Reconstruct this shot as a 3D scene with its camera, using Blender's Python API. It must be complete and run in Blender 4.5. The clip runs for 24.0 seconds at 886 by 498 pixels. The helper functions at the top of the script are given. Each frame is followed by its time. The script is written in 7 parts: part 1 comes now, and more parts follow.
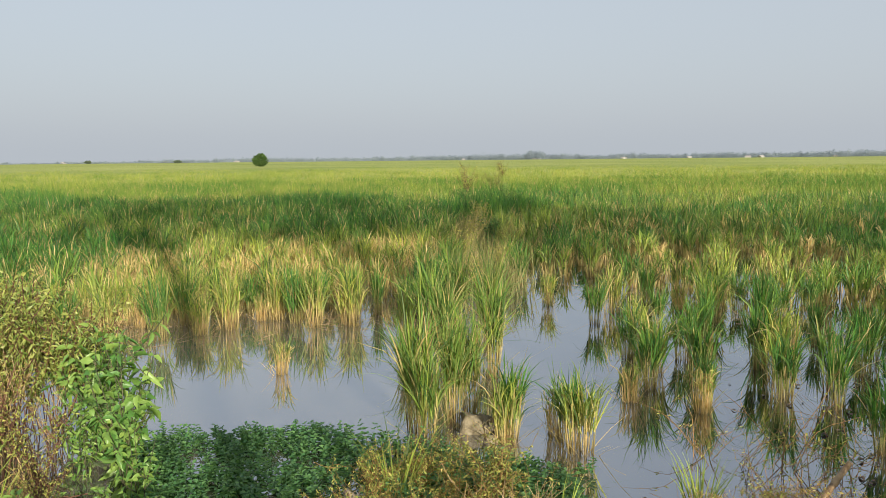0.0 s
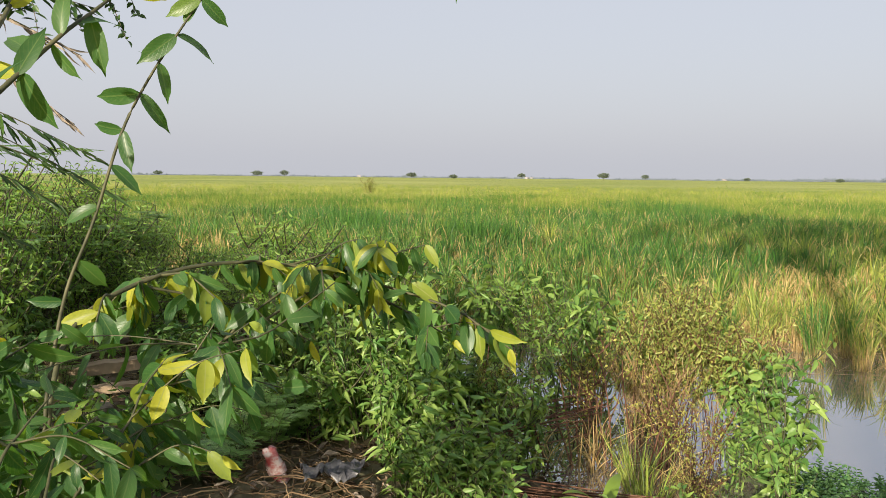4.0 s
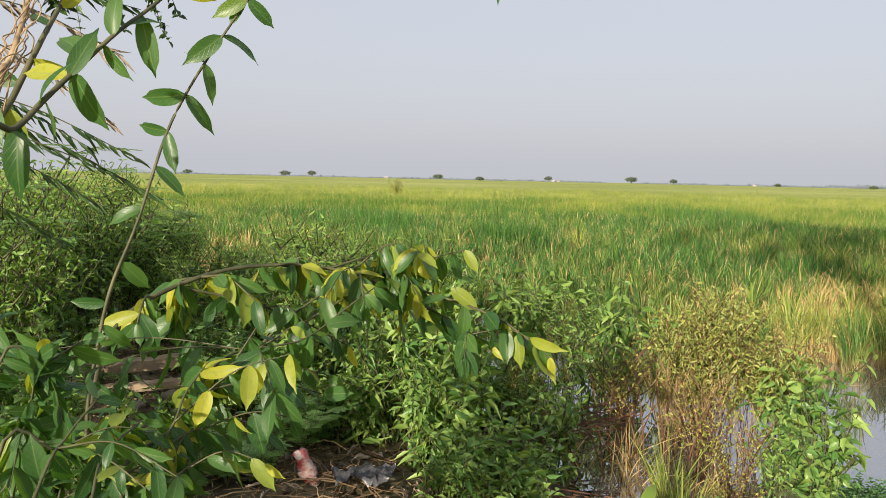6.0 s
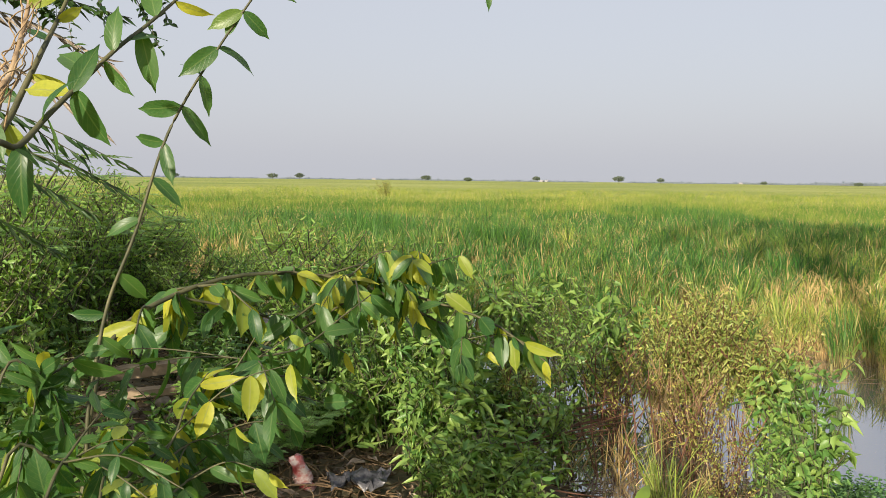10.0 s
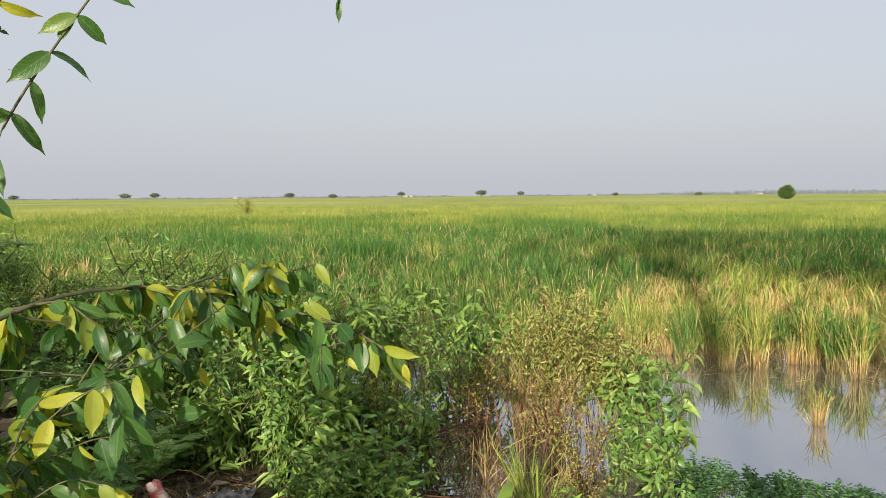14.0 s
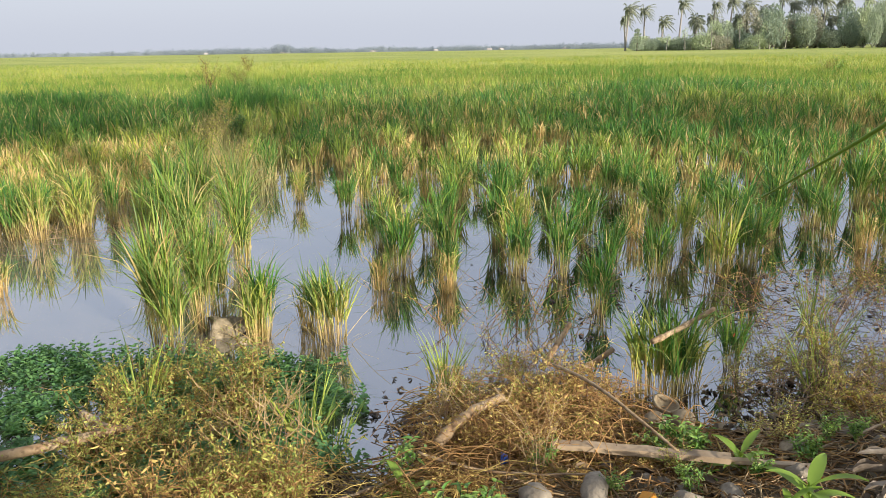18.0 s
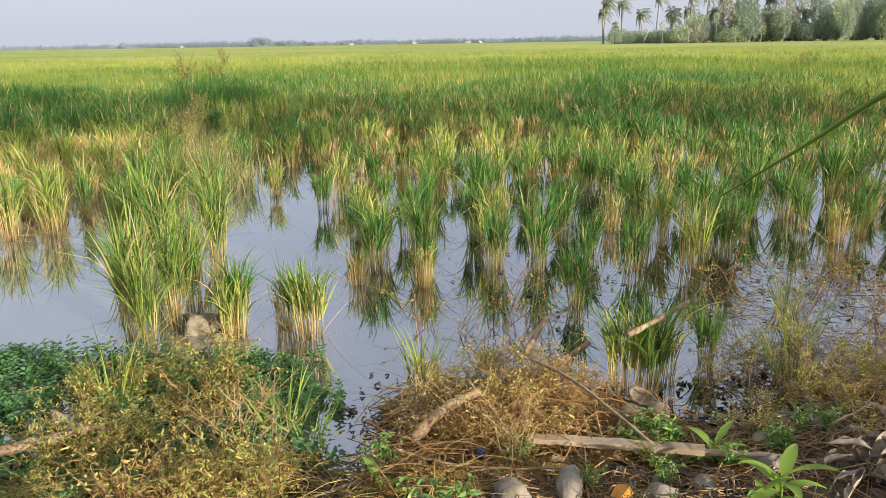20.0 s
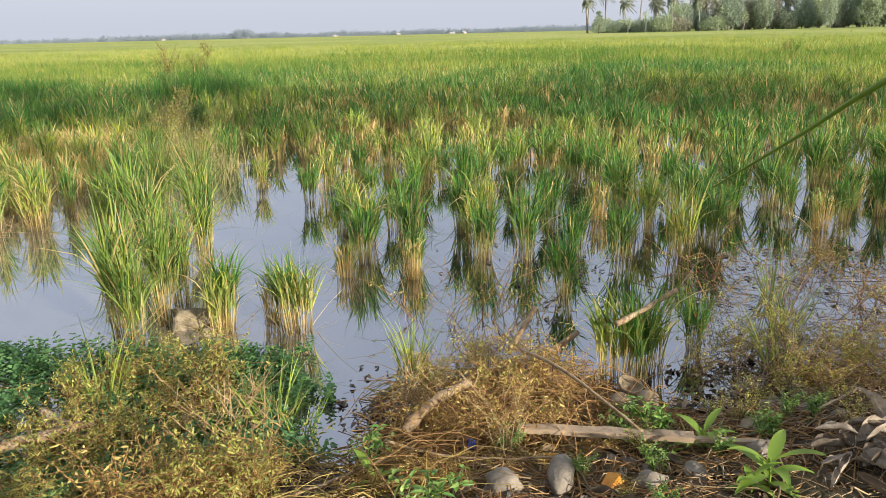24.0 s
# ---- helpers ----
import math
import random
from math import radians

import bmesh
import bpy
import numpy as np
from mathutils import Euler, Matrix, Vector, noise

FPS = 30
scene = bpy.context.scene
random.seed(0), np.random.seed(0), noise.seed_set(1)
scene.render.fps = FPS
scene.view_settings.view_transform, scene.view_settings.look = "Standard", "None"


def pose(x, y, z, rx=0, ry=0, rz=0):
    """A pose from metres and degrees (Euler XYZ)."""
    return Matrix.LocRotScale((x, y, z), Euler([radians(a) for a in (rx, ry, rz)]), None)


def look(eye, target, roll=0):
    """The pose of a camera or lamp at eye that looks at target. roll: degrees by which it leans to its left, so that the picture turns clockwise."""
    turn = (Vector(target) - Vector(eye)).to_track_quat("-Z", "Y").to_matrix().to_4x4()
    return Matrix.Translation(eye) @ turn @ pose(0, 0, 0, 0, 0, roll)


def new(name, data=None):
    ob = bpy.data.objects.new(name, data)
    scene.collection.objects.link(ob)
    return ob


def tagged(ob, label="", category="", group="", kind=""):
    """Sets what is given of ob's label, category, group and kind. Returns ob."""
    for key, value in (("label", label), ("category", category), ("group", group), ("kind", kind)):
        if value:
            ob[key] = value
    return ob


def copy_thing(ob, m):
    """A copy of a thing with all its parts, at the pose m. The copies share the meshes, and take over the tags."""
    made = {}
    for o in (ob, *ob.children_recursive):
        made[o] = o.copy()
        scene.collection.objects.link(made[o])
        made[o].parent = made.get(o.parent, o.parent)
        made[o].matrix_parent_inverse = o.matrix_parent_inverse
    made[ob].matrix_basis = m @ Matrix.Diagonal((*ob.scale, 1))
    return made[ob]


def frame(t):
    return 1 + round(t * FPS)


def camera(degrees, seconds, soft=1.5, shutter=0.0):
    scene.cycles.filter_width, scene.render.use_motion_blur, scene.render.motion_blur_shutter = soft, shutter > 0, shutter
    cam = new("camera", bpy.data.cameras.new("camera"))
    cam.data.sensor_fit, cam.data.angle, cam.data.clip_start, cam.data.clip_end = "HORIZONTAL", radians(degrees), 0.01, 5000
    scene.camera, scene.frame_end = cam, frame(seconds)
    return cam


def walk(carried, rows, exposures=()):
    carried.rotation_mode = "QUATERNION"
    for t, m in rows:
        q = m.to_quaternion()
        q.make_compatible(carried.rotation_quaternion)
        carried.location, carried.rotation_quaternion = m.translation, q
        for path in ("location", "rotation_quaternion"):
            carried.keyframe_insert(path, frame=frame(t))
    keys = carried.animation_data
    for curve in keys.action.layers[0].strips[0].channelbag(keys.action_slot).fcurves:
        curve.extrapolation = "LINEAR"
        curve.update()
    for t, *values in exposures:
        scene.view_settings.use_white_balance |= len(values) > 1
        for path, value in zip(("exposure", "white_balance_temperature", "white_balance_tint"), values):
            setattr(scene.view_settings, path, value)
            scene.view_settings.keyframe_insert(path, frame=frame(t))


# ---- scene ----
# camera: seconds, eye, yaw to the left, pitch up, roll
cam = camera(59.56, 24.0, 0.3)
ROWS = [
    (0, 0.130, 0.054, 1.706, 3.57, -6.58, -0.55),
    (0.5, 0.096, 0.083, 1.709, 5.90, -5.46, -0.30),
    (1, 0.081, 0.107, 1.706, 10.78, -5.48, 0.19),
    (1.5, 0.071, 0.180, 1.683, 22.60, -6.07, -0.31),
    (2, 0.085, 0.181, 1.628, 34.58, -6.27, 0.25),
    (2.5, 0.074, 0.118, 1.637, 41.80, -6.18, -0.09),
    (3, 0.054, 0.029, 1.678, 45.03, -6.06, 0.14),
    (3.5, 0.028, 0.023, 1.701, 47.76, -5.50, 0.06),
    (5.5, -0.056, -0.025, 1.739, 51.08, -5.27, 1.50),
    (6, -0.056, 0.001, 1.722, 51.21, -5.18, 1.26),
    (6.5, -0.068, 0.006, 1.735, 51.20, -5.16, 1.16),
    (7, -0.093, 0.023, 1.721, 50.38, -5.53, 1.34),
    (7.5, -0.096, 0.018, 1.726, 50.03, -5.62, 1.41),
    (8, -0.082, -0.004, 1.724, 50.22, -5.55, 1.19),
    (8.5, -0.071, -0.027, 1.718, 50.33, -5.45, 1.07),
    (9, -0.051, -0.031, 1.734, 50.38, -5.44, 0.88),
    (9.5, -0.051, -0.018, 1.724, 50.51, -5.35, 0.65),
    (10, -0.056, -0.023, 1.739, 50.38, -5.09, 0.70),
    (10.5, -0.043, -0.017, 1.715, 46.99, -4.93, 0.17),
    (11, -0.023, -0.023, 1.720, 42.75, -4.91, -0.18),
    (11.5, -0.002, -0.025, 1.719, 40.43, -4.08, -0.03),
    (13.5, -0.002, -0.043, 1.715, 40.78, -3.65, -0.53),
    (14, -0.002, -0.026, 1.712, 40.56, -3.90, -0.46),
    (14.5, 0.001, -0.030, 1.711, 39.63, -4.26, -0.05),
    (15, 0.004, -0.028, 1.710, 35.84, -4.47, 0.63),
    (15.5, 0.022, 0.030, 1.693, 26.10, -3.94, 0.59),
    (16, 0.105, 0.104, 1.693, 9.00, -3.82, 0.16),
    (16.5, 0.180, 0.116, 1.687, -6.40, -6.43, -0.35),
    (17, 0.212, 0.111, 1.674, -12.71, -11.19, -0.48),
    (17.5, 0.215, 0.105, 1.672, -13.94, -13.82, -0.73),
    (19.5, 0.236, 0.098, 1.679, -15.33, -14.81, -0.76),
    (20, 0.240, 0.106, 1.677, -15.84, -14.90, -0.91),
    (20.5, 0.240, 0.113, 1.677, -16.18, -15.01, -1.14),
    (21, 0.239, 0.111, 1.679, -16.85, -15.25, -1.13),
    (21.5, 0.238, 0.112, 1.678, -17.03, -15.33, -1.20),
    (22, 0.236, 0.110, 1.679, -16.91, -15.25, -1.37),
    (22.5, 0.237, 0.121, 1.676, -16.82, -15.20, -1.61),
    (23, 0.229, 0.114, 1.677, -16.90, -15.38, -1.37),
    (23.5, 0.226, 0.106, 1.684, -16.90, -15.56, -1.24),
    (24, 0.232, 0.108, 1.680, -16.84, -15.57, -1.36),
]


def aim(yaw, pitch):
    a, b = radians(yaw), radians(pitch)
    return Vector((-math.sin(a) * math.cos(b), math.cos(a) * math.cos(b), math.sin(b)))


EXPOSURES = [(0, 0.46, 6450, 7), (1.2, 0.50, 6450, 7), (1.9, 0.71, 6600, 10), (3.0, 0.62, 6700, 13), (5.5, 0.58, 6700, 13), (15, 0.55, 6650, 11), (15.8, 0.44, 6500, 7), (16.4, 0.56, 6450, 8), (17, 0.78, 6350, 11), (19.5, 0.77, 6280, 13), (24, 0.77, 6280, 13)]
walk(cam, [(t, look(Vector((x, y, z)), Vector((x, y, z)) + aim(w, p), r)) for t, x, y, z, w, p, r in ROWS], EXPOSURES)

# world, sun
SUN_YAW, SUN_UP = 26.0, 17.0      # the way its light goes, and its height, in degrees
world = bpy.data.worlds.new("sky")
scene.world = world
world.use_nodes = True
wn, wl = world.node_tree.nodes, world.node_tree.links
wn.clear()
sky = wn.new("ShaderNodeTexSky")
sky.sky_type, sky.sun_disc = "NISHITA", False
sky.sun_elevation, sky.sun_rotation = radians(SUN_UP), radians(180.0 - SUN_YAW)
sky.air_density, sky.dust_density, sky.ozone_density = 1.0, 5.0, 1.0
veil = wn.new("ShaderNodeMixRGB")
veil.inputs[0].default_value = 0.65
veil.inputs[2].default_value = (6.95, 7.38, 8.2, 1)
back = wn.new("ShaderNodeBackground")
back.inputs[1].default_value = 0.076
wout = wn.new("ShaderNodeOutputWorld")
wl.new(sky.outputs[0], veil.inputs[1])
wl.new(veil.outputs[0], back.inputs[0])
wl.new(back.outputs[0], wout.inputs[0])
sun_data = bpy.data.lights.new("sun", "SUN")
sun_data.energy, sun_data.angle, sun_data.color = 5.0, radians(1.0), (1.0, 0.91, 0.75)
sun = new("sun", sun_data)
sun.matrix_world = look(Vector((0, 0, 30)), Vector((0, 0, 30)) + aim(SUN_YAW, -SUN_UP))


# materials
class Mat:
    """A small helper for building node materials."""

    def __init__(self, name, rough=0.6, spec=0.4):
        self.m = bpy.data.materials.new(name)
        self.m.use_nodes = True
        self.n, self.l = self.m.node_tree.nodes, self.m.node_tree.links
        self.b = self.n["Principled BSDF"]
        self.b.inputs["Roughness"].default_value = rough
        self.b.inputs["Specular IOR Level"].default_value = spec

    def node(self, kind, **values):
        nd = self.n.new(kind)
        for key, value in values.items():
            nd.inputs[key].default_value = value
        return nd

    def noise(self, scale, detail=3.0, coords="Object", stretch=None):
        tc, nz = self.n.new("ShaderNodeTexCoord"), self.node("ShaderNodeTexNoise", Scale=scale, Detail=detail)
        if stretch:
            mp = self.node("ShaderNodeMapping", Scale=stretch)
            self.l.new(tc.outputs[coords], mp.inputs[0])
            self.l.new(mp.outputs[0], nz.inputs["Vector"])
        else:
            self.l.new(tc.outputs[coords], nz.inputs["Vector"])
        return nz.outputs["Fac"]

    def world_noise(self, scale, detail=3.0, stretch=None):
        g, nz = self.n.new("ShaderNodeNewGeometry"), self.node("ShaderNodeTexNoise", Scale=scale, Detail=detail)
        if stretch:
            mp = self.node("ShaderNodeMapping", Scale=stretch)
            self.l.new(g.outputs["Position"], mp.inputs[0])
            self.l.new(mp.outputs[0], nz.inputs["Vector"])
        else:
            self.l.new(g.outputs["Position"], nz.inputs["Vector"])
        return nz.outputs["Fac"]

    def attr(self, name):
        a = self.n.new("ShaderNodeAttribute")
        a.attribute_name = name
        return a.outputs["Fac"]

    def island(self):
        return self.n.new("ShaderNodeNewGeometry").outputs["Random Per Island"]

    def object_random(self):
        return self.n.new("ShaderNodeObjectInfo").outputs["Random"]

    def ramp(self, fac, *stops):
        r = self.n.new("ShaderNodeValToRGB")
        e = r.color_ramp.elements
        while len(e) < len(stops):
            e.new(0.5)
        for k, (at, c) in enumerate(stops):
            e[k].position = at
            e[k].color = (*c, 1) if len(c) == 3 else c
        self.l.new(fac, r.inputs[0])
        return r.outputs[0]

    def mix(self, fac, a, b, kind="MIX"):
        x = self.n.new("ShaderNodeMixRGB")
        x.blend_type = kind
        for k, v in ((0, fac), (1, a), (2, b)):
            if isinstance(v, (int, float)):
                x.inputs[k].default_value = v if k == 0 else (v, v, v, 1)
            elif isinstance(v, tuple):
                x.inputs[k].default_value = (*v, 1)
            else:
                self.l.new(v, x.inputs[k])
        return x.outputs[0]

    def math(self, op, a, b=0.5):
        x = self.n.new("ShaderNodeMath")
        x.operation, x.use_clamp = op, True
        for k, v in ((0, a), (1, b)):
            if isinstance(v, (int, float)):
                x.inputs[k].default_value = v
            else:
                self.l.new(v, x.inputs[k])
        return x.outputs[0]

    def colour(self, socket):
        self.c = socket
        if isinstance(socket, tuple):
            self.b.inputs["Base Color"].default_value = (*socket, 1)
        else:
            self.l.new(socket, self.b.inputs["Base Color"])
        return self

    def bump(self, height, strength=0.3, distance=0.01):
        bp = self.node("ShaderNodeBump", Strength=strength, Distance=distance)
        self.l.new(height, bp.inputs["Height"])
        self.l.new(bp.outputs[0], self.b.inputs["Normal"])
        return self

    def thin(self, share=0.35, tint=(1.0, 1.0, 0.5)):
        """Light shows through, as in a leaf."""
        tr, mx = self.n.new("ShaderNodeBsdfTranslucent"), self.n.new("ShaderNodeMixShader")
        self.l.new(self.mix(1.0, self.c, tint, "MULTIPLY"), tr.inputs[0])
        mx.inputs[0].default_value = share
        self.l.new(self.b.outputs[0], mx.inputs[1])
        self.l.new(tr.outputs[0], mx.inputs[2])
        self.l.new(mx.outputs[0], self.n["Material Output"].inputs[0])
        return self


def make_materials():
    M = {}
    # rice: 'dry' runs from fresh leaf to straw, 'ripe' from deep to yellow green
    m = Mat("rice_blade", 0.48, 0.34)
    green = m.mix(m.attr("ripe"), (0.066, 0.192, 0.044), (0.42, 0.455, 0.11))
    green = m.mix(1.0, green, m.ramp(m.island(), (0.0, (0.32, 0.42, 0.5)), (0.5, (1.0, 1.0, 1.0)), (1.0, (1.6, 1.45, 1.0))), "MULTIPLY")
    straw = m.mix(m.island(), (0.50, 0.32, 0.14), (0.83, 0.61, 0.31))
    # feet darkened: wet rotting straw, deepened for the shade between clumps
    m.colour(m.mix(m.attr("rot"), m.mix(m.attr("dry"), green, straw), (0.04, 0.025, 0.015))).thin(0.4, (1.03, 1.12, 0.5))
    M["rice"] = m.m
    m = Mat("rice_far", 0.7, 0.15)
    green = m.mix(m.attr("ripe"), (0.11, 0.225, 0.045), (0.385, 0.42, 0.095))
    green = m.mix(1.0, green, m.ramp(m.island(), (0.0, (0.62, 0.70, 0.72)), (0.5, (1.0, 1.0, 1.0)), (1.0, (1.28, 1.18, 1.0))), "MULTIPLY")
    m.colour(m.mix(m.attr("dry"), green, (0.58, 0.42, 0.20))).thin(0.4, (1.05, 1.1, 0.55))
    M["rice_far"] = m.m
    m = Mat("rice_canopy", 0.8, 0.1)
    big = m.world_noise(0.02, 4.0)
    fine = m.world_noise(1.2, 4.0)
    c = m.mix(m.ramp(big, (0.35, (0, 0, 0)), (0.65, (1, 1, 1))), (0.27, 0.32, 0.08), (0.44, 0.45, 0.14))
    m.colour(m.mix(m.ramp(fine, (0.4, (0, 0, 0)), (0.7, (0.5, 0.5, 0.5))), c, (0.10, 0.16, 0.03)))
    m.bump(fine, 1.0, 0.3)
    M["canopy"] = m.m
    # standing water, brown with silt
    m = Mat("water", 0.02, 0.5)
    m.b.inputs["IOR"].default_value = 1.33
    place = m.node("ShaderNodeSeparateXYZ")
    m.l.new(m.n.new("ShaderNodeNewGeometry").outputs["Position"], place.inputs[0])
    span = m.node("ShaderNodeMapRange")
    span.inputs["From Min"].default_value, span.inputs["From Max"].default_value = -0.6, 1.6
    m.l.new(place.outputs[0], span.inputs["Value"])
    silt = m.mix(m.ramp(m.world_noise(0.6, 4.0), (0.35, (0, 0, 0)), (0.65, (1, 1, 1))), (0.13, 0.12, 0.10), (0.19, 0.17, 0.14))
    # clearer to the right; dark reflections of the clumps put into the colour too
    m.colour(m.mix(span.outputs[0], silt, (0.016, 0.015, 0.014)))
    m.bump(m.world_noise(3.0, 2.0), 0.04, 0.02)
    sheen, both = m.node("ShaderNodeBsdfGlossy", Roughness=0.02), m.n.new("ShaderNodeMixShader")
    sheen.inputs["Color"].default_value = (0.86, 0.89, 0.95, 1)
    both.inputs[0].default_value = 0.44
    m.l.new(m.b.outputs[0], both.inputs[1])
    m.l.new(sheen.outputs[0], both.inputs[2])
    m.l.new(m.b.inputs["Normal"].links[0].from_socket, sheen.inputs["Normal"])
    m.l.new(both.outputs[0], m.n["Material Output"].inputs[0])
    M["water"] = m.m
    m = Mat("mud", 0.75, 0.3)
    c = m.ramp(m.world_noise(5.0, 6.0), (0.3, (0.05, 0.036, 0.022)), (0.55, (0.15, 0.11, 0.07)), (0.75, (0.29, 0.23, 0.15)))
    c = m.mix(m.ramp(m.world_noise(0.9, 3.0), (0.4, (0, 0, 0)), (0.6, (0.6, 0.6, 0.6))), c, (0.07, 0.075, 0.035))
    # soaked near the water's level
    place = m.node("ShaderNodeSeparateXYZ")
    m.l.new(m.n.new("ShaderNodeNewGeometry").outputs["Position"], place.inputs[0])
    soak = m.node("ShaderNodeMapRange")
    soak.inputs["From Min"].default_value, soak.inputs["From Max"].default_value = 0.01, 0.09
    m.l.new(place.outputs[2], soak.inputs["Value"])
    m.colour(m.mix(soak.outputs[0], m.mix(1.0, c, (0.38, 0.36, 0.34), "MULTIPLY"), c))
    wet = m.node("ShaderNodeMapRange")
    for key, value in (("From Min", 0.0), ("From Max", 0.10), ("To Min", 0.16), ("To Max", 0.8)):
        wet.inputs[key].default_value = value
    m.l.new(place.outputs[2], wet.inputs["Value"])
    m.l.new(wet.outputs[0], m.b.inputs["Roughness"])
    m.bump(m.world_noise(28.0, 5.0), 0.6, 0.02)
    M["mud"] = m.m

    def leaf(name, a, b, rough=0.4, spec=0.45, share=0.35, tint=(1.2, 1.1, 0.35)):
        m = Mat(name, rough, spec)
        m.colour(m.mix(m.island(), a, b)).thin(share, tint)
        M[name] = m.m

    leaf("pad_leaf", (0.065, 0.18, 0.065), (0.17, 0.32, 0.11))
    leaf("weed_leaf", (0.09, 0.225, 0.05), (0.29, 0.42, 0.10))
    leaf("fresh_leaf", (0.13, 0.29, 0.06), (0.31, 0.47, 0.12), 0.4, 0.4, 0.45)
    leaf("weed_yellow", (0.165, 0.25, 0.055), (0.42, 0.43, 0.12))
    leaf("weed_dark", (0.05, 0.15, 0.04), (0.16, 0.29, 0.075))
    leaf("bamboo_leaf", (0.025, 0.065, 0.022), (0.075, 0.15, 0.04))
    leaf("grass_leaf", (0.12, 0.25, 0.035), (0.26, 0.36, 0.05), 0.5)
    leaf("golden_weed", (0.28, 0.20, 0.06), (0.66, 0.52, 0.19), 0.7, 0.2)
    leaf("olive_weed", (0.16, 0.215, 0.05), (0.54, 0.52, 0.15), 0.7, 0.2)
    leaf("russet_stem", (0.15, 0.075, 0.03), (0.52, 0.31, 0.12), 0.7, 0.2, 0.1)
    leaf("straw", (0.30, 0.20, 0.10), (0.54, 0.40, 0.22), 0.7, 0.2, 0.15, (1, 1, 0.8))
    leaf("litter_leaf", (0.04, 0.03, 0.02), (0.24, 0.18, 0.12), 0.8, 0.2, 0.05)
    leaf("red_stem", (0.07, 0.035, 0.022), (0.19, 0.09, 0.05), 0.6, 0.3, 0.05)
    leaf("brown_stem", (0.09, 0.06, 0.035), (0.22, 0.15, 0.08), 0.7, 0.2, 0.02)
    leaf("bund_grass", (0.16, 0.18, 0.07), (0.33, 0.30, 0.14), 0.7, 0.2)
    leaf("tree_leaf", (0.05, 0.11, 0.03), (0.12, 0.19, 0.05), 0.6, 0.2)
    # lone trees, palms and grove: distance haze is mixed into the leaf colours
    leaf("hazed_plain_leaf", (0.12, 0.155, 0.115), (0.19, 0.23, 0.17), 0.8, 0.05, 0.4, (1, 1, 0.8))
    leaf("hazed_palm_leaf", (0.26, 0.29, 0.23), (0.42, 0.44, 0.33), 0.8, 0.05, 0.4, (1, 1, 0.85))
    leaf("hazed_grove_leaf", (0.30, 0.36, 0.28), (0.39, 0.45, 0.33), 0.9, 0.0, 0.45, (1, 1, 0.85))
    leaf("hazed_grove_dark", (0.245, 0.31, 0.255), (0.33, 0.39, 0.30), 0.9, 0.0, 0.45, (1, 1, 0.85))
    leaf("hazed_grove_light", (0.37, 0.44, 0.29), (0.46, 0.52, 0.35), 0.9, 0.0, 0.45, (1, 1, 0.85))
    leaf("hazed_grove_brown", (0.34, 0.34, 0.27), (0.42, 0.41, 0.32), 0.9, 0.0, 0.45, (1, 1, 0.85))
    leaf("feather_leaf", (0.13, 0.29, 0.07), (0.28, 0.46, 0.13))
    # the horizon trees' blue-grey is haze put into the leaf colour
    leaf("hazed_far_leaf", (0.27, 0.315, 0.365), (0.33, 0.375, 0.425), 0.95, 0.0, 0.5, (1, 1, 1))
    # the large leaves of the shrub: veins beside the midrib
    m = Mat("shrub_leaf", 0.38, 0.5)
    along, across = m.attr("along"), m.attr("across")
    rib = m.ramp(across, (0.0, (1, 1, 1)), (0.1, (0, 0, 0)))
    wv = m.node("ShaderNodeMath")
    wv.operation = "SINE"
    sm = m.node("ShaderNodeMath")
    sm.operation = "MULTIPLY_ADD"
    sm.inputs[1].default_value = 48.0
    m.l.new(along, sm.inputs[0])
    sc = m.node("ShaderNodeMath")
    sc.operation = "MULTIPLY"
    sc.inputs[1].default_value = -14.0
    m.l.new(across, sc.inputs[0])
    m.l.new(sc.outputs[0], sm.inputs[2])
    m.l.new(sm.outputs[0], wv.inputs[0])
    vein = m.ramp(wv.outputs[0], (0.8, (0, 0, 0)), (1.0, (0.5, 0.5, 0.5)))
    base = m.mix(m.object_random(), (0.030, 0.105, 0.030), (0.085, 0.19, 0.045))
    # a few leaves turned yellow, standing for sun shining on them
    base = m.mix(m.ramp(m.object_random(), (0.93, (0, 0, 0)), (0.96, (0.7, 0.7, 0.7))), base, (0.34, 0.40, 0.055))
    base = m.mix(m.ramp(m.noise(9.0, 4.0), (0.45, (0, 0, 0)), (0.75, (0.35, 0.35, 0.35))), base, (0.11, 0.18, 0.055))
    c = m.mix(rib, m.mix(m.mix(0.6, vein, (0, 0, 0)), base, (0.16, 0.24, 0.08)), m.mix(0.45, base, (0.24, 0.32, 0.12)))
    m.colour(c).thin(0.45, (1.7, 1.6, 0.28))
    m.bump(vein, 0.25, 0.002)
    M["shrub_leaf"] = m.m
    # thin leaves coloured yellow to stand for sunlit and backlit ones
    m = Mat("sunlit_leaf", 0.45, 0.4)
    across = m.attr("across")
    rib = m.ramp(across, (0.0, (1, 1, 1)), (0.12, (0, 0, 0)))
    base = m.mix(m.object_random(), (0.22, 0.31, 0.045), (0.52, 0.52, 0.06))
    base = m.mix(m.ramp(m.noise(5.0, 4.0), (0.5, (0, 0, 0)), (0.72, (0.6, 0.6, 0.6))), base, (0.20, 0.28, 0.05))
    m.colour(m.mix(rib, base, (0.36, 0.40, 0.12))).thin(0.5, (1.25, 1.15, 0.4))
    M["sunlit_leaf"] = m.m
    m = Mat("bark", 0.8, 0.2)
    m.colour(m.ramp(m.noise(14.0, 5.0, "Object", (1, 1, 0.25)), (0.3, (0.06, 0.05, 0.035)), (0.7, (0.20, 0.17, 0.13))))
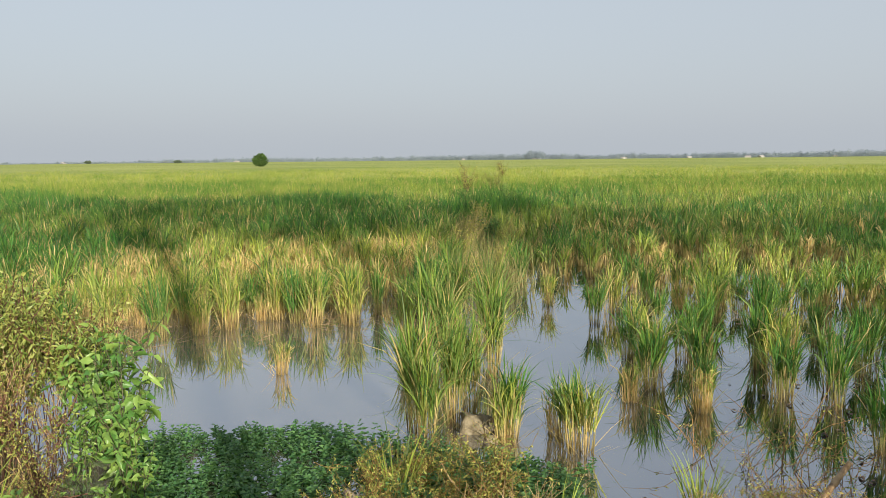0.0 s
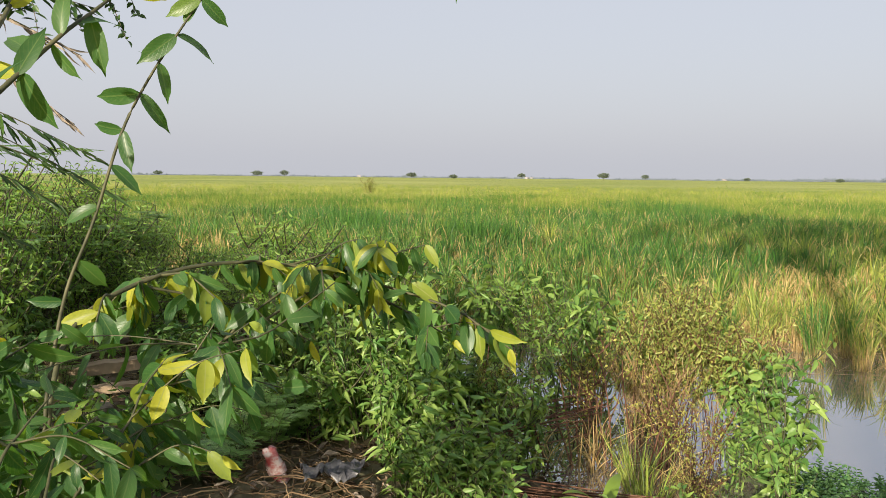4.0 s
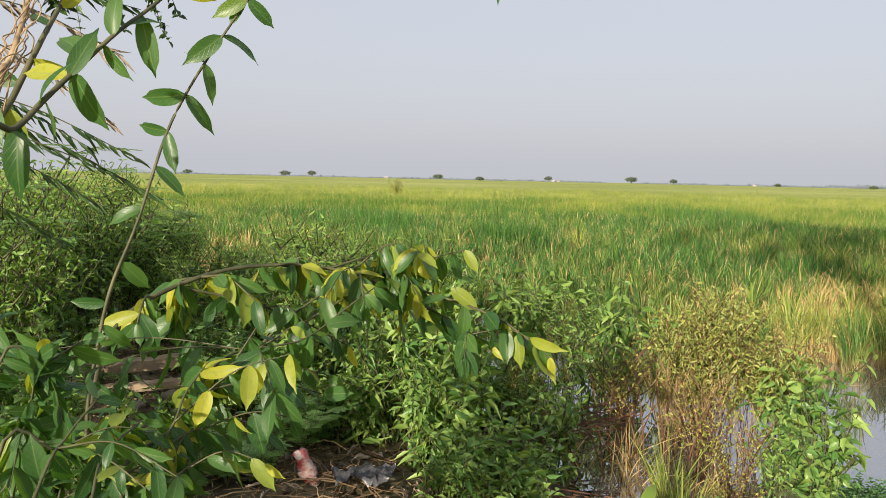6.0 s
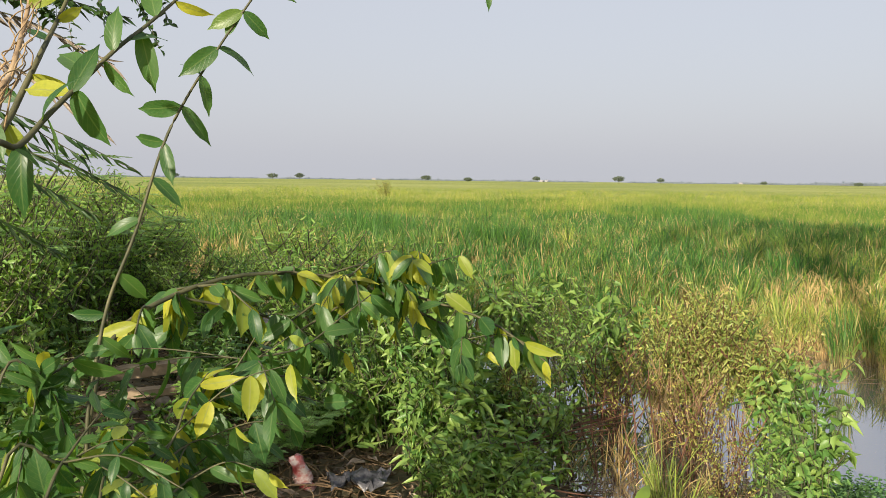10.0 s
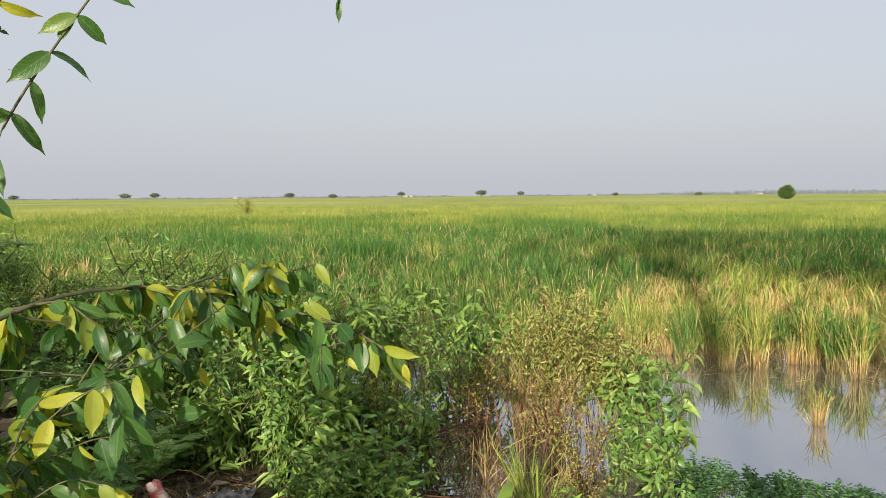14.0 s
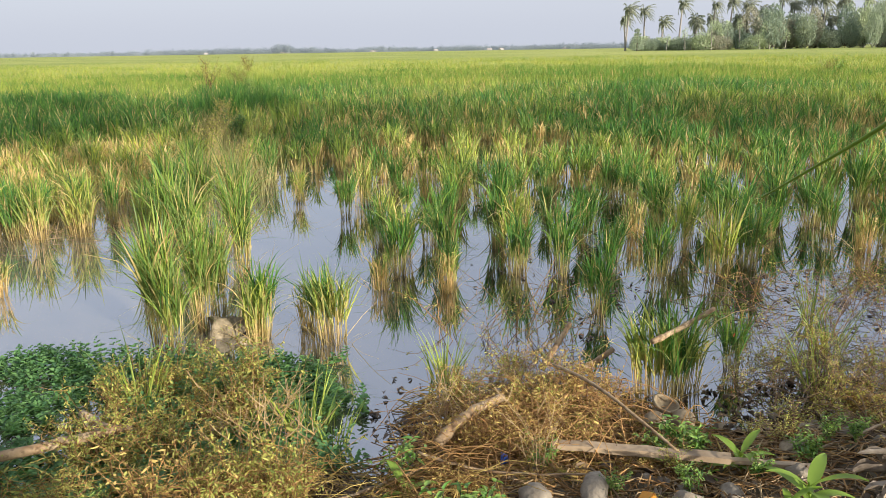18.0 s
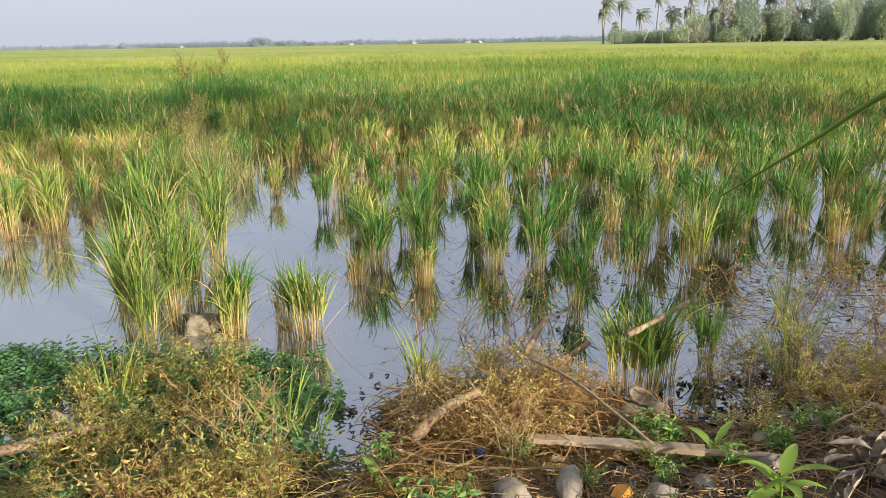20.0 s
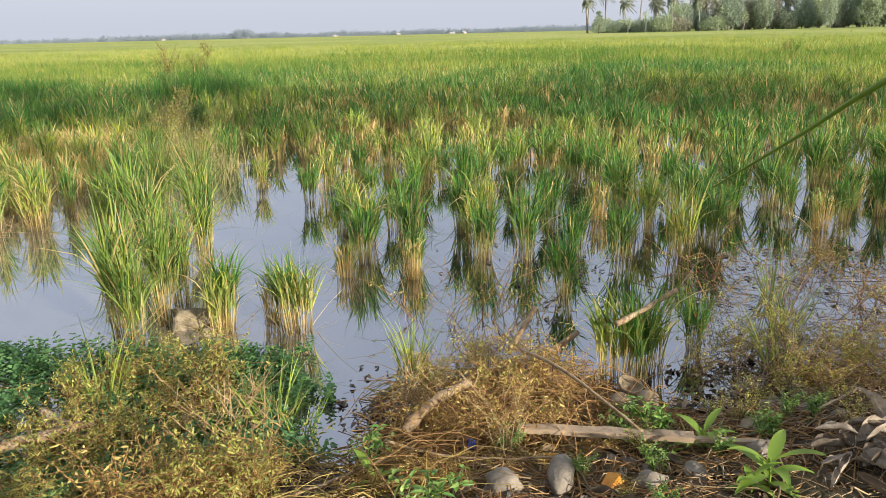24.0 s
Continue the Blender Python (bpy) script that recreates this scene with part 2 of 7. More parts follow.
    m.bump(m.noise(30.0, 4.0), 0.5, 0.01)
    M["bark"] = m.m
    m = Mat("green_stem", 0.6, 0.3)
    m.colour(m.ramp(m.noise(18.0, 4.0), (0.3, (0.035, 0.042, 0.02)), (0.7, (0.12, 0.115, 0.055))))
    M["green_stem"] = m.m
    m = Mat("palm_trunk", 0.85, 0.1)
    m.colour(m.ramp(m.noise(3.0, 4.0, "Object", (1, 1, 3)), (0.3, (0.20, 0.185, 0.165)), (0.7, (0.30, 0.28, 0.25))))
    M["palm_trunk"] = m.m

    def plain(name, lo, hi, scale=12.0, rough=0.7, spec=0.3, rel=0.3):
        m = Mat(name, rough, spec)
        m.colour(m.ramp(m.noise(scale, 5.0), (0.3, lo), (0.7, hi)))
        m.bump(m.noise(scale * 4, 4.0), rel, 0.01)
        M[name] = m.m

    plain("weathered_wood", (0.20, 0.145, 0.09), (0.42, 0.32, 0.21), 9.0)
    m = Mat("dry_bamboo", 0.65, 0.3)
    c = m.ramp(m.noise(16.0, 5.0), (0.3, (0.20, 0.12, 0.06)), (0.55, (0.33, 0.24, 0.14)), (0.75, (0.46, 0.36, 0.23)))
    m.colour(m.mix(m.ramp(m.noise(45.0, 4.0), (0.52, (0, 0, 0)), (0.66, (0.7, 0.7, 0.7))), c, (0.10, 0.065, 0.04)))
    m.bump(m.noise(70.0, 4.0), 0.5, 0.004)
    M["dry_bamboo"] = m.m
    plain("sack_cloth", (0.13, 0.105, 0.065), (0.30, 0.25, 0.17), 26.0, 0.8, 0.2, 0.9)
    plain("pale_stone", (0.17, 0.13, 0.085), (0.36, 0.30, 0.20), 14.0, 0.85, 0.2, 0.6)
    plain("grey_clay", (0.15, 0.125, 0.095), (0.31, 0.27, 0.21), 14.0, 0.9, 0.1, 0.6)
    m = Mat("dry_leaf", 0.75, 0.25)
    c = m.mix(m.object_random(), (0.22, 0.17, 0.12), (0.56, 0.48, 0.38))
    c = m.mix(m.ramp(m.noise(30.0, 6.0), (0.38, (0, 0, 0)), (0.62, (0.6, 0.6, 0.6))), c, (0.09, 0.07, 0.05))
    m.colour(c).thin(0.1, (1, 0.9, 0.7))
    m.bump(m.noise(60.0, 4.0), 0.6, 0.004)
    M["dry_leaf"] = m.m
    plain("wet_leaf", (0.05, 0.035, 0.022), (0.15, 0.10, 0.06), 20.0, 0.4, 0.5)
    plain("orange_husk", (0.60, 0.20, 0.03), (0.78, 0.42, 0.08), 12.0, 0.5)
    m = Mat("pink_plastic", 0.4, 0.5)
    m.colour(m.ramp(m.noise(22.0, 3.0), (0.40, (0.32, 0.05, 0.05)), (0.50, (0.42, 0.16, 0.15)), (0.58, (0.50, 0.44, 0.42))))
    m.bump(m.noise(40.0, 3.0), 0.5, 0.006)
    M["pink_plastic"] = m.m
    plain("torn_label", (0.30, 0.10, 0.09), (0.50, 0.46, 0.43), 60.0, 0.6, 0.3, 0.3)
    plain("black_plastic", (0.02, 0.02, 0.022), (0.10, 0.10, 0.105), 16.0, 0.35, 0.5, 0.5)
    plain("blue_plastic", (0.05, 0.12, 0.55), (0.10, 0.22, 0.70), 10.0, 0.35, 0.5, 0.1)
    plain("red_plastic", (0.55, 0.06, 0.04), (0.75, 0.16, 0.08), 10.0, 0.4, 0.5, 0.1)
    plain("white_paint", (0.34, 0.34, 0.34), (0.46, 0.46, 0.45), 2.0)
    plain("roof_sheet", (0.30, 0.28, 0.28), (0.46, 0.40, 0.38), 2.0)
    return M


M = make_materials()
rng = np.random.default_rng(7)


# meshes
def vnoise(x, y, size, seed=0):
    """Smooth noise over the plan, 0 to 1."""
    table = np.random.default_rng(100 + seed).random((64, 64))
    u, v = np.asarray(x, float) / size + 512, np.asarray(y, float) / size + 512
    i, j = np.floor(u).astype(int), np.floor(v).astype(int)
    a, b = u - i, v - j
    a, b = a * a * (3 - 2 * a), b * b * (3 - 2 * b)
    t = lambda p, q: table[p % 64, q % 64]
    return (t(i, j) * (1 - a) + t(i + 1, j) * a) * (1 - b) + (t(i, j + 1) * (1 - a) + t(i + 1, j + 1) * a) * b


def smooth(a, b, x):
    s = np.clip((x - a) / (b - a), 0, 1)
    return s * s * (3 - 2 * s)


def mesh(name, verts, faces, material, attrs=None, shade=True):
    """A mesh from an array of places and one or more arrays of faces (three or four corners)."""
    me = bpy.data.meshes.new(name)
    verts = np.asarray(verts, np.float32)
    groups = [np.asarray(f, np.int32) for f in (faces if isinstance(faces, list) else [faces]) if len(f)]
    me.vertices.add(len(verts))
    me.vertices.foreach_set("co", verts.ravel())
    loops = np.concatenate([g.ravel() for g in groups])
    counts = np.concatenate([np.full(len(g), g.shape[1], np.int32) for g in groups])
    me.loops.add(len(loops))
    me.loops.foreach_set("vertex_index", loops)
    me.polygons.add(len(counts))
    me.polygons.foreach_set("loop_start", np.concatenate([[0], np.cumsum(counts)[:-1]]).astype(np.int32))
    me.polygons.foreach_set("use_smooth", np.full(len(counts), shade))
    for key, values in (attrs or {}).items():
        me.attributes.new(key, "FLOAT", "POINT").data.foreach_set("value", np.asarray(values, np.float32))
    me.materials.append(material)
    me.update(calc_edges=True)
    return me


class Heap:
    """Gathers pieces of geometry for one mesh."""

    def __init__(self):
        self.v, self.q, self.t, self.a, self.n = [], [], [], {}, 0

    def add(self, verts, quads=(), tris=(), **attrs):
        verts = np.asarray(verts, float).reshape(-1, 3)
        if len(quads):
            self.q.append(np.asarray(quads, np.int32).reshape(-1, 4) + self.n)
        if len(tris):
            self.t.append(np.asarray(tris, np.int32).reshape(-1, 3) + self.n)
        self.v.append(verts)
        for key, value in attrs.items():
            self.a.setdefault(key, []).append(np.broadcast_to(np.asarray(value, float), (len(verts),)))
        self.n += len(verts)
        return self

    def mesh(self, name, material, shade=True):
        faces = ([np.concatenate(self.q)] if self.q else []) + ([np.concatenate(self.t)] if self.t else [])
        return mesh(name, np.concatenate(self.v), faces, material, {k: np.concatenate(v) for k, v in self.a.items()}, shade)


def blades(heap, base, height, az, lean, droop, width, segs=3, dry=(0.0, 0.0), ripe=0.3, face=None, cut=0.04, rot=0.0):
    """Grass blades: from base places, each bends over towards az. dry: at its foot and its tip."""
    n = len(base)
    one = lambda v: np.broadcast_to(np.asarray(v, float), (n,))
    height, az, lean, droop, width, ripe, rot = map(one, (height, az, lean, droop, width, ripe, rot))
    d0, d1 = one(dry[0]), one(dry[1])
    face = one(rng.random(n) * 6.283 if face is None else face)
    s = np.linspace(0, 1, segs + 1)[None, :]
    out = height[:, None] * (lean[:, None] * s + droop[:, None] * s**2.4)
    up = height[:, None] * (s - 0.45 * droop[:, None] * s**3)
    mid = np.stack([base[:, :1] + np.cos(az)[:, None] * out, base[:, 1:2] + np.sin(az)[:, None] * out, base[:, 2:3] + up], -1)
    w = width[:, None] * np.maximum((1 - s) ** 0.55 * (0.75 + 0.25 * np.sin(3.14 * s)), cut) / 2
    side = np.stack([np.cos(face)[:, None] * w, np.sin(face)[:, None] * w, 0 * w], -1)
    verts = np.stack([mid - side, mid + side], 2).reshape(n, -1, 3)
    k = np.arange(segs)
    quad = np.stack([2 * k, 2 * k + 1, 2 * k + 3, 2 * k + 2], -1)
    quads = (quad[None] + (np.arange(n) * 2 * (segs + 1))[:, None, None]).reshape(-1, 4)
    fade = smooth(0.1, 0.5, s)
    dd = np.repeat(d0[:, None] * (1 - fade) + d1[:, None] * fade, 2, 1)
    # the dark foot, part wet straw and part painted shade, fades out upwards
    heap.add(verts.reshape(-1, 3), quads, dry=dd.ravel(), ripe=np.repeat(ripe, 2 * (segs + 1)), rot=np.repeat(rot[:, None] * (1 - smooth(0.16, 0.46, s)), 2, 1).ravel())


def leaves(heap, base, way, normal, length, width, fold=0.15, curl=0.15):
    """Small pointed leaves of eight corners, folded along the midrib."""
    n = len(base)
    one = lambda v: np.broadcast_to(np.asarray(v, float), (n,))[:, None]
    length, width, fold, curl = map(one, (length, width, fold, curl))
    way = way / np.maximum(np.linalg.norm(way, axis=1, keepdims=True), 1e-6)
    side = np.cross(way, normal)
    side /= np.maximum(np.linalg.norm(side, axis=1, keepdims=True), 1e-6)
    up = np.cross(side, way)
    p = lambda s, t, h: base + way * length * s + side * width * t + up * (width * h * fold - length * curl * s * s)
    verts = np.stack([p(0, 0, 0), p(0.3, -0.45, 1), p(0.3, 0, 0), p(0.3, 0.45, 1), p(0.65, -0.36, 1), p(0.65, 0, 0), p(0.65, 0.36, 1), p(1, 0, 0)], 1)
    at = (np.arange(n) * 8)[:, None, None]
    quads = (np.array([[1, 2, 5, 4], [2, 3, 6, 5]])[None] + at).reshape(-1, 4)
    tris = (np.array([[0, 2, 1], [0, 3, 2], [4, 5, 7], [5, 6, 7]])[None] + at).reshape(-1, 3)
    heap.add(verts.reshape(-1, 3), quads, tris)


def tubes(heap, lines, r0, r1, sides=4):
    """Round stems along lines (n, k, 3), from radius r0 at the foot to r1 at the tip."""
    lines = np.asarray(lines, float)
    n, k, _ = lines.shape
    r0, r1 = (np.broadcast_to(np.asarray(r, float), (n,)) for r in (r0, r1))
    tang = np.gradient(lines, axis=1)
    tang /= np.maximum(np.linalg.norm(tang, axis=2, keepdims=True), 1e-9)
    ref = np.where(np.abs(tang[..., 2:]) < 0.9, np.array([0, 0, 1.0]), np.array([1.0, 0, 0]))
    u = np.cross(tang, ref)
    u /= np.maximum(np.linalg.norm(u, axis=2, keepdims=True), 1e-9)
    v = np.cross(tang, u)
    r = r0[:, None] + (r1 - r0)[:, None] * np.linspace(0, 1, k)[None]
    ang = np.arange(sides) * 2 * math.pi / sides
    ring = lines[:, :, None] + r[:, :, None, None] * (np.cos(ang)[:, None] * u[:, :, None] + np.sin(ang)[:, None] * v[:, :, None])
    a, b = np.meshgrid(np.arange(k - 1), np.arange(sides), indexing="ij")
    c = (b + 1) % sides
    quad = np.stack([a * sides + b, a * sides + c, (a + 1) * sides + c, (a + 1) * sides + b], -1).reshape(-1, 4)
    quads = (quad[None] + (np.arange(n) * k * sides)[:, None, None]).reshape(-1, 4)
    heap.add(ring.reshape(-1, 3), quads)


def curve(points, steps):
    """A smooth line through a few points."""
    p = np.asarray(points, float)
    t = np.linspace(0, len(p) - 1, steps)
    i = np.clip(t.astype(int), 0, len(p) - 2)
    f = (t - i)[:, None]
    q = np.concatenate([[2 * p[0] - p[1]], p, [2 * p[-1] - p[-2]]])
    a, b, c, d = q[i], q[i + 1], q[i + 2], q[i + 3]
    return 0.5 * (2 * b + (c - a) * f + (2 * a - 5 * b + 4 * c - d) * f**2 + (3 * b - a - 3 * c + d) * f**3)


def part(name, me, parent, label=""):
    ob = new(name, me)
    ob.parent = parent
    return tagged(ob, label=label)


def thing(name, at=(0, 0, 0), turn=0.0, label="", category="", group="", kind=""):
    ob = new(name)
    ob.empty_display_size = 0.05
    ob.matrix_world = pose(*at, 0, 0, turn)
    return tagged(ob, label, category, group, kind)


def scatter(count, poly):
    """Random places inside a polygon of the plan."""
    poly = np.asarray(poly, float)
    lo, hi, out = poly.min(0), poly.max(0), []
    while len(out) < count:
        p = lo + rng.random((count * 2, 2)) * (hi - lo)
        inside = np.zeros(len(p), bool)
        for (x0, y0), (x1, y1) in zip(poly, np.roll(poly, -1, 0)):
            hit = ((y0 > p[:, 1]) != (y1 > p[:, 1])) & (p[:, 0] < (x1 - x0) * (p[:, 1] - y0) / (y1 - y0 + 1e-12) + x0)
            inside ^= hit
        out.extend(p[inside])
    return np.array(out[:count])


# ground and water
def shore(x):
    """Where the bank meets the water: y over x."""
    x = np.asarray(x, float)
    line = np.interp(x, [-30, -8, -5, -3.6, -2.4, -1.0, 0.6, 1.2, 2.0, 2.8, 3.6, 6, 30], [4.6, 4.4, 4.2, 3.7, 3.3, 3.35, 3.0, 3.0, 3.0, 2.92, 2.6, 2.2, 1.5])
    return line + 0.22 * (vnoise(x, x * 0 + 3, 0.45, 1) - 0.5)


def ground_z(x, y):
    inland = shore(x) - y
    lump = 0.07 * (vnoise(x, y, 0.35, 2) - 0.5) + 0.04 * (vnoise(x, y, 0.12, 3) - 0.5)
    return -0.10 + 0.34 * smooth(-0.55, 1.3, inland) + lump * smooth(-0.5, 0.3, inland)


def build_ground():
    near = np.arange(-9, 9.01, 0.09)
    far = 9 * 1.22 ** np.arange(1, 30)
    xs = np.concatenate([-far[::-1], near, far])
    near = np.arange(-2.5, 6.01, 0.09)
    ys = np.concatenate([-2.5 - (far[:24][::-1] - 9), near, 6 + (far - 9)])
    X, Y = np.meshgrid(xs, ys)
    Z = ground_z(X, Y)
    nx, ny = len(xs), len(ys)
    i, j = np.meshgrid(np.arange(nx - 1), np.arange(ny - 1))
    a = (j * nx + i).ravel()
    me = mesh("ground", np.stack([X, Y, Z], -1).reshape(-1, 3), np.stack([a, a + 1, a + nx + 1, a + nx], -1), M["mud"])
    tagged(new("ground", me), "damp brown mud of the bank and the paddy floor", "ground", kind="structure")
    w = np.array([[-70, -3, 0], [70, -3, 0], [70, 70, 0], [-70, 70, 0]], float)
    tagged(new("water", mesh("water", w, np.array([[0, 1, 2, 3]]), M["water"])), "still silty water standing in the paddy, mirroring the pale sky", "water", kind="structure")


build_ground()


# rice
def clump_parts(seed, tall, foot, splay, straw, ripe, stalks, per, stub, rotten):
    """The straw foot and the leaves of one hill of rice, as two meshes: culms fan out from a narrow foot and carry the leaves."""
    r = np.random.default_rng(seed)
    h = Heap()
    n = stalks
    a, u = r.random(n) * 6.283, np.sqrt(r.random(n))
    squash = 0.75 + 0.5 * r.random()
    base = np.stack([np.cos(a) * foot * u * squash, np.sin(a) * foot * u / squash, np.full(n, -0.06)], -1)
    rise = 0.06 + tall * stub * (0.55 + 0.75 * r.random(n))
    lean = splay * u * (0.35 + 0.9 * r.random(n)) + 0.04 * np.abs(r.normal(size=n))
    way = a + 0.55 * r.normal(size=n)
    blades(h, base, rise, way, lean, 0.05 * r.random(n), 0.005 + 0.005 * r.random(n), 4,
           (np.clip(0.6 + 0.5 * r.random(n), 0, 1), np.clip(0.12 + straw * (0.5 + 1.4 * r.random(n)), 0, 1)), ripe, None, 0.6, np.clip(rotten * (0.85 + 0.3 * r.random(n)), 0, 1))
    # broken and fallen straws round the foot
    m = int(n * 0.55)
    b, v = r.random(m) * 6.283, np.sqrt(r.random(m))
    down = r.random(m) < 0.35
    blades(h, np.stack([np.cos(b) * foot * v, np.sin(b) * foot * v, np.full(m, -0.05)], -1), 0.05 + tall * stub * (0.2 + 0.75 * r.random(m)), b + 0.9 * r.normal(size=m),
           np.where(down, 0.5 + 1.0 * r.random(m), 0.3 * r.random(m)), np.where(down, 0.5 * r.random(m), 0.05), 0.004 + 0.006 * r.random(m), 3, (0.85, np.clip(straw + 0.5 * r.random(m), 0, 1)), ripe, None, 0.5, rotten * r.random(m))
    stubble = h.mesh("stubble", M["rice"])
    h = Heap()
    k = np.repeat(np.arange(n), per)
    n = len(k)
    f = 0.62 + 0.38 * r.random(n) ** 0.8
    out = (rise * lean)[k] * f
    at = base[k] + np.stack([np.cos(way[k]) * out, np.sin(way[k]) * out, rise[k] * f], -1)
    c, e = r.random(n) * 6.283, 0.04 + 0.40 * r.random(n) ** 2.0
    dx, dy = np.cos(way[k]) * lean[k] + np.cos(c) * e, np.sin(way[k]) * lean[k] + np.sin(c) * e
    long = np.minimum(tall * (0.22 + 0.46 * r.random(n)), np.maximum(tall * (0.62 + 0.44 * r.random(n)) - at[:, 2], 0.05))
    kind = r.random(n)
    bent = np.where(kind < 0.36, 0.3 + 0.6 * r.random(n), np.where(kind < 0.46, 1.0 + 0.7 * r.random(n), 0.03 + 0.14 * r.random(n)))
    blades(h, at, long, np.arctan2(dy, dx), np.hypot(dx, dy), bent, 0.008 + 0.0125 * r.random(n), 5,
           (np.clip(0.45 * straw + 0.5 * r.random(n) - 0.3, 0, 1), (r.random(n) < 0.02 + 0.42 * straw**1.8) * (0.5 + 0.5 * r.random(n))), np.clip(ripe + 0.5 * (r.random(n) - 0.5), 0, 1))
    return stubble, h.mesh("foliage", M["rice"])


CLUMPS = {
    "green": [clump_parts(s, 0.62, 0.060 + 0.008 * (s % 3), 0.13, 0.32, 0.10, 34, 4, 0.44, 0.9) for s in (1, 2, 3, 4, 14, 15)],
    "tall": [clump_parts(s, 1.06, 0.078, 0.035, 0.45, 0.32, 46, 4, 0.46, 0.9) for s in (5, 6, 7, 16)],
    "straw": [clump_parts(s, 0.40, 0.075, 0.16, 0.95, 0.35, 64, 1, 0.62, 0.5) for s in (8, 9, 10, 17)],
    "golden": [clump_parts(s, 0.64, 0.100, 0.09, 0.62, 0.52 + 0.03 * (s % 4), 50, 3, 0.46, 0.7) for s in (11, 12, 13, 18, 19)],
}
WORDS = {
    "green": "green rice clump standing in shallow water",
    "tall": "tall yellow-green rice clump at the water's edge",
    "straw": "cut stubble clump of pale straw in water",
    "golden": "golden green rice clump with a straw foot",
}


def rice_clump(sort, x, y, size=1.0, group="rice clumps in the flooded paddy"):
    k = rng.integers(len(CLUMPS[sort]))
    ob = thing("rice_clump", (x, y, 0), rng.random() * 360, WORDS[sort], "rice", group)
    ob.scale = (size * (0.7 + 0.2 * rng.random()), size * (0.7 + 0.2 * rng.random()), size * (0.92 + 0.16 * rng.random()))
    part("stubble", CLUMPS[sort][k][0], ob)
    part("foliage", CLUMPS[sort][k][1], ob)


# hills of rice that stand free in the water: where, and how large
TALL = [(-0.33, 4.72, 0.98), (-0.25, 4.5, 0.7), (-0.1, 4.88, 0.88), (0, 5.05, 0.8), (-0.25, 6.1, 1), (0.1, 6.9, 1), (-0.45, 6.9, 0.95), (0.15, 6, 0.9), (-0.2, 7.8, 1)]
GOLDEN = [(0.21, 4.6, 0.8), (0.65, 4.45, 0.95), (3.66, 5.66, 1.1), (2.06, 3.25, 0.9), (2.28, 3.28, 0.75), (0.79, 9.04, 0.8), (1.48, 8.61, 1.1), (2.4, 8.12, 1.1), (-0.55, 6.2, 0.8), (-1.33, 7.9, 1.15), (-1.69, 7.83, 1.1), (-2.2,
    8.2, 1.15), (-2.54, 7.7, 1.15), (-2.76, 7.45, 0.9), (-3.9, 7.75, 1.2), (-1.28, 10.9, 1.1), (1.5, 7.3, 0.9)]
STRAW = [(0.53, 4.72, 0.9), (1.1, 5.43, 0.85), (1.55, 5.22, 0.9), (2.77, 6.96, 1), (3.6, 6.29, 1.1), (2.22, 8.7, 1), (-1.56, 6.06, 0.8)]
GREEN_NEAR = [(0.25, 4.66, 1.05), (0.6, 4.58, 0.9), (1.3, 5.72, 1.15), (1.62, 5.35, 0.7), (2.37, 4.47, 0.95), (2.62, 5.71, 1.1), (4.33, 5.85, 1.3), (5.2, 5.75, 0.9), (5.49, 5.4, 0.9), (2.16, 3.2, 1.0), (2.63, 3.42, 0.7), (5.96, 5.45, 1), (6.4, 5.6, 1)]
GREEN_FAR = [(2.29, 6.31, 1.2), (5.06, 6.27, 1.1), (6.34, 6.7, 1.3), (0.52, 10.43, 1.1), (1.95, 9.18, 1.1), (-3.08, 7.2, 1.15), (5.37, 6.16, 1), (3.3, 6.6, 1.1), (3, 6.1, 1), (3.95, 6.5, 1.2), (1.75, 6.6, 0.9), (2, 7.1, 1), (2.7,
    7.5, 1.1), (1.2, 8, 0.9), (4.6, 6.7, 1.2), (5.6, 7, 1.2), (6.9, 6.2, 1.1), (7.4, 6.9, 1.2)]
FRONT = [("tall", TALL), ("golden", GOLDEN), ("straw", STRAW), ("green", GREEN_NEAR), ("green", GREEN_FAR)]
for sort, spots in FRONT:
    for x, y, size in spots:
        rice_clump(sort, x, y, size)
taken = np.array([spot[:2] for _, spots in FRONT for spot in spots])
for x, y in scatter(130, [(1.0, 5.4), (1.4, 8.3), (2.6, 7.3), (7.2, 6.4), (7.4, 5.2), (3.5, 5.0)]):
    if np.hypot(*(taken - [x, y]).T).min() > 0.34:
        taken = np.vstack([taken, [x, y]])
        rice_clump(("green", "green", "green", "green", "green", "straw", "golden")[rng.integers(7)], x, y, 0.72 + 0.36 * rng.random())


def rice_edge(x):
    """The near edge of the closed stand: y over x."""
    return np.interp(x, [-40, -12, -7, -4.5, -3.6, -3.2, -0.9, -0.7, 0.3, 0.5, 2.0, 3.0, 4.5, 8, 40], [4.9, 5.2, 5.6, 6.2, 7.6, 7.6, 8.1, 7.2, 8.4, 11.6, 9.9, 7.9, 6.9, 6.2, 3.0])


def bund_x(y):
    return 0.05 + 0.25 * np.sin(y * 0.2) - 0.02 * y


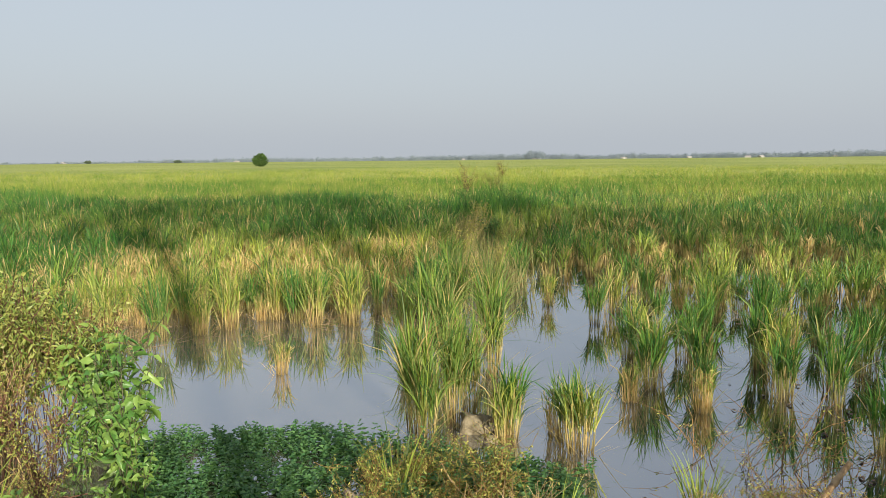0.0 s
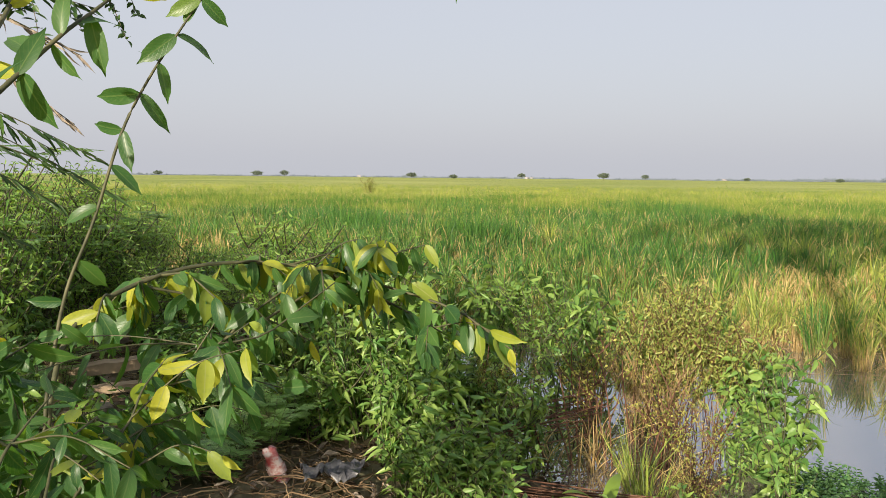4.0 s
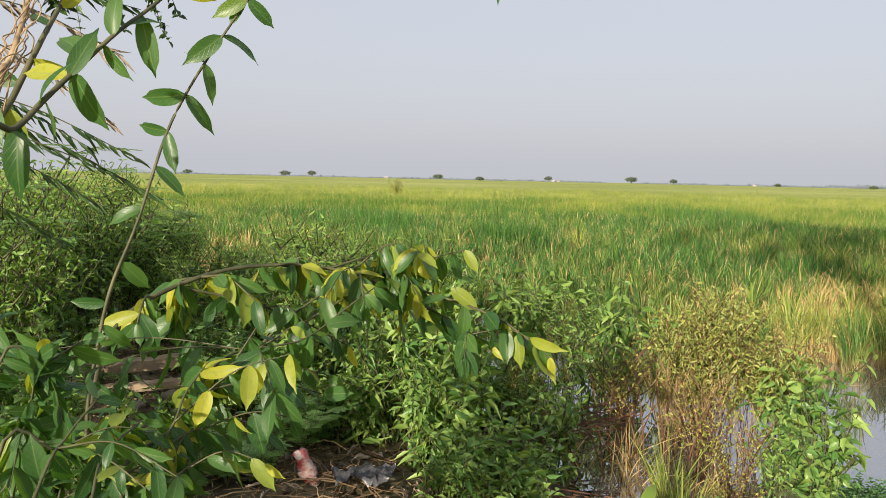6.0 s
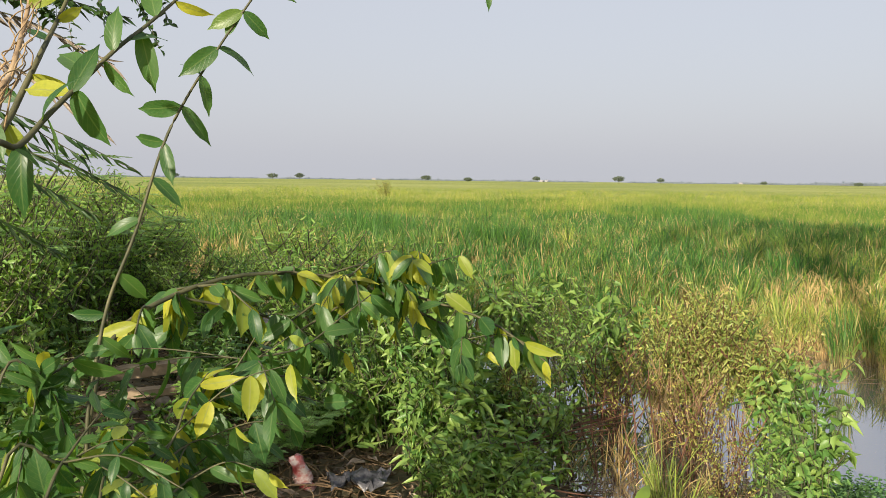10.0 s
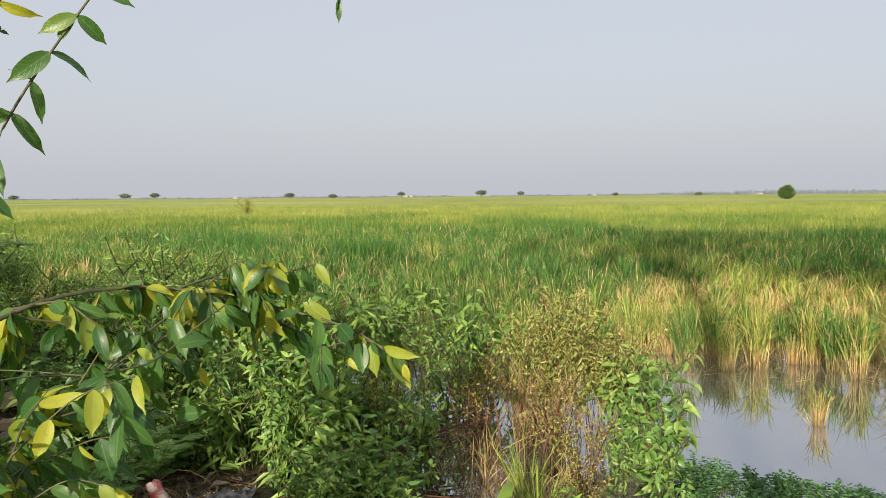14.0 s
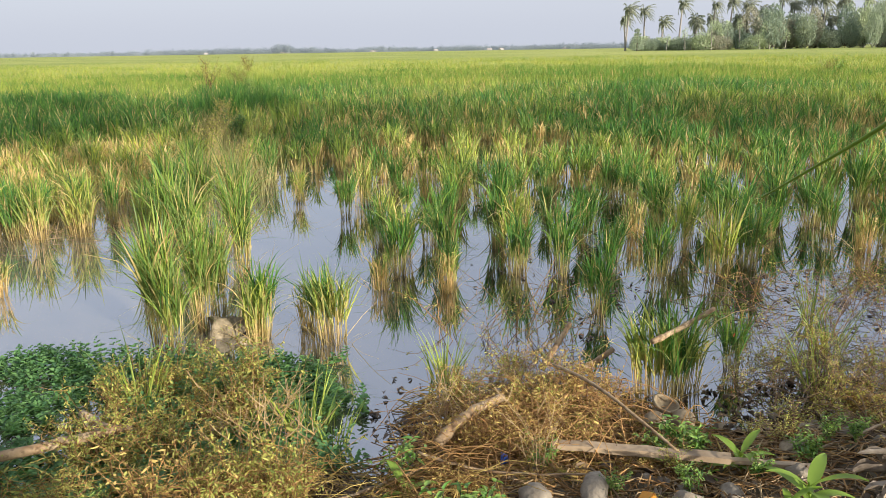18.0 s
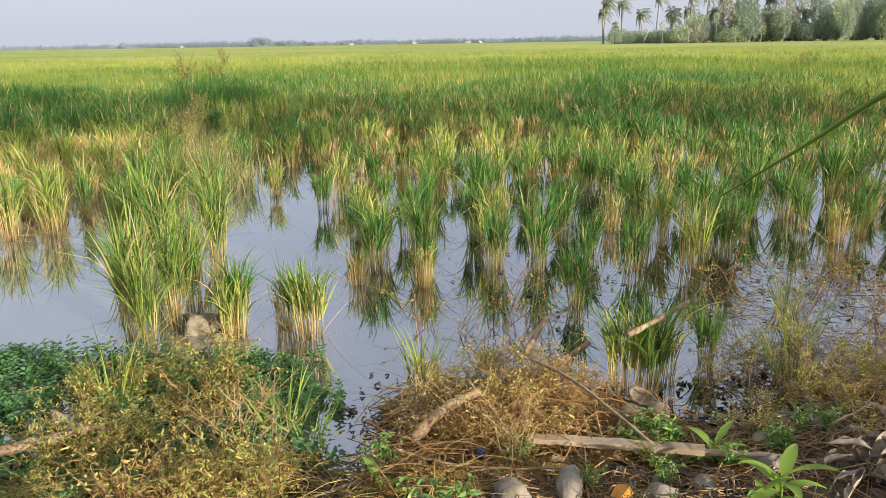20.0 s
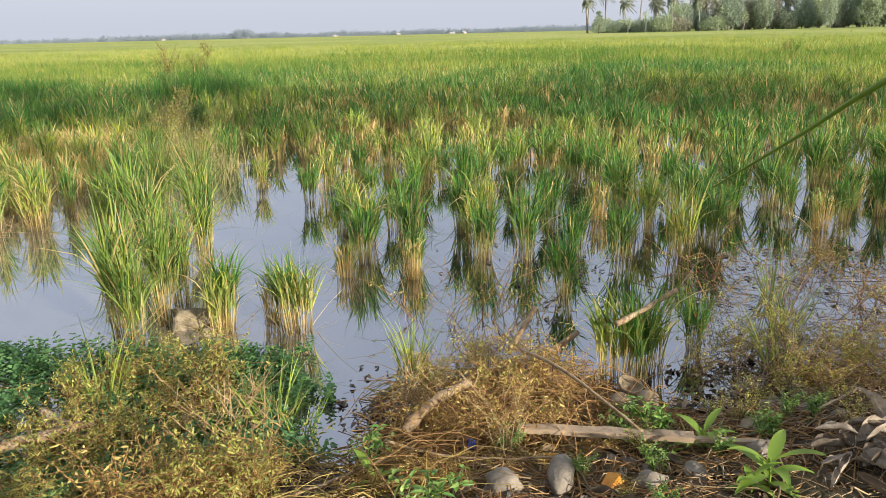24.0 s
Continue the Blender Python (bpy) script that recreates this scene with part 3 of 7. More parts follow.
def rice_hills(r0, r1, step, seed):
    """Places of the hills of rice between two ranges: x, y, range, dry share, ripeness, height."""
    r = np.random.default_rng(seed)
    g = np.arange(-r1, r1, step)
    x, y = (v.ravel() for v in np.meshgrid(g, g[g > -3]))
    x, y = x + step * 0.42 * (2 * r.random(len(x)) - 1), y + step * 0.42 * (2 * r.random(len(x)) - 1)
    d, yaw = np.hypot(x, y), np.degrees(np.arctan2(-x, y))
    ok = (d > r0) & (d < r1) & (yaw > -62) & (yaw < 97)
    x, y, d = x[ok], y[ok], d[ok]
    ok = (y > rice_edge(x) + 0.5 * (vnoise(x, y, 0.5, 4) - 0.5)) & ((vnoise(x, y, 1.3, 5) > 0.16) | (d > 16))
    ok &= ~((np.abs(x - bund_x(y)) < 0.4) & (y < 26))
    ok &= ~((y < 14) & (x > 0.4) & (vnoise(x, y, 0.55, 12) < 0.56 - 0.03 * (y - 7)))
    x, y, d = x[ok], y[ok], d[ok]
    n = len(x)
    straw_bed = smooth(-6.0, -4.0, x) * smooth(-0.3, -1.0, x) * smooth(15, 12, y)
    lush = smooth(0.5, 0.75, vnoise(x, y, 4, 8))
    chance = (0.10 + 0.08 * smooth(-4, -8, x) + 0.09 * smooth(-0.5, 1.0, x) * smooth(32, 22, d) + 0.6 * straw_bed + 0.22 * smooth(0.6, 0.85, vnoise(x, y, 2.6, 6))) * (1 - 0.7 * lush) * (0.35 + 0.65 * smooth(45, 14, d))
    dry = np.where(r.random(n) < chance, 0.45 + 0.55 * r.random(n), 0.12 * r.random(n))
    cut = smooth(3, 5, np.degrees(np.arctan2(-x, y))) * smooth(17, 15, np.degrees(np.arctan2(-x, y))) * smooth(125, 150, d) * smooth(260, 220, d)
    dry = np.maximum(dry, 0.85 * cut)
    # the sunlit strip 7 to 15 m off, right, is coloured in as ripeness
    ripe = 0.12 - 0.09 * smooth(-3, -7, x) * smooth(45, 20, d) + 0.34 * smooth(7.2, 8.8, d) * smooth(15, 12, d) * smooth(1.5, 3.5, x) + 0.22 * smooth(14, 34, d) + 0.40 * smooth(26, 70, d) + 0.45 * straw_bed + 0.8 * (vnoise(x, y, 1.6, 9) - 0.5) - 0.35 * lush + 0.35 * (r.random(n) - 0.5)
    high = (0.80 + 0.22 * vnoise(x, y, 2.2, 10) + 0.1 * lush + 0.30 * (r.random(n) - 0.5)) * (1 - 0.3 * dry)
    high *= 1 - 0.14 * smooth(0.2, 0.8, x) * smooth(16, 12, y)
    return x, y, d, np.clip(dry, 0, 1), np.clip(ripe, 0, 1), high


def rice_stand(h, hills, per, segs, width, tall, spread, feet, seed):
    """Many hills of rice as one stand."""
    r = np.random.default_rng(seed)
    x, y, d, dry, ripe, high = hills
    n = len(x)
    rep = lambda v: np.repeat(v, per)
    k = n * per
    ang, off = r.random(k) * 6.283, spread * np.sqrt(r.random(k))
    rise = rep(high) * tall
    low = rise * (0.16 + 0.42 * r.random(k))
    base = np.stack([rep(x) + np.cos(ang) * off * 0.6, rep(y) + np.sin(ang) * off * 0.6, low], -1)
    bent = np.where(r.random(k) < 0.55, 0.3 + 0.8 * r.random(k), 0.04 + 0.2 * r.random(k))
    dead = r.random(k) < 0.035 + 0.75 * rep(dry)
    blades(h, base, np.minimum(rise * (0.34 + 0.4 * r.random(k)), (0.86 + 0.22 * r.random(k)) * rise - low), ang + 1.1 * r.normal(size=k), 0.03 + 0.5 * off + 0.30 * r.random(k) ** 2.2, bent * 0.85, width * (0.7 + 0.6 * r.random(k)), segs,
           (np.clip(0.12 + 0.75 * rep(dry) + 0.5 * (r.random(k) - 0.5), 0, 1), dead * 0.9), np.clip(rep(ripe) + 0.3 * (r.random(k) - 0.5), 0, 1))
    if feet:
        k = n * feet
        ang, off = r.random(k) * 6.283, 0.6 * spread * np.sqrt(r.random(k))
        rise = np.repeat(high * tall * (1 + 0.5 * dry), feet)
        base = np.stack([np.repeat(x, feet) + np.cos(ang) * off, np.repeat(y, feet) + np.sin(ang) * off, np.full(k, -0.04)], -1)
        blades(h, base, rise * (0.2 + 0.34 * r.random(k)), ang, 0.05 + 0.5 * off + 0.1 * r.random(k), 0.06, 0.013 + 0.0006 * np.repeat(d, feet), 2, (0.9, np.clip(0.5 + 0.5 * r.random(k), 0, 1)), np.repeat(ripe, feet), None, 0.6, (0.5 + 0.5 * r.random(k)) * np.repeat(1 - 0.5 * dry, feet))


hills = rice_hills(5, 15, 0.33, 21)
close = (hills[2] < 9.6) & (np.abs(hills[0] + 1.0) < 6.5)
for x, y, _, dry, ripe, high in zip(*(v[close] for v in hills)):
    sort = "straw" if dry > 0.75 else "golden" if dry > 0.4 or ripe > 0.5 else "green"
    rice_clump(sort, x, y, 0.64 + 0.4 * high, "rice clumps at the edge of the stand")
for stand, words, look_of in (((tuple(v[~close] for v in hills), 40, 4, 0.018, 0.70, 0.12, 16, 31), "dense rice near the flooded edge, green over straw", "rice"),
                              ((rice_hills(15, 27, 0.36, 22), 36, 3, 0.020, 0.80, 0.14, 8, 32), "dense green rice of the paddy dotted with straw", "rice"),
                              ((rice_hills(27, 48, 0.40, 23), 26, 2, 0.021, 0.82, 0.2, 0, 33), "dense yellow-green rice of the paddy", "rice_far"),
                              ((rice_hills(48, 110, 0.75, 24), 18, 1, 0.042, 0.84, 0.5, 0, 34), "far rice, yellow-green", "rice_far"),
                              ((rice_hills(110, 320, 2.2, 25), 12, 1, 0.11, 0.86, 1.3, 0, 35), "distant ripening rice", "rice_far")):
    heap = Heap()
    rice_stand(heap, *stand)
    tagged(new("rice_field", heap.mesh("rice_field", M[look_of])), words, "rice", kind="stuff")


def build_fallen_straw():
    """Straw that lies on the water along the edge of the standing rice."""
    n = 380
    x = np.concatenate([-4.2 + 3.6 * rng.random(n // 2), 0.6 + 6.4 * rng.random(n - n // 2)])
    y = rice_edge(x) - 0.2 + 1.5 * (rng.random(n) - 0.35)
    a, ln = rng.random(n) * 6.283, 0.05 + 0.17 * rng.random(n)
    t = np.linspace(-0.5, 0.5, 4)
    X = x[:, None] + np.cos(a)[:, None] * ln[:, None] * t
    Y = y[:, None] + np.sin(a)[:, None] * ln[:, None] * t
    Z = 0.004 + 0.10 * rng.random((n, 1)) ** 2 * (1 + 1.6 * t * rng.normal(size=(n, 1)))
    h = Heap()
    tubes(h, np.stack([X, Y, np.maximum(Z, 0.002)], -1), 0.0018 + 0.0016 * rng.random(n), 0.0014, 3)
    tagged(new("fallen_straw", h.mesh("fallen_straw", M["straw"])), "fallen straw lying on the water along the rice", "straw", kind="stuff")


build_fallen_straw()


def build_canopy():
    """The closed top of the far rice, on to the horizon."""
    d = np.concatenate([np.arange(46, 60, 2.0), 60 * 1.12 ** np.arange(0, 37)])
    a = np.radians(np.arange(-75, 110.1, 1.5))
    D, A = np.meshgrid(d, a, indexing="ij")
    X, Y = -np.sin(A) * D, np.cos(A) * D
    Z = 0.42 + 0.34 * smooth(46, 140, D) + 0.10 * (vnoise(X, Y, 3, 11) - 0.5)
    n = len(a)
    i, j = np.meshgrid(np.arange(len(d) - 1), np.arange(n - 1), indexing="ij")
    k = (i * n + j).ravel()
    me = mesh("rice_canopy", np.stack([X, Y, Z], -1).reshape(-1, 3), np.stack([k, k + 1, k + n + 1, k + n], -1), M["canopy"])
    tagged(new("rice_canopy", me), "closed yellow-green top of the far rice fields", "rice", kind="stuff")


build_canopy()


def lush_patch(x, y, radius, count, seed):
    r = np.random.default_rng(seed)
    h = Heap()
    a, d = r.random(count) * 6.283, radius * np.sqrt(r.random(count))
    blades(h, np.stack([np.cos(a) * d * 1.6, np.sin(a) * d, np.full(count, 0.2)], -1), (0.6 + 0.45 * r.random(count)) * (1.1 - 0.4 * d / radius), r.random(count) * 6.283, 0.25 * r.random(count), 0.5 * r.random(count), 0.016, 3, (0, 0), 0.1 * r.random(count))
    ob = new("tall_grass", h.mesh("tall_grass", M["rice"]))
    ob.location = (x, y, 0)
    tagged(ob, "patch of taller dark green grass amid the rice", "grass", "tall grass patches", "stuff")


for k, (x, y, radius) in enumerate(((-4.6, 22.0, 1.3), (0.5, 20.5, 1.2), (0.1, 19.0, 0.9), (-16.5, 11.0, 1.4), (-21.6, 19.6, 1.6), (-18.8, 27.0, 1.6), (-15.0, 24.0, 1.2), (-12.6, 11.9, 0.8))):
    lush_patch(x, y, radius, 900, 800 + k)


# distance
def polar(yaw, d, z=0.0):
    a = radians(yaw)
    return (-math.sin(a) * d, math.cos(a) * d, z)


def crown_leaves(heap, centre, radii, count, size, r, hollow=0.45):
    """Leaf clumps filling an uneven crown."""
    v = r.normal(size=(count, 3))
    v /= np.linalg.norm(v, axis=1, keepdims=True)
    lump = 0.75 + 0.5 * vnoise(v[:, 0] * 3 + centre[0], v[:, 1] * 3 + v[:, 2] * 2 + centre[1], 1.0, 31)
    p = np.asarray(centre) + v * np.asarray(radii) * (lump * (hollow + (1 - hollow) * r.random(count) ** 0.5))[:, None]
    leaves(heap, p, v + 0.9 * r.normal(size=(count, 3)), r.normal(size=(count, 3)) + [0, 0, 1], size * (0.6 + 0.8 * r.random(count)), size * 0.6, 0.2, 0.1)


def tree(name, at, height, spread, trunk_share, seed, material, label, leaf=0.25, count=900, flat=1.0, group="", bole=0.03):
    r = np.random.default_rng(seed)
    ob = thing(name, at, 0, label, "tree", group)
    h = Heap()
    top = height * trunk_share
    tubes(h, curve([(0, 0, -0.2), (0.03 * height * r.normal(), 0.03 * height * r.normal(), top * 0.6), (0, 0, top * 1.35)], 7)[None], bole * height, bole * height * 0.5, 6)
    limbs = []
    for k in range(6):
        a = k * 1.05 + r.random()
        limbs.append(curve([(0, 0, top * 0.8), (math.cos(a) * spread * 0.3, math.sin(a) * spread * 0.3, top * 1.25), (math.cos(a) * spread * 0.7, math.sin(a) * spread * 0.7, top + (height - top) * 0.5)], 5))
    tubes(h, np.array(limbs), bole * height * 0.45, bole * height * 0.15, 4)
    part("trunk", h.mesh("trunk", M["bark"]), ob)
    h = Heap()
    mid = (top * 0.9 + height) / 2
    crown_leaves(h, (0, 0, mid), (spread, spread, (height - top * 0.9) / 2 * flat), count, leaf, r)
    part("crown", h.mesh("crown", material), ob)
    return ob


def build_distance():
    tree("round_tree", polar(16.65, 150, 0.3), 2.75, 1.2, 0.22, 40, M["tree_leaf"], "small round dark green tree alone in the rice", 0.3, 1500)
    # lone trees far out on the plain
    for k, (yaw, d, tall, wide) in enumerate([(37.7, 520, 7.0, 4.6), (51.7, 560, 6.0, 4.4), (48.6, 560, 4.2, 3.6), (62.8, 600, 6.4, 5.2), (60.9, 590, 7.0, 4.0),
                                              (43.6, 700, 7.5, 4.4), (34.8, 720, 7.0, 4.0), (22.3, 620, 3.6, 3.2), (69.5, 700, 6.0, 5.0), (28.0, 700, 4.0, 3.0)]):
        tree("plain_tree", polar(yaw, d, 0.4), tall * 0.72, wide * 0.72, 0.45, 50 + k, M["hazed_plain_leaf"], "dark flat-topped tree far out on the plain", 0.9, 420, 0.8, "lone trees on the plain")
    r = np.random.default_rng(60)
    h = Heap()
    # the far woods: crowns of many heights side by side, a few palms above them
    yaw = -42 + 142 * r.random(1500)
    yaw = np.concatenate([yaw[(yaw < 30) | (r.random(1500) < 0.45)], -3.2 + 0.42 * r.normal(size=26), -33 + 38 * r.random(420)])
    low = 0.40 + 0.60 * smooth(34, 6, yaw)
    stand = smooth(0.25, 0.5, vnoise(yaw, 0 * yaw, 3.5, 36) + 0.45 * low)
    tall = low * stand * (3.2 + 4.2 * vnoise(yaw, 0 * yaw, 2.6, 33) + 3.6 * r.random(len(yaw)) ** 2)
    mound = np.abs(yaw + 3.2) < 1.0
    tall = np.where(mound, 12.0 * np.sqrt(np.clip(1.1 - ((yaw + 3.2) / 1.0) ** 2, 0, 1)) + 1, tall)
    bank = np.linspace(-42, 100, 3400)
    rise = (0.40 + 0.60 * smooth(34, 6, bank)) * smooth(0.25, 0.5, vnoise(bank, 0 * bank, 3.5, 36) + 0.45 * (0.40 + 0.60 * smooth(34, 6, bank)))
    rise = rise * (1.6 + 2.6 * vnoise(bank, 0 * bank, 2.6, 33) + 2.4 * vnoise(bank, 0 * bank, 0.3, 34) + 1.6 * vnoise(bank, 0 * bank, 0.1, 35))
    rise = np.maximum(rise, 11.0 * np.sqrt(np.clip(1.05 - ((bank + 3.2) / 0.95) ** 2, 0, 1)) * (0.9 + 0.15 * vnoise(bank, 0 * bank, 0.2, 37)))
    ang = np.radians(bank)
    rows = [np.stack([-np.sin(ang) * d, np.cos(ang) * d, 0.2 + f * rise], -1) for d, f in ((1240, 0.0), (1242, 0.6), (1246, 1.0), (1290, 0.9), (1292, 0.0))]
    i, j = np.meshgrid(np.arange(4), np.arange(len(bank) - 1), indexing="ij")
    q = (i * len(bank) + j).ravel()
    h.add(np.concatenate(rows), np.stack([q, q + 1, q + len(bank) + 1, q + len(bank)], -1))
    for w, z in zip(yaw, tall):
        if z < 1.2:
            continue
        d = 1150 + 110 * r.random()
        x, y, _ = polar(w, d)
        wide = 2.4 + 3.4 * r.random() if r.random() < 0.85 else 1.2
        crown_leaves(h, (x, y, z * 0.48), (wide, wide, z * 0.56), 60, 1.5, r, 0.15)
    tagged(new("far_woods", h.mesh("far_woods", M["hazed_far_leaf"], False)), "hazy blue-grey line of trees along the horizon", "trees", kind="stuff")
    for k in range(16):
        yaw = (-25 + 22 * r.random()) if k < 9 else (-2 + 60 * r.random())
        d, wide = 1120 + 90 * r.random(), 3.5 + 3.5 * r.random()
        ob = thing("farmhouse", polar(yaw, d, 0.0), yaw + 25 * r.normal(), "pale low farmhouse on the horizon", "house", "farmhouses on the horizon")
        w, t, z = wide / 2, 3.0, 1.5 + 0.6 * r.random()
        b = np.array([[-w, -t, 0], [w, -t, 0], [w, t, 0], [-w, t, 0], [-w, -t, z], [w, -t, z], [w, t, z], [-w, t, z]], float)
        part("wall", mesh("wall", b, np.array([[0, 1, 5, 4], [1, 2, 6, 5], [2, 3, 7, 6], [3, 0, 4, 7]]), M["white_paint"], None, False), ob)
        e = 0.5
        b = np.array([[-w - e, -t - e, z - 0.2], [w + e, -t - e, z - 0.2], [w + e, t + e, z - 0.2], [-w - e, t + e, z - 0.2], [-w - e, 0, z + 1.5], [w + e, 0, z + 1.5]], float)
        part("roof", mesh("roof", b, [np.array([[0, 1, 5, 4], [2, 3, 4, 5], [3, 2, 1, 0]]), np.array([[0, 4, 3], [1, 2, 5]])], M["roof_sheet"], None, False), ob)


build_distance()


def palm_crown(seed, fronds=26, span=3.3):
    r = np.random.default_rng(seed)
    h = Heap()
    for k in range(fronds):
        a = k * 2.4 + 0.4 * r.random()
        rise = 1.5 - 2.2 * k / fronds + 0.2 * r.normal()
        s = np.linspace(0, 1, 9)
        reach = span * (0.85 + 0.3 * r.random())
        # the wind bends the fronds to one side
        line = np.stack([np.cos(a) * reach * s * (1 - 0.15 * s) + 1.7 * s**2, np.sin(a) * reach * s * (1 - 0.15 * s), reach * (rise * s - 0.85 * s**2)], -1)
        tubes(h, line[None], 0.08, 0.025, 3)
        t = np.repeat(np.linspace(0.12, 1, 17), 2)
        i = np.clip((t * 8).astype(int), 0, 7)
        f = (t * 8 - i)[:, None]
        p = line[i] * (1 - f) + line[i + 1] * f
        tang = line[i + 1] - line[i]
        side = np.cross(tang, [0, 0, 1.0]) * np.where(np.arange(len(t)) % 2, 1, -1)[:, None]
        side /= np.maximum(np.linalg.norm(side, axis=1, keepdims=True), 1e-6)
        leaves(h, p, side + tang * 1.4 + np.array([0, 0, -0.75]) + 0.15 * r.normal(size=p.shape), np.tile([0.3, 0.2, 1.0], (len(t), 1)), 1.25 * (1.1 - 0.6 * t), 0.2, 0.1, 0.2)
    return h.mesh("crown", M["hazed_palm_leaf"])


def build_grove():
    r = np.random.default_rng(70)
    crowns = [palm_crown(s) for s in (71, 72, 73, 74)]
    spots = [(-28.9, 9.6, 0.12), (-28.6, 7.4, -0.10), (-29.9, 9.4, -0.05), (-32.4, 10.4, 0.06), (-34.5, 10.2, 0.05), (-35.6, 10.4, 0.08), (-36.6, 9.6, 0.0), (-38.7, 11.2, 0.16),
             (-39.4, 9.6, 0.0), (-40.4, 10.6, -0.04), (-41.2, 10.2, 0.05), (-42.2, 9.8, 0.04), (-43.6, 10.3, 0.0), (-45.0, 10.4, 0.02), (-46.0, 10.2, 0.05), (-47.2, 10.6, 0.0), (-48.5, 10.3, 0.1),
             (-37.6, 8.6, 0.05), (-33.3, 7.2, 0.0), (-31.2, 6.6, 0.05), (-44.3, 8.8, 0.0), (-50.0, 10.4, 0.0), (-51.6, 10.8, 0.05), (-53.0, 10.1, 0.0)]
    for k, (yaw, tall, bent) in enumerate(spots):
        tall *= 1.23
        yaw += 1.3
        ob = thing("coconut_palm", polar(yaw, 226 + 14 * r.random(), 0.2), 360 * r.random() * 0.1, "slender coconut palm with wind-bent fronds in a grove", "palm", "palms of the grove")
        h = Heap()
        line = curve([(-bent * tall, 0, 0), (-bent * tall * 0.5, 0.1, tall * 0.45), (0, 0, tall)], 8)
        tubes(h, line[None], 0.28, 0.17, 6)
        part("trunk", h.mesh("trunk", M["palm_trunk"]), ob)
        c = part("crown", crowns[k % 4], ob)
        c.matrix_local = pose(0, 0, tall, 0, 0, 60 * r.random() - 30) @ Matrix.Scale(0.62 + 0.2 * r.random(), 4)
    # tints of the undergrowth, each already paled for haze
    sorts = ("hazed_grove_leaf", "hazed_grove_light", "hazed_grove_brown", "hazed_grove_leaf", "hazed_grove_dark", "hazed_grove_light", "hazed_grove_dark")
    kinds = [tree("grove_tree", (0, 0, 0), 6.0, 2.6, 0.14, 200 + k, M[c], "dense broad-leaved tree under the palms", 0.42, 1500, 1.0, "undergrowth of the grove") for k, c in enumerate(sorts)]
    for k in range(84):
        yaw = -28.0 - 26 * (k + 0.9 * r.random()) / 84
        tall = 3.0 + 1.5 * r.random() + 7.4 * smooth(-31.0, -36, yaw) * r.random() ** 0.7
        at, size = polar(yaw, 206 + 26 * r.random(), 0.1), float(tall) / 6.0
        ob = kinds[k] if k < len(kinds) else copy_thing(kinds[r.integers(len(kinds))], Matrix())
        ob.matrix_world = pose(*at, 0, 0, 360 * r.random())
        wide = 0.62 + 0.5 * r.random()
        ob.scale = (wide, wide, size)

    # younger palms that fill the grove
    for k in range(20):
        ob = thing("coconut_palm", polar(-31.0 - 22.5 * (k + r.random()) / 20, 228 + 14 * r.random(), 0.2), 0, "younger coconut palm among the trees of the grove", "palm", "palms of the grove")
        tall = 6.5 + 4.0 * r.random()
        h = Heap()
        tubes(h, curve([(0, 0, 0), (0.2 * r.normal(), 0.1, tall * 0.5), (0.3 * r.normal(), 0, tall)], 8)[None], 0.24, 0.15, 6)
        part("trunk", h.mesh("trunk", M["palm_trunk"]), ob)
        c = part("crown", crowns[k % 4], ob)
        c.matrix_local = pose(0, 0, tall, 0, 0, 90 * r.random() - 45) @ Matrix.Scale(0.6 + 0.22 * r.random(), 4)
    # thin pale boles along the edge of the grove
    for k in range(9):
        yaw, tall = -30 - 23 * (k + r.random()) / 26, 3 + 4 * r.random()
        ob = thing("sapling", polar(yaw, 204 + 5 * r.random(), 0.2), 0, "thin pale sapling with a small tuft at the grove's edge", "tree", "saplings of the grove")
        h = Heap()
        lean = 0.12 * tall * r.normal()
        tubes(h, curve([(0, 0, 0), (lean * 0.4, 0, tall * 0.5), (lean, 0, tall)], 6)[None], 0.13, 0.07, 5)
        part("trunk", h.mesh("trunk", M["palm_trunk"]), ob)
        h = Heap()
        crown_leaves(h, (lean, 0, tall), (0.8, 0.8, 1.3), 90, 0.4, r, 0.1)
        part("crown", h.mesh("crown", M["hazed_grove_light"]), ob)
    # a small conifer with level tiers at the end of the grove
    ob = thing("conifer", polar(-28.2, 204, 0.2), 0, "small dark conifer with level tiers of branches", "tree")
    h = Heap()
    tubes(h, curve([(0, 0, 0), (0.1, 0, 3.0), (0, 0, 6.0)], 5)[None], 0.16, 0.05, 6)
    part("trunk", h.mesh("trunk", M["bark"]), ob)
    h = Heap()
    for k in range(6):
        crown_leaves(h, (0, 0, 1.2 + 0.85 * k), (2.1 - 0.3 * k, 2.1 - 0.3 * k, 0.22), 130, 0.4, r, 0.1)
    part("crown", h.mesh("crown", M["hazed_grove_leaf"]), ob)


build_grove()


# the weedy bund between two fields
def build_bund():
    h = Heap()
    y = 9.5 + 26 * rng.random(3600) ** 1.3
    x = bund_x(y) + 0.30 * rng.normal(size=len(y))
    base = np.stack([x, y, np.full(len(y), 0.0)], -1)
    blades(h, base, 0.25 + 0.42 * rng.random(len(y)), rng.random(len(y)) * 6.283, 0.3 * rng.random(len(y)), 0.4 * rng.random(len(y)), 0.006 + 0.0006 * y, 3)
    tagged(new("bund_grass", h.mesh("bund_grass", M["bund_grass"])), "brownish seeding grass along the bund", "grass", kind="stuff")


build_bund()


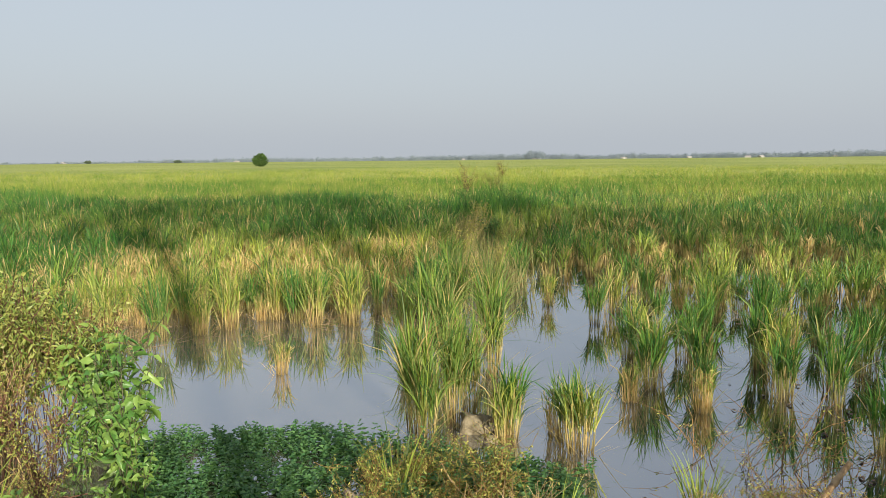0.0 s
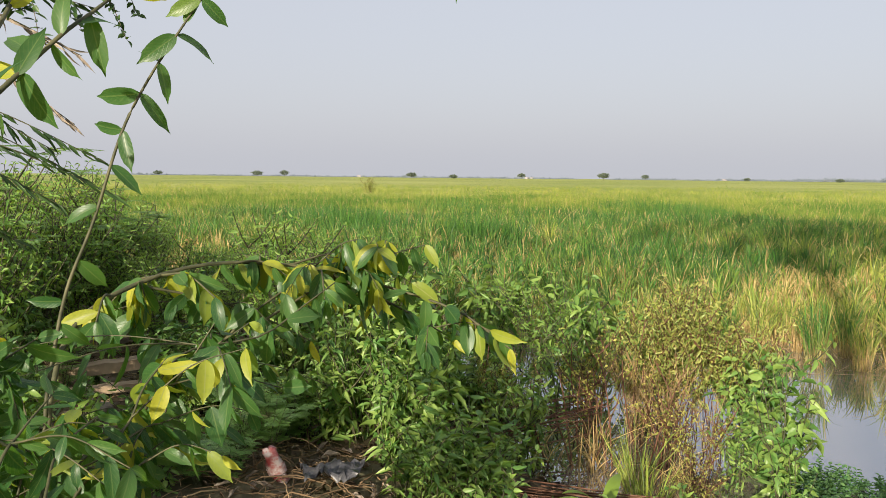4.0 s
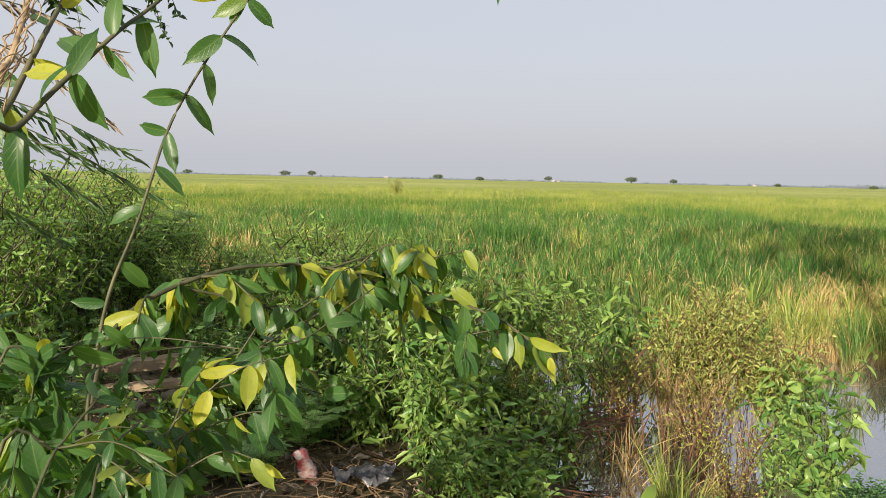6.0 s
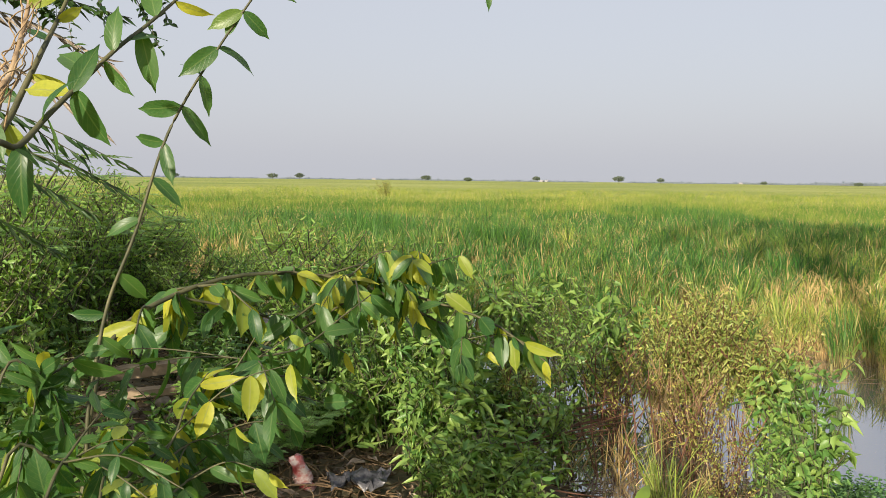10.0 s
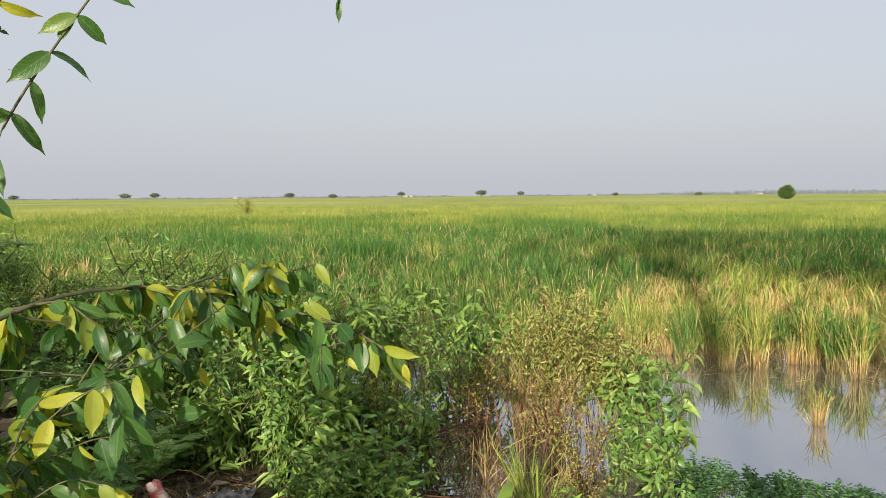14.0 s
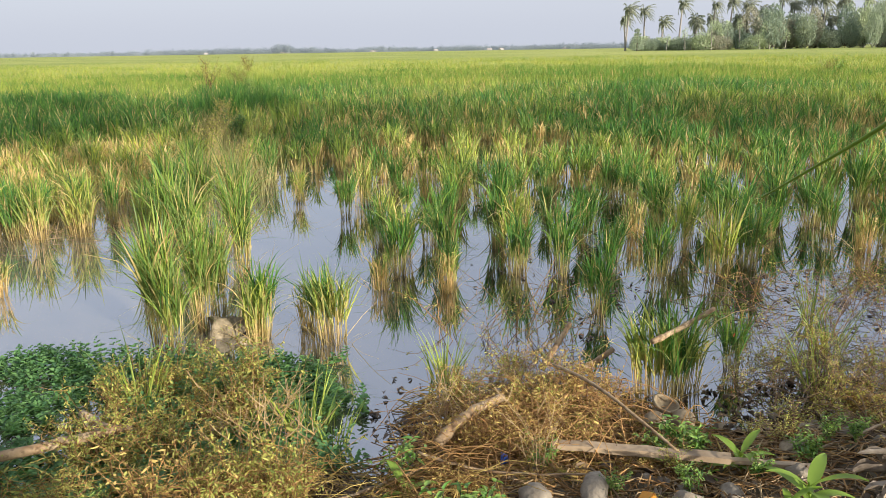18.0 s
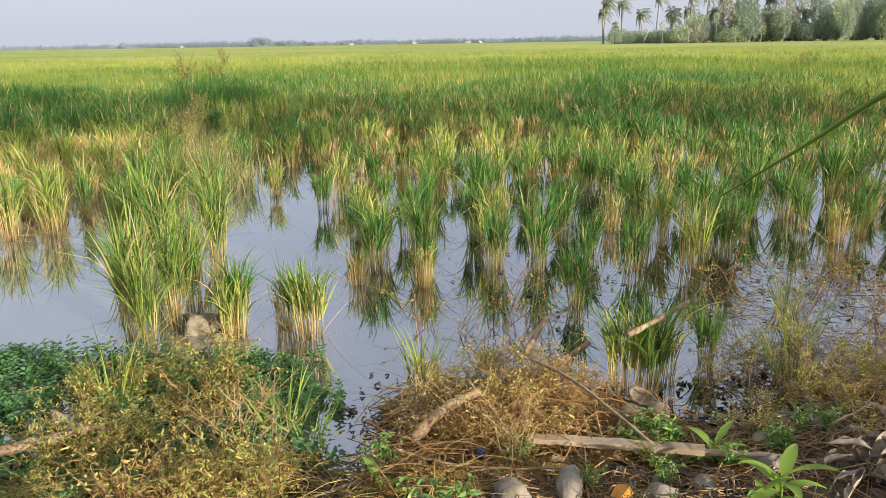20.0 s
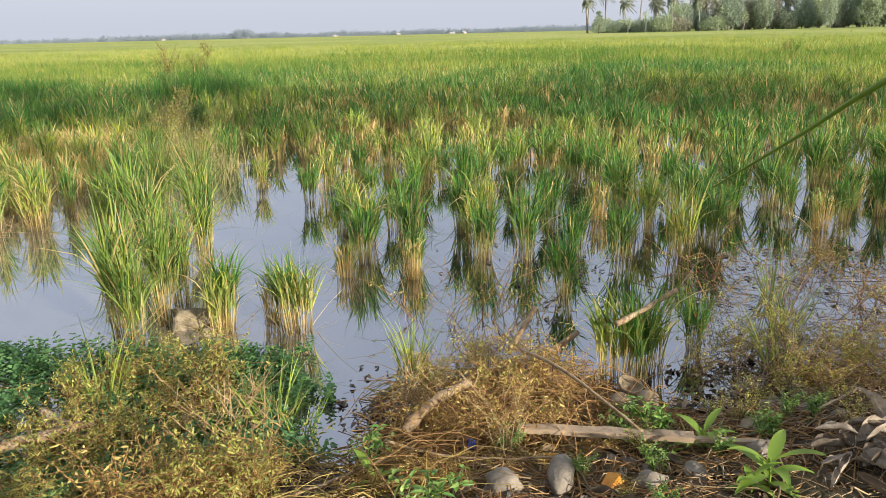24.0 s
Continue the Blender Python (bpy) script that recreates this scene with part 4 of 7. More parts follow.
# herbs of the bank: a few meshes of each sort, one metre tall, shared by many plants
def herb_meshes(seed, stems, nodes, leaf, slim, spread, leaf_mat, stem_mat, droop=0.35, bare=0.25, shoots=3, thick=0.007):
    r = np.random.default_rng(seed)
    hs, hf = Heap(), Heap()
    for k in range(stems):
        a, reach = r.random() * 6.283, spread * (0.2 + 0.8 * r.random())
        tall = 0.65 + 0.4 * r.random()
        foot = 0.12 * spread * r.normal(size=2)
        line = curve([(foot[0], foot[1], -0.05), (foot[0] + math.cos(a) * reach * 0.3, foot[1] + math.sin(a) * reach * 0.3, tall * 0.5), (math.cos(a) * reach, math.sin(a) * reach, tall)], 8)
        lines = [line]
        for q in range(shoots):
            i = r.integers(3, 7)
            b = a + 2.2 * r.normal()
            e = line[i] + np.array([math.cos(b) * 0.16, math.sin(b) * 0.16, 0.16 + 0.08 * r.random()])
            lines.append(curve([line[i], (line[i] + e) / 2 + [0, 0, -0.02], e], 8))
        tubes(hs, np.array(lines), thick, thick * 0.4, 4)
        for q, ln in enumerate(lines):
            m = nodes if q == 0 else max(3, nodes // 3)
            t = np.repeat(np.linspace(bare if q == 0 else 0.25, 1, m), 2)
            i = np.clip((t * 7).astype(int), 0, 6)
            p = ln[i] + (ln[i + 1] - ln[i]) * (t * 7 - i)[:, None]
            b = np.repeat(np.arange(m) * 1.57 + r.random() * 6, 2) + np.tile([0, math.pi], m) + 0.4 * r.normal(size=2 * m)
            up = 0.55 * t - droop + 0.45 * r.normal(size=2 * m)
            way = np.stack([np.cos(b), np.sin(b), up], -1)
            leaves(hf, p, way, np.stack([0.7 * np.cos(b), 0.7 * np.sin(b), np.full(2 * m, 0.8)], -1) + 0.65 * r.normal(size=(2 * m, 3)), leaf * (0.35 + 0.85 * r.random(2 * m)) * (1.15 - 0.5 * t), leaf * slim * (0.7 + 0.5 * r.random(2 * m)), 0.1 + 0.5 * r.random(2 * m), 0.05 + 0.55 * r.random(2 * m))
    return hs.mesh("stem", M[stem_mat]), hf.mesh("foliage", M[leaf_mat])


def feather_meshes(seed, stems, spread, droop=0.5):
    """Twice-feathered leaves on slender stems."""
    r = np.random.default_rng(seed)
    hs, hf = Heap(), Heap()
    for k in range(stems):
        a, reach = r.random() * 6.283, spread * (0.3 + 0.7 * r.random())
        line = curve([(0, 0, -0.05), (math.cos(a) * reach * 0.4, math.sin(a) * reach * 0.4, 0.5), (math.cos(a) * reach, math.sin(a) * reach, 0.75 + 0.3 * r.random())], 9)
        tubes(hs, line[None], 0.007, 0.003, 4)
        for q in range(8):
            i = r.integers(2, 9)
            b = r.random() * 6.283
            out = np.array([math.cos(b), math.sin(b), 0.35])
            rib = curve([line[i], line[i] + out * 0.1, line[i] + out * 0.19 - np.array([0, 0, 0.07 * droop])], 7)
            tubes(hs, rib[None], 0.0022, 0.001, 3)
            for j in range(1, 7):
                side = np.cross(out, [0, 0, 1.0])
                for s in (-1, 1):
                    w = side * s + out * 0.5 + np.array([0, 0, -0.25])
                    w /= np.linalg.norm(w)
                    f = np.linspace(0.1, 1, 11)
                    base = rib[j] + np.outer(f * 0.085, w)
                    cross = np.cross(w, [0, 0, 1.0])
                    for e in (-1, 1):
                        leaves(hf, base, np.tile(cross * e + 0.4 * w, (11, 1)), np.tile([0, 0, 1.0], (11, 1)) + 0.2 * r.normal(size=(11, 3)), 0.016, 0.0075, 0.1, 0.05)
    return hs.mesh("stem", M["green_stem"]), hf.mesh("foliage", M["feather_leaf"])


HERBS = {
    "lance": [herb_meshes(300 + s, 7, 9, 0.13 + 0.02 * s, 0.27, 0.45, "weed_leaf", "green_stem", 0.6, 0.12, 3) for s in range(6)],
    "dark": [herb_meshes(310 + s, 8, 9, 0.15, 0.32, 0.48, "weed_dark", "green_stem", 0.5, 0.2, 3) for s in range(4)],
    "low": [herb_meshes(380 + s, 6, 6, 0.26, 0.27, 0.6, "weed_leaf", "green_stem", 0.4, 0.1, 1, 0.012) for s in range(4)],
    "fine": [herb_meshes(370 + s, 10, 20, 0.062, 0.24, 0.42, "fresh_leaf", "green_stem", 0.35, 0.1, 6, 0.005) for s in range(4)],
    "mound": [herb_meshes(320 + s, 15, 18, 0.074, 0.25, 0.62, "weed_yellow", "red_stem", 0.65, 0.45, 5, 0.005) for s in range(4)],
    "bright": [herb_meshes(330 + s, 4, 10, 0.125, 0.36, 0.22, "weed_leaf", "green_stem", 0.6, 0.15, 2, 0.006) for s in range(4)],
    "twiggy": [herb_meshes(340 + s, 12, 6, 0.06, 0.35, 0.5, "olive_weed", "red_stem", 0.4, 0.55, 3, 0.006) for s in range(3)],
    "pale": [herb_meshes(390 + s, 14, 9, 0.07, 0.3, 0.5, "olive_weed", "straw", 0.5, 0.3, 5, 0.004) for s in range(3)],
    "dry": [herb_meshes(360 + s, 12, 2, 0.07, 0.15, 0.75, "golden_weed", "straw", 0.3, 0.5, 3, 0.006) for s in range(3)],
    "feather": [feather_meshes(350 + s, 8, 0.5) for s in range(2)],
}
HERB_WORDS = {
    "lance": ("green leafy weed with narrow drooping leaves on the bank", "weed"),
    "dark": ("dark green bushy weed growing on the bank", "weed"),
    "low": ("low green weed with drooping pointed leaves", "weed"),
    "fine": ("tall fresh green bushy weed with small narrow leaves", "weed"),
    "mound": ("yellow-green mounded shrub over bare reddish stems in water", "shrub"),
    "bright": ("upright bright green weed with broad paired leaves", "weed"),
    "twiggy": ("half-dry reddish weed with few leaves at the water's edge", "weed"),
    "pale": ("pale grey-green weed with thin straw-coloured stems on the low bund", "weed"),
    "dry": ("sprawling dry weed with long bent straw-coloured stems", "weed"),
    "feather": ("feathery dark green mimosa-like shrub", "shrub"),
}


def herb(sort, x, y, tall, wide=1.0, z=None):
    # low growth in front of and on the rubbish heap
    if -6.3 < x < -3.6 and abs(y - 0.30 * -x) < 0.42 and tall > 0.3:
        tall *= 0.42
    if tall >= 0.95 and sort in ("lance", "dark"):
        sort = "fine"
    if 0.17 < tall < 0.42 and sort in ("lance", "dark"):
        sort = "low"
    k = rng.integers(len(HERBS[sort]))
    if x < -5.5 and 1.45 < -x / max(y, 0.1) < 3.0:
        tall *= 0.72
    words, category = HERB_WORDS[sort]
    at = (x, y, max(-0.05, float(ground_z(x, y))) if z is None else z)
    ob = thing("shrub" if category == "shrub" else "weed", at, rng.random() * 360, words, category, "weeds of the bank")
    ob.scale = (tall * wide, tall * wide, tall)
    part("stem", HERBS[sort][k][0], ob)
    part("foliage", HERBS[sort][k][1], ob)
    return ob


def build_bank_plants():
    # the yellow shrub, its bright neighbour and the red stems between
    for x, y, t, w in ((-3.0, 4.75, 0.98, 0.85), (-2.75, 4.5, 0.88, 0.8), (-2.5, 4.8, 0.8, 0.75), (-2.95, 4.5, 0.86, 0.8), (-3.2, 4.95, 0.95, 0.8), (-2.65, 4.65, 0.95, 0.8)):
        herb("mound", x, y, t, w)
    for x, y, t in ((-3.8, 3.9, 0.5), (-3.5, 4.4, 0.55), (-2.85, 4.15, 0.35)):
        herb("twiggy", x, y, t, 0.9)
    for x, y, t in ((-1.62, 3.55, 0.8), (-1.72, 3.72, 0.88), (-1.5, 3.42, 0.5), (-1.85, 3.9, 0.7), (-2.15, 4.3, 0.8)):
        herb("bright", x, y, t)
    for x, y, t in ((-2.9, 4.2, 0.62), (-2.6, 4.05, 0.5), (-3.1, 4.4, 0.6), (-2.75, 4.3, 0.7), (-2.4, 4.2, 0.5)):
        herb("dry", x, y, t, 0.6)
    for x, y, t in ((-2.5, 3.9, 0.6), (-3.1, 4.0, 0.75), (-2.2, 3.8, 0.5), (-2.0, 3.45, 0.4)):
        herb("twiggy", x, y, t)
    for x, y, t in ((-3.7, 4.3, 0.8), (-2.1, 3.95, 0.5), (-2.3, 4.6, 0.7), (-2.45, 4.95, 0.78), (-2.05, 4.3, 0.55)):
        herb("lance", x, y, t)
    # green herbs over the left bank
    for x, y, t in ((-3.35, 2.7, 0.80), (-3.1, 2.5, 0.62), (-3.6, 2.9, 0.85), (-3.6, 2.5, 0.75), (-4.0, 3.1, 0.9), (-4.3, 3.5, 0.9),
                    (-4.5, 4.9, 0.9), (-4.2, 5.2, 0.85), (-4.9, 4.7, 0.9), (-3.9, 5.1, 0.8), (-5.2, 5.1, 0.9), (-3.6, 5.2, 0.7), (-4.6, 3.2, 0.85), (-1.7, 2.95, 0.3), (-1.4, 3.1, 0.28)):
        herb("lance", x, y, t * (0.92 + 0.16 * rng.random()))
    for x, y, t in ((-4.5, 2.4, 0.62), (-5.0, 2.8, 0.8), (-4.2, 2.7, 0.8), (-5.4, 3.0, 0.95), (-5.8, 2.6, 1.0), (-6.3, 3.0, 1.1), (-5.2, 3.6, 0.9), (-6.0, 3.7, 0.95), (-6.6, 2.3, 1.2), (-7.2, 2.8, 1.3), (-7.0, 3.6, 1.1),
                    (-7.8, 2.2, 1.35), (-8.2, 3.0, 1.3), (-6.2, 1.9, 0.9), (-7.2, 1.5, 1.2), (-8.6, 1.8, 1.5), (-9.2, 2.6, 1.5), (-6.0, 1.3, 0.8), (-4.0, 1.0, 0.55), (-4.4, 0.7, 0.7), (-5.3, 0.8, 0.8), (-6.8, 0.9, 1.1), (-8.2, 0.8, 1.4), (-3.3, 0.8, 0.55),
                     (-7.6, 4.2, 0.9), (-8.6, 4.0, 1.1), (-9.6, 3.6, 1.3), (-10.5, 3.0, 1.5), (-10.0, 1.6, 1.6)):
        herb("dark" if rng.random() < 0.35 else "lance", x, y, t)
    for x, y in scatter(20, [(-4.7, 2.5), (-5.0, 4.1), (-4.4, 3.9), (-3.3, 2.8), (-2.75, 2.3), (-3.2, 2.35)]):
        herb("lance" if rng.random() < 0.85 else "dark", x, y, 0.42 + 0.36 * rng.random(), 0.8)
    for x, y in scatter(10, [(-3.0, 2.25), (-3.5, 2.5), (-4.3, 3.0), (-4.4, 3.9), (-3.4, 3.7), (-2.75, 2.9), (-2.6, 2.45)]):
        herb("lance" if rng.random() < 0.8 else "bright", x, y, 0.35 + 0.4 * rng.random(), 1.1)
    for x, y in scatter(4, [(-3.4, 3.3), (-4.0, 4.6), (-3.2, 4.9), (-2.3, 4.3), (-2.4, 3.5)]):
        herb(("lance", "mound", "lance")[rng.integers(3)], x, y, 0.45 + 0.35 * rng.random(), 0.8)
    for x, y in scatter(40, [(-8.5, 1.2), (-8.5, 4.4), (-4.6, 4.3), (-4.7, 2.4), (-5.8, 2.2), (-6.0, 1.2)]):
        herb("dark" if rng.random() < 0.3 else "lance", x, y, 0.7 + 0.5 * rng.random(), 1.2)
    for x, y in scatter(16, [(-3.4, 0.2), (-3.0, 0.8), (-3.4, 1.2), (-4.2, 1.3), (-4.6, 1.2), (-4.4, 0.3)]):
        herb("dark" if rng.random() < 0.6 else "lance", x, y, 0.3 + 0.2 * rng.random(), 1.2)
    for x, y in scatter(10, [(-2.1, 2.1), (-1.9, 2.6), (-1.2, 2.9), (-1.0, 2.3), (-1.8, 2.0)]):
        herb("lance" if rng.random() < 0.6 else "bright", x, y, 0.2 + 0.15 * rng.random(), 1.2)
    for x, y in scatter(13, [(-2.8, 1.98), (-3.15, 2.4), (-3.1, 2.8), (-2.6, 2.75), (-2.35, 2.5)]):
        herb("lance" if rng.random() < 0.6 else "dark", x, y, 0.2 + 0.2 * rng.random(), 1.2)
    for x, y in scatter(16, [(-3.05, 2.05), (-2.55, 2.1), (-2.3, 2.6), (-2.9, 2.6)]):
        herb("lance" if rng.random() < 0.6 else "bright", x, y, 0.22 + 0.16 * rng.random(), 1.1)
    for x, y in scatter(3, [(-3.9, 1.65), (-3.5, 1.6), (-3.5, 2.1), (-3.9, 2.2)]):
        herb("feather", x, y, 0.2 + 0.16 * rng.random(), 1.2)
    for x, y, t in ((-5.0, 0.4, 1.5), (-3.8, 1.9, 0.40), (-4.0, 2.05, 0.42), (-3.6, 1.75, 0.32)):
        herb("feather", x, y, t)
    for x, y, t in ((-4.7, 1.05, 1.15), (-5.3, 1.35, 1.2), (-5.9, 0.95, 1.35), (-6.6, 1.5, 1.4), (-7.4, 2.2, 1.3), (-6.0, 2.2, 1.05)):
        herb("feather", x, y, t, 0.9)
    for x, y, t in ((-4.9, 0.75, 1.35), (-5.4, 1.0, 1.4), (-6.2, 1.0, 1.55), (-7.2, 1.3, 1.6), (-6.6, 1.7, 1.45), (-5.8, 0.7, 1.45), (-6.8, 0.6, 1.6), (-7.8, 1.9, 1.5)):
        herb("lance", x, y, t, 0.85)
    for x, y in scatter(46, [(-3.5, 2.2), (-4.2, 1.8), (-4.4, 1.35), (-3.7, 1.2), (-4.4, 1.0), (-5.4, 1.1), (-6.0, 2.4), (-4.8, 2.7), (-3.6, 2.6)]):
        if math.hypot((x + 5.05) / 0.45, (y - 1.6) / 0.35) > 1:
            herb("lance" if rng.random() < 0.55 else "dark", x, y, 0.22 + 0.25 * rng.random(), 1.3)


build_bank_plants()


# low green carpet and the dry weeds of the bank
PADS = [(-2.0, 4.5), (-1.5, 4.62), (-0.95, 4.72), (-0.45, 4.5), (-0.1, 4.35), (0.3, 4.22), (0.68, 4.15), (0.74, 3.7), (0.62, 3.2), (0.6, 2.9), (-0.2, 2.75), (-1.0, 2.95), (-1.6, 3.3)]


def build_carpet():
    p = scatter(2100, PADS)
    p = p[(vnoise(p[:, 0], p[:, 1], 0.3, 41) > 0.18) & (vnoise(p[:, 0], p[:, 1], 0.16, 43) < 0.2 + 1.0 * smooth(0.85, 0.1, p[:, 0]) * smooth(4.85, 4.3, p[:, 1] + 0.25 * p[:, 0]))]
    h = Heap()
    n = len(p)
    z = np.maximum(ground_z(p[:, 0], p[:, 1]), 0.0)
    tall = 0.03 + 0.09 * rng.random(n) * (0.5 + vnoise(p[:, 0], p[:, 1], 0.4, 42))
    for k in range(5):
        f = (k + 1) / 5
        a = rng.random(n) * 6.283 + k * 1.57
        base = np.stack([p[:, 0], p[:, 1], z + tall * f], -1)
        for q in (0, math.pi):
            way = np.stack([np.cos(a + q), np.sin(a + q), 0.15 + 0.5 * rng.random(n) * f], -1)
            leaves(h, base, way, np.tile([0, 0, 1.0], (n, 1)) + 0.3 * rng.normal(size=(n, 3)), 0.042 * (1.2 - 0.5 * f) * (0.6 + 0.6 * rng.random(n)), 0.019, 0.3, 0.15)
    tagged(new("creeping_weed", h.mesh("creeping_weed", M["pad_leaf"])), "low carpet of small dark green leaves spreading over the water", "weed", kind="stuff")


build_carpet()


def fuzz_meshes(seed, leaf_mat, stem_mat, stems, twigs, seeds, spread, height, thick):
    """A bushy dry weed with fine crossing twigs and small seed heads."""
    r = np.random.default_rng(seed)
    hs, hf = Heap(), Heap()
    for k in range(stems):
        a, reach = r.random() * 6.283, spread * (0.2 + 0.9 * r.random())
        tall = height * (0.4 + 0.65 * r.random())
        line = curve([(0.03 * r.normal(), 0.03 * r.normal(), -0.02), (math.cos(a) * reach * 0.45 + 0.02 * r.normal(), math.sin(a) * reach * 0.45 + 0.02 * r.normal(), tall * 0.7), (math.cos(a) * reach, math.sin(a) * reach, tall * (0.75 + 0.35 * r.random()))], 7)
        lines = [line]
        for q in range(twigs):
            i = r.integers(1, 7)
            e = line[i] + 0.06 * r.normal(size=3) + [0, 0, 0.03]
            lines.append(curve([line[i], (line[i] + e) / 2 + 0.012 * r.normal(size=3), e], 7))
        tubes(hs, np.array(lines), np.where(np.arange(len(lines)) == 0, thick, thick * 0.6), thick * 0.35, 3)
        pts = np.concatenate(lines)
        p = pts[r.integers(0, len(pts), seeds)] + 0.006 * r.normal(size=(seeds, 3))
        leaves(hf, p, r.normal(size=(seeds, 3)), r.normal(size=(seeds, 3)) + [0, 0, 1], 0.021 * (0.4 + 1.1 * r.random(seeds)), 0.005 + 0.005 * r.random(seeds), 0.2, 0.1)
    return hs.mesh("stem", M[stem_mat]), hf.mesh("foliage", M[leaf_mat])


FUZZ = {
    "golden": [fuzz_meshes(400 + s, "golden_weed", "russet_stem", 15, 5, 20, 0.22, 0.30, 0.0027) for s in range(4)],
    "olive": [fuzz_meshes(410 + s, "olive_weed", "russet_stem", 11, 4, 34, 0.22, 0.30, 0.0023) for s in range(4)],
    "sparse": [fuzz_meshes(420 + s, "olive_weed", "russet_stem", 7, 4, 12, 0.42, 0.34, 0.0024) for s in range(4)],
}
FUZZ_WORDS = {
    "golden": "dry golden bushy weed on the bank",
    "olive": "yellow-olive seeding weed with fine twigs",
    "sparse": "sparse brown twiggy weed standing in shallow water",
}


def build_dry_weeds():
    spots = []
    for poly, count, share, odd in (([(-0.75, 3.4), (-0.5, 4.0), (-0.2, 4.1), (0.2, 3.75), (0.35, 3.3), (0.4, 2.6), (0.2, 2.3), (-0.7, 2.4)], 48, 0.22, "olive"),
                                    ([(0.98, 3.45), (1.3, 3.75), (1.75, 3.6), (1.85, 3.1), (1.5, 2.75), (0.95, 2.75)], 34, 0.6, "olive"),
                                    ([(2.48, 3.1), (2.65, 3.55), (3.0, 3.5), (3.4, 2.9), (3.0, 2.5), (2.6, 2.7)], 22, 0.12, "olive"),
                                    ([(3.0, 3.5), (3.2, 4.7), (4.7, 4.7), (4.7, 3.0), (3.5, 2.7)], 26, 0.0, "sparse"),
                                    ([(1.2, 3.8), (1.3, 4.4), (2.0, 4.3), (1.9, 3.7)], 6, 0.0, "sparse"),
                                    ([(0.6, 2.7), (1.8, 2.65), (1.6, 2.3), (0.5, 2.3)], 22, 0.7, "olive"),
                                    ([(-0.55, 3.4), (-0.5, 4.05), (0.2, 3.95), (0.3, 3.4)], 22, 0.15, "olive"), ([(2.5, 2.7), (2.5, 3.0), (3.6, 2.6), (3.4, 2.3)], 14, 0.1, "olive"),
                                    ([(-1.6, 2.3), (-1.6, 2.9), (-0.6, 2.6), (-0.4, 2.2)], 12, 0.4, "olive")):
        spots += [(x, y, "golden" if rng.random() < share else odd) for x, y in scatter(count, poly)]
    for x, y, sort in spots:
        if math.hypot(x - 1.95, y - 2.9) < 0.22 or math.hypot(x - 1.85, y - 2.65) < 0.15:
            continue
        k = rng.integers(4)
        ob = thing("dry_weed", (x, y, max(0.0, float(ground_z(x, y)))), rng.random() * 360, FUZZ_WORDS[sort], "weed", "dry weeds of the bank")
        s = 0.4 + 0.6 * rng.random() ** 1.5
        if x > 1.7 and y < 3.0:
            s *= 0.75
        if sort == "sparse":
            s += 0.25
        if y < 2.7 and 0.4 < x < 2.0:
            s *= 0.5
        ob.scale = (s * 1.15, s * (0.8 + 0.5 * rng.random()), s)
        part("stem", FUZZ[sort][k][0], ob)
        part("foliage", FUZZ[sort][k][1], ob)


build_dry_weeds()


def build_tangle():
    """Long dry stems that arch over one another in the weeds of the bank."""
    for poly, n, mat, high, long in (([(0.9, 3.4), (1.85, 3.4), (2.0, 2.7), (0.6, 2.4)], 420, "russet_stem", 0.20, 0.5), ([(-0.8, 3.3), (0.5, 3.0), (1.0, 2.3), (-0.6, 2.2)], 420, "golden_weed", 0.14, 0.5),
                                     ([(2.45, 3.2), (3.2, 3.4), (3.6, 2.7), (2.6, 2.5)], 200, "brown_stem", 0.18, 0.5), ([(3.0, 3.3), (3.2, 4.8), (4.8, 4.6), (4.6, 3.0)], 90, "brown_stem", 0.14, 0.8)):
        p, a = scatter(n, poly), rng.random(n) * 6.283
        ln = long * (0.35 + 0.9 * rng.random(n))
        t = np.linspace(0, 1, 7)[None]
        sway = 0.12 * rng.normal(size=(n, 1)) * ln[:, None] * np.sin(3.14 * t)
        x = p[:, :1] + np.cos(a)[:, None] * (t - 0.5) * ln[:, None] - np.sin(a)[:, None] * sway
        y = p[:, 1:] + np.sin(a)[:, None] * (t - 0.5) * ln[:, None] + np.cos(a)[:, None] * sway
        z = np.maximum(ground_z(x, y), 0.0) + 0.004 + high * rng.random((n, 1)) * np.sin(np.clip(t * (1.6 + 1.5 * rng.random((n, 1))), 0, 3.14)) + 0.006 * rng.normal(size=(n, 7))
        h = Heap()
        tubes(h, np.stack([x, y, z], -1), 0.0017 + 0.0016 * rng.random(n), 0.001, 4)
        tagged(new("dry_stems", h.mesh("dry_stems", M[mat])), "tangle of long dry arching stems on the bank", "stems", kind="stuff")


build_tangle()


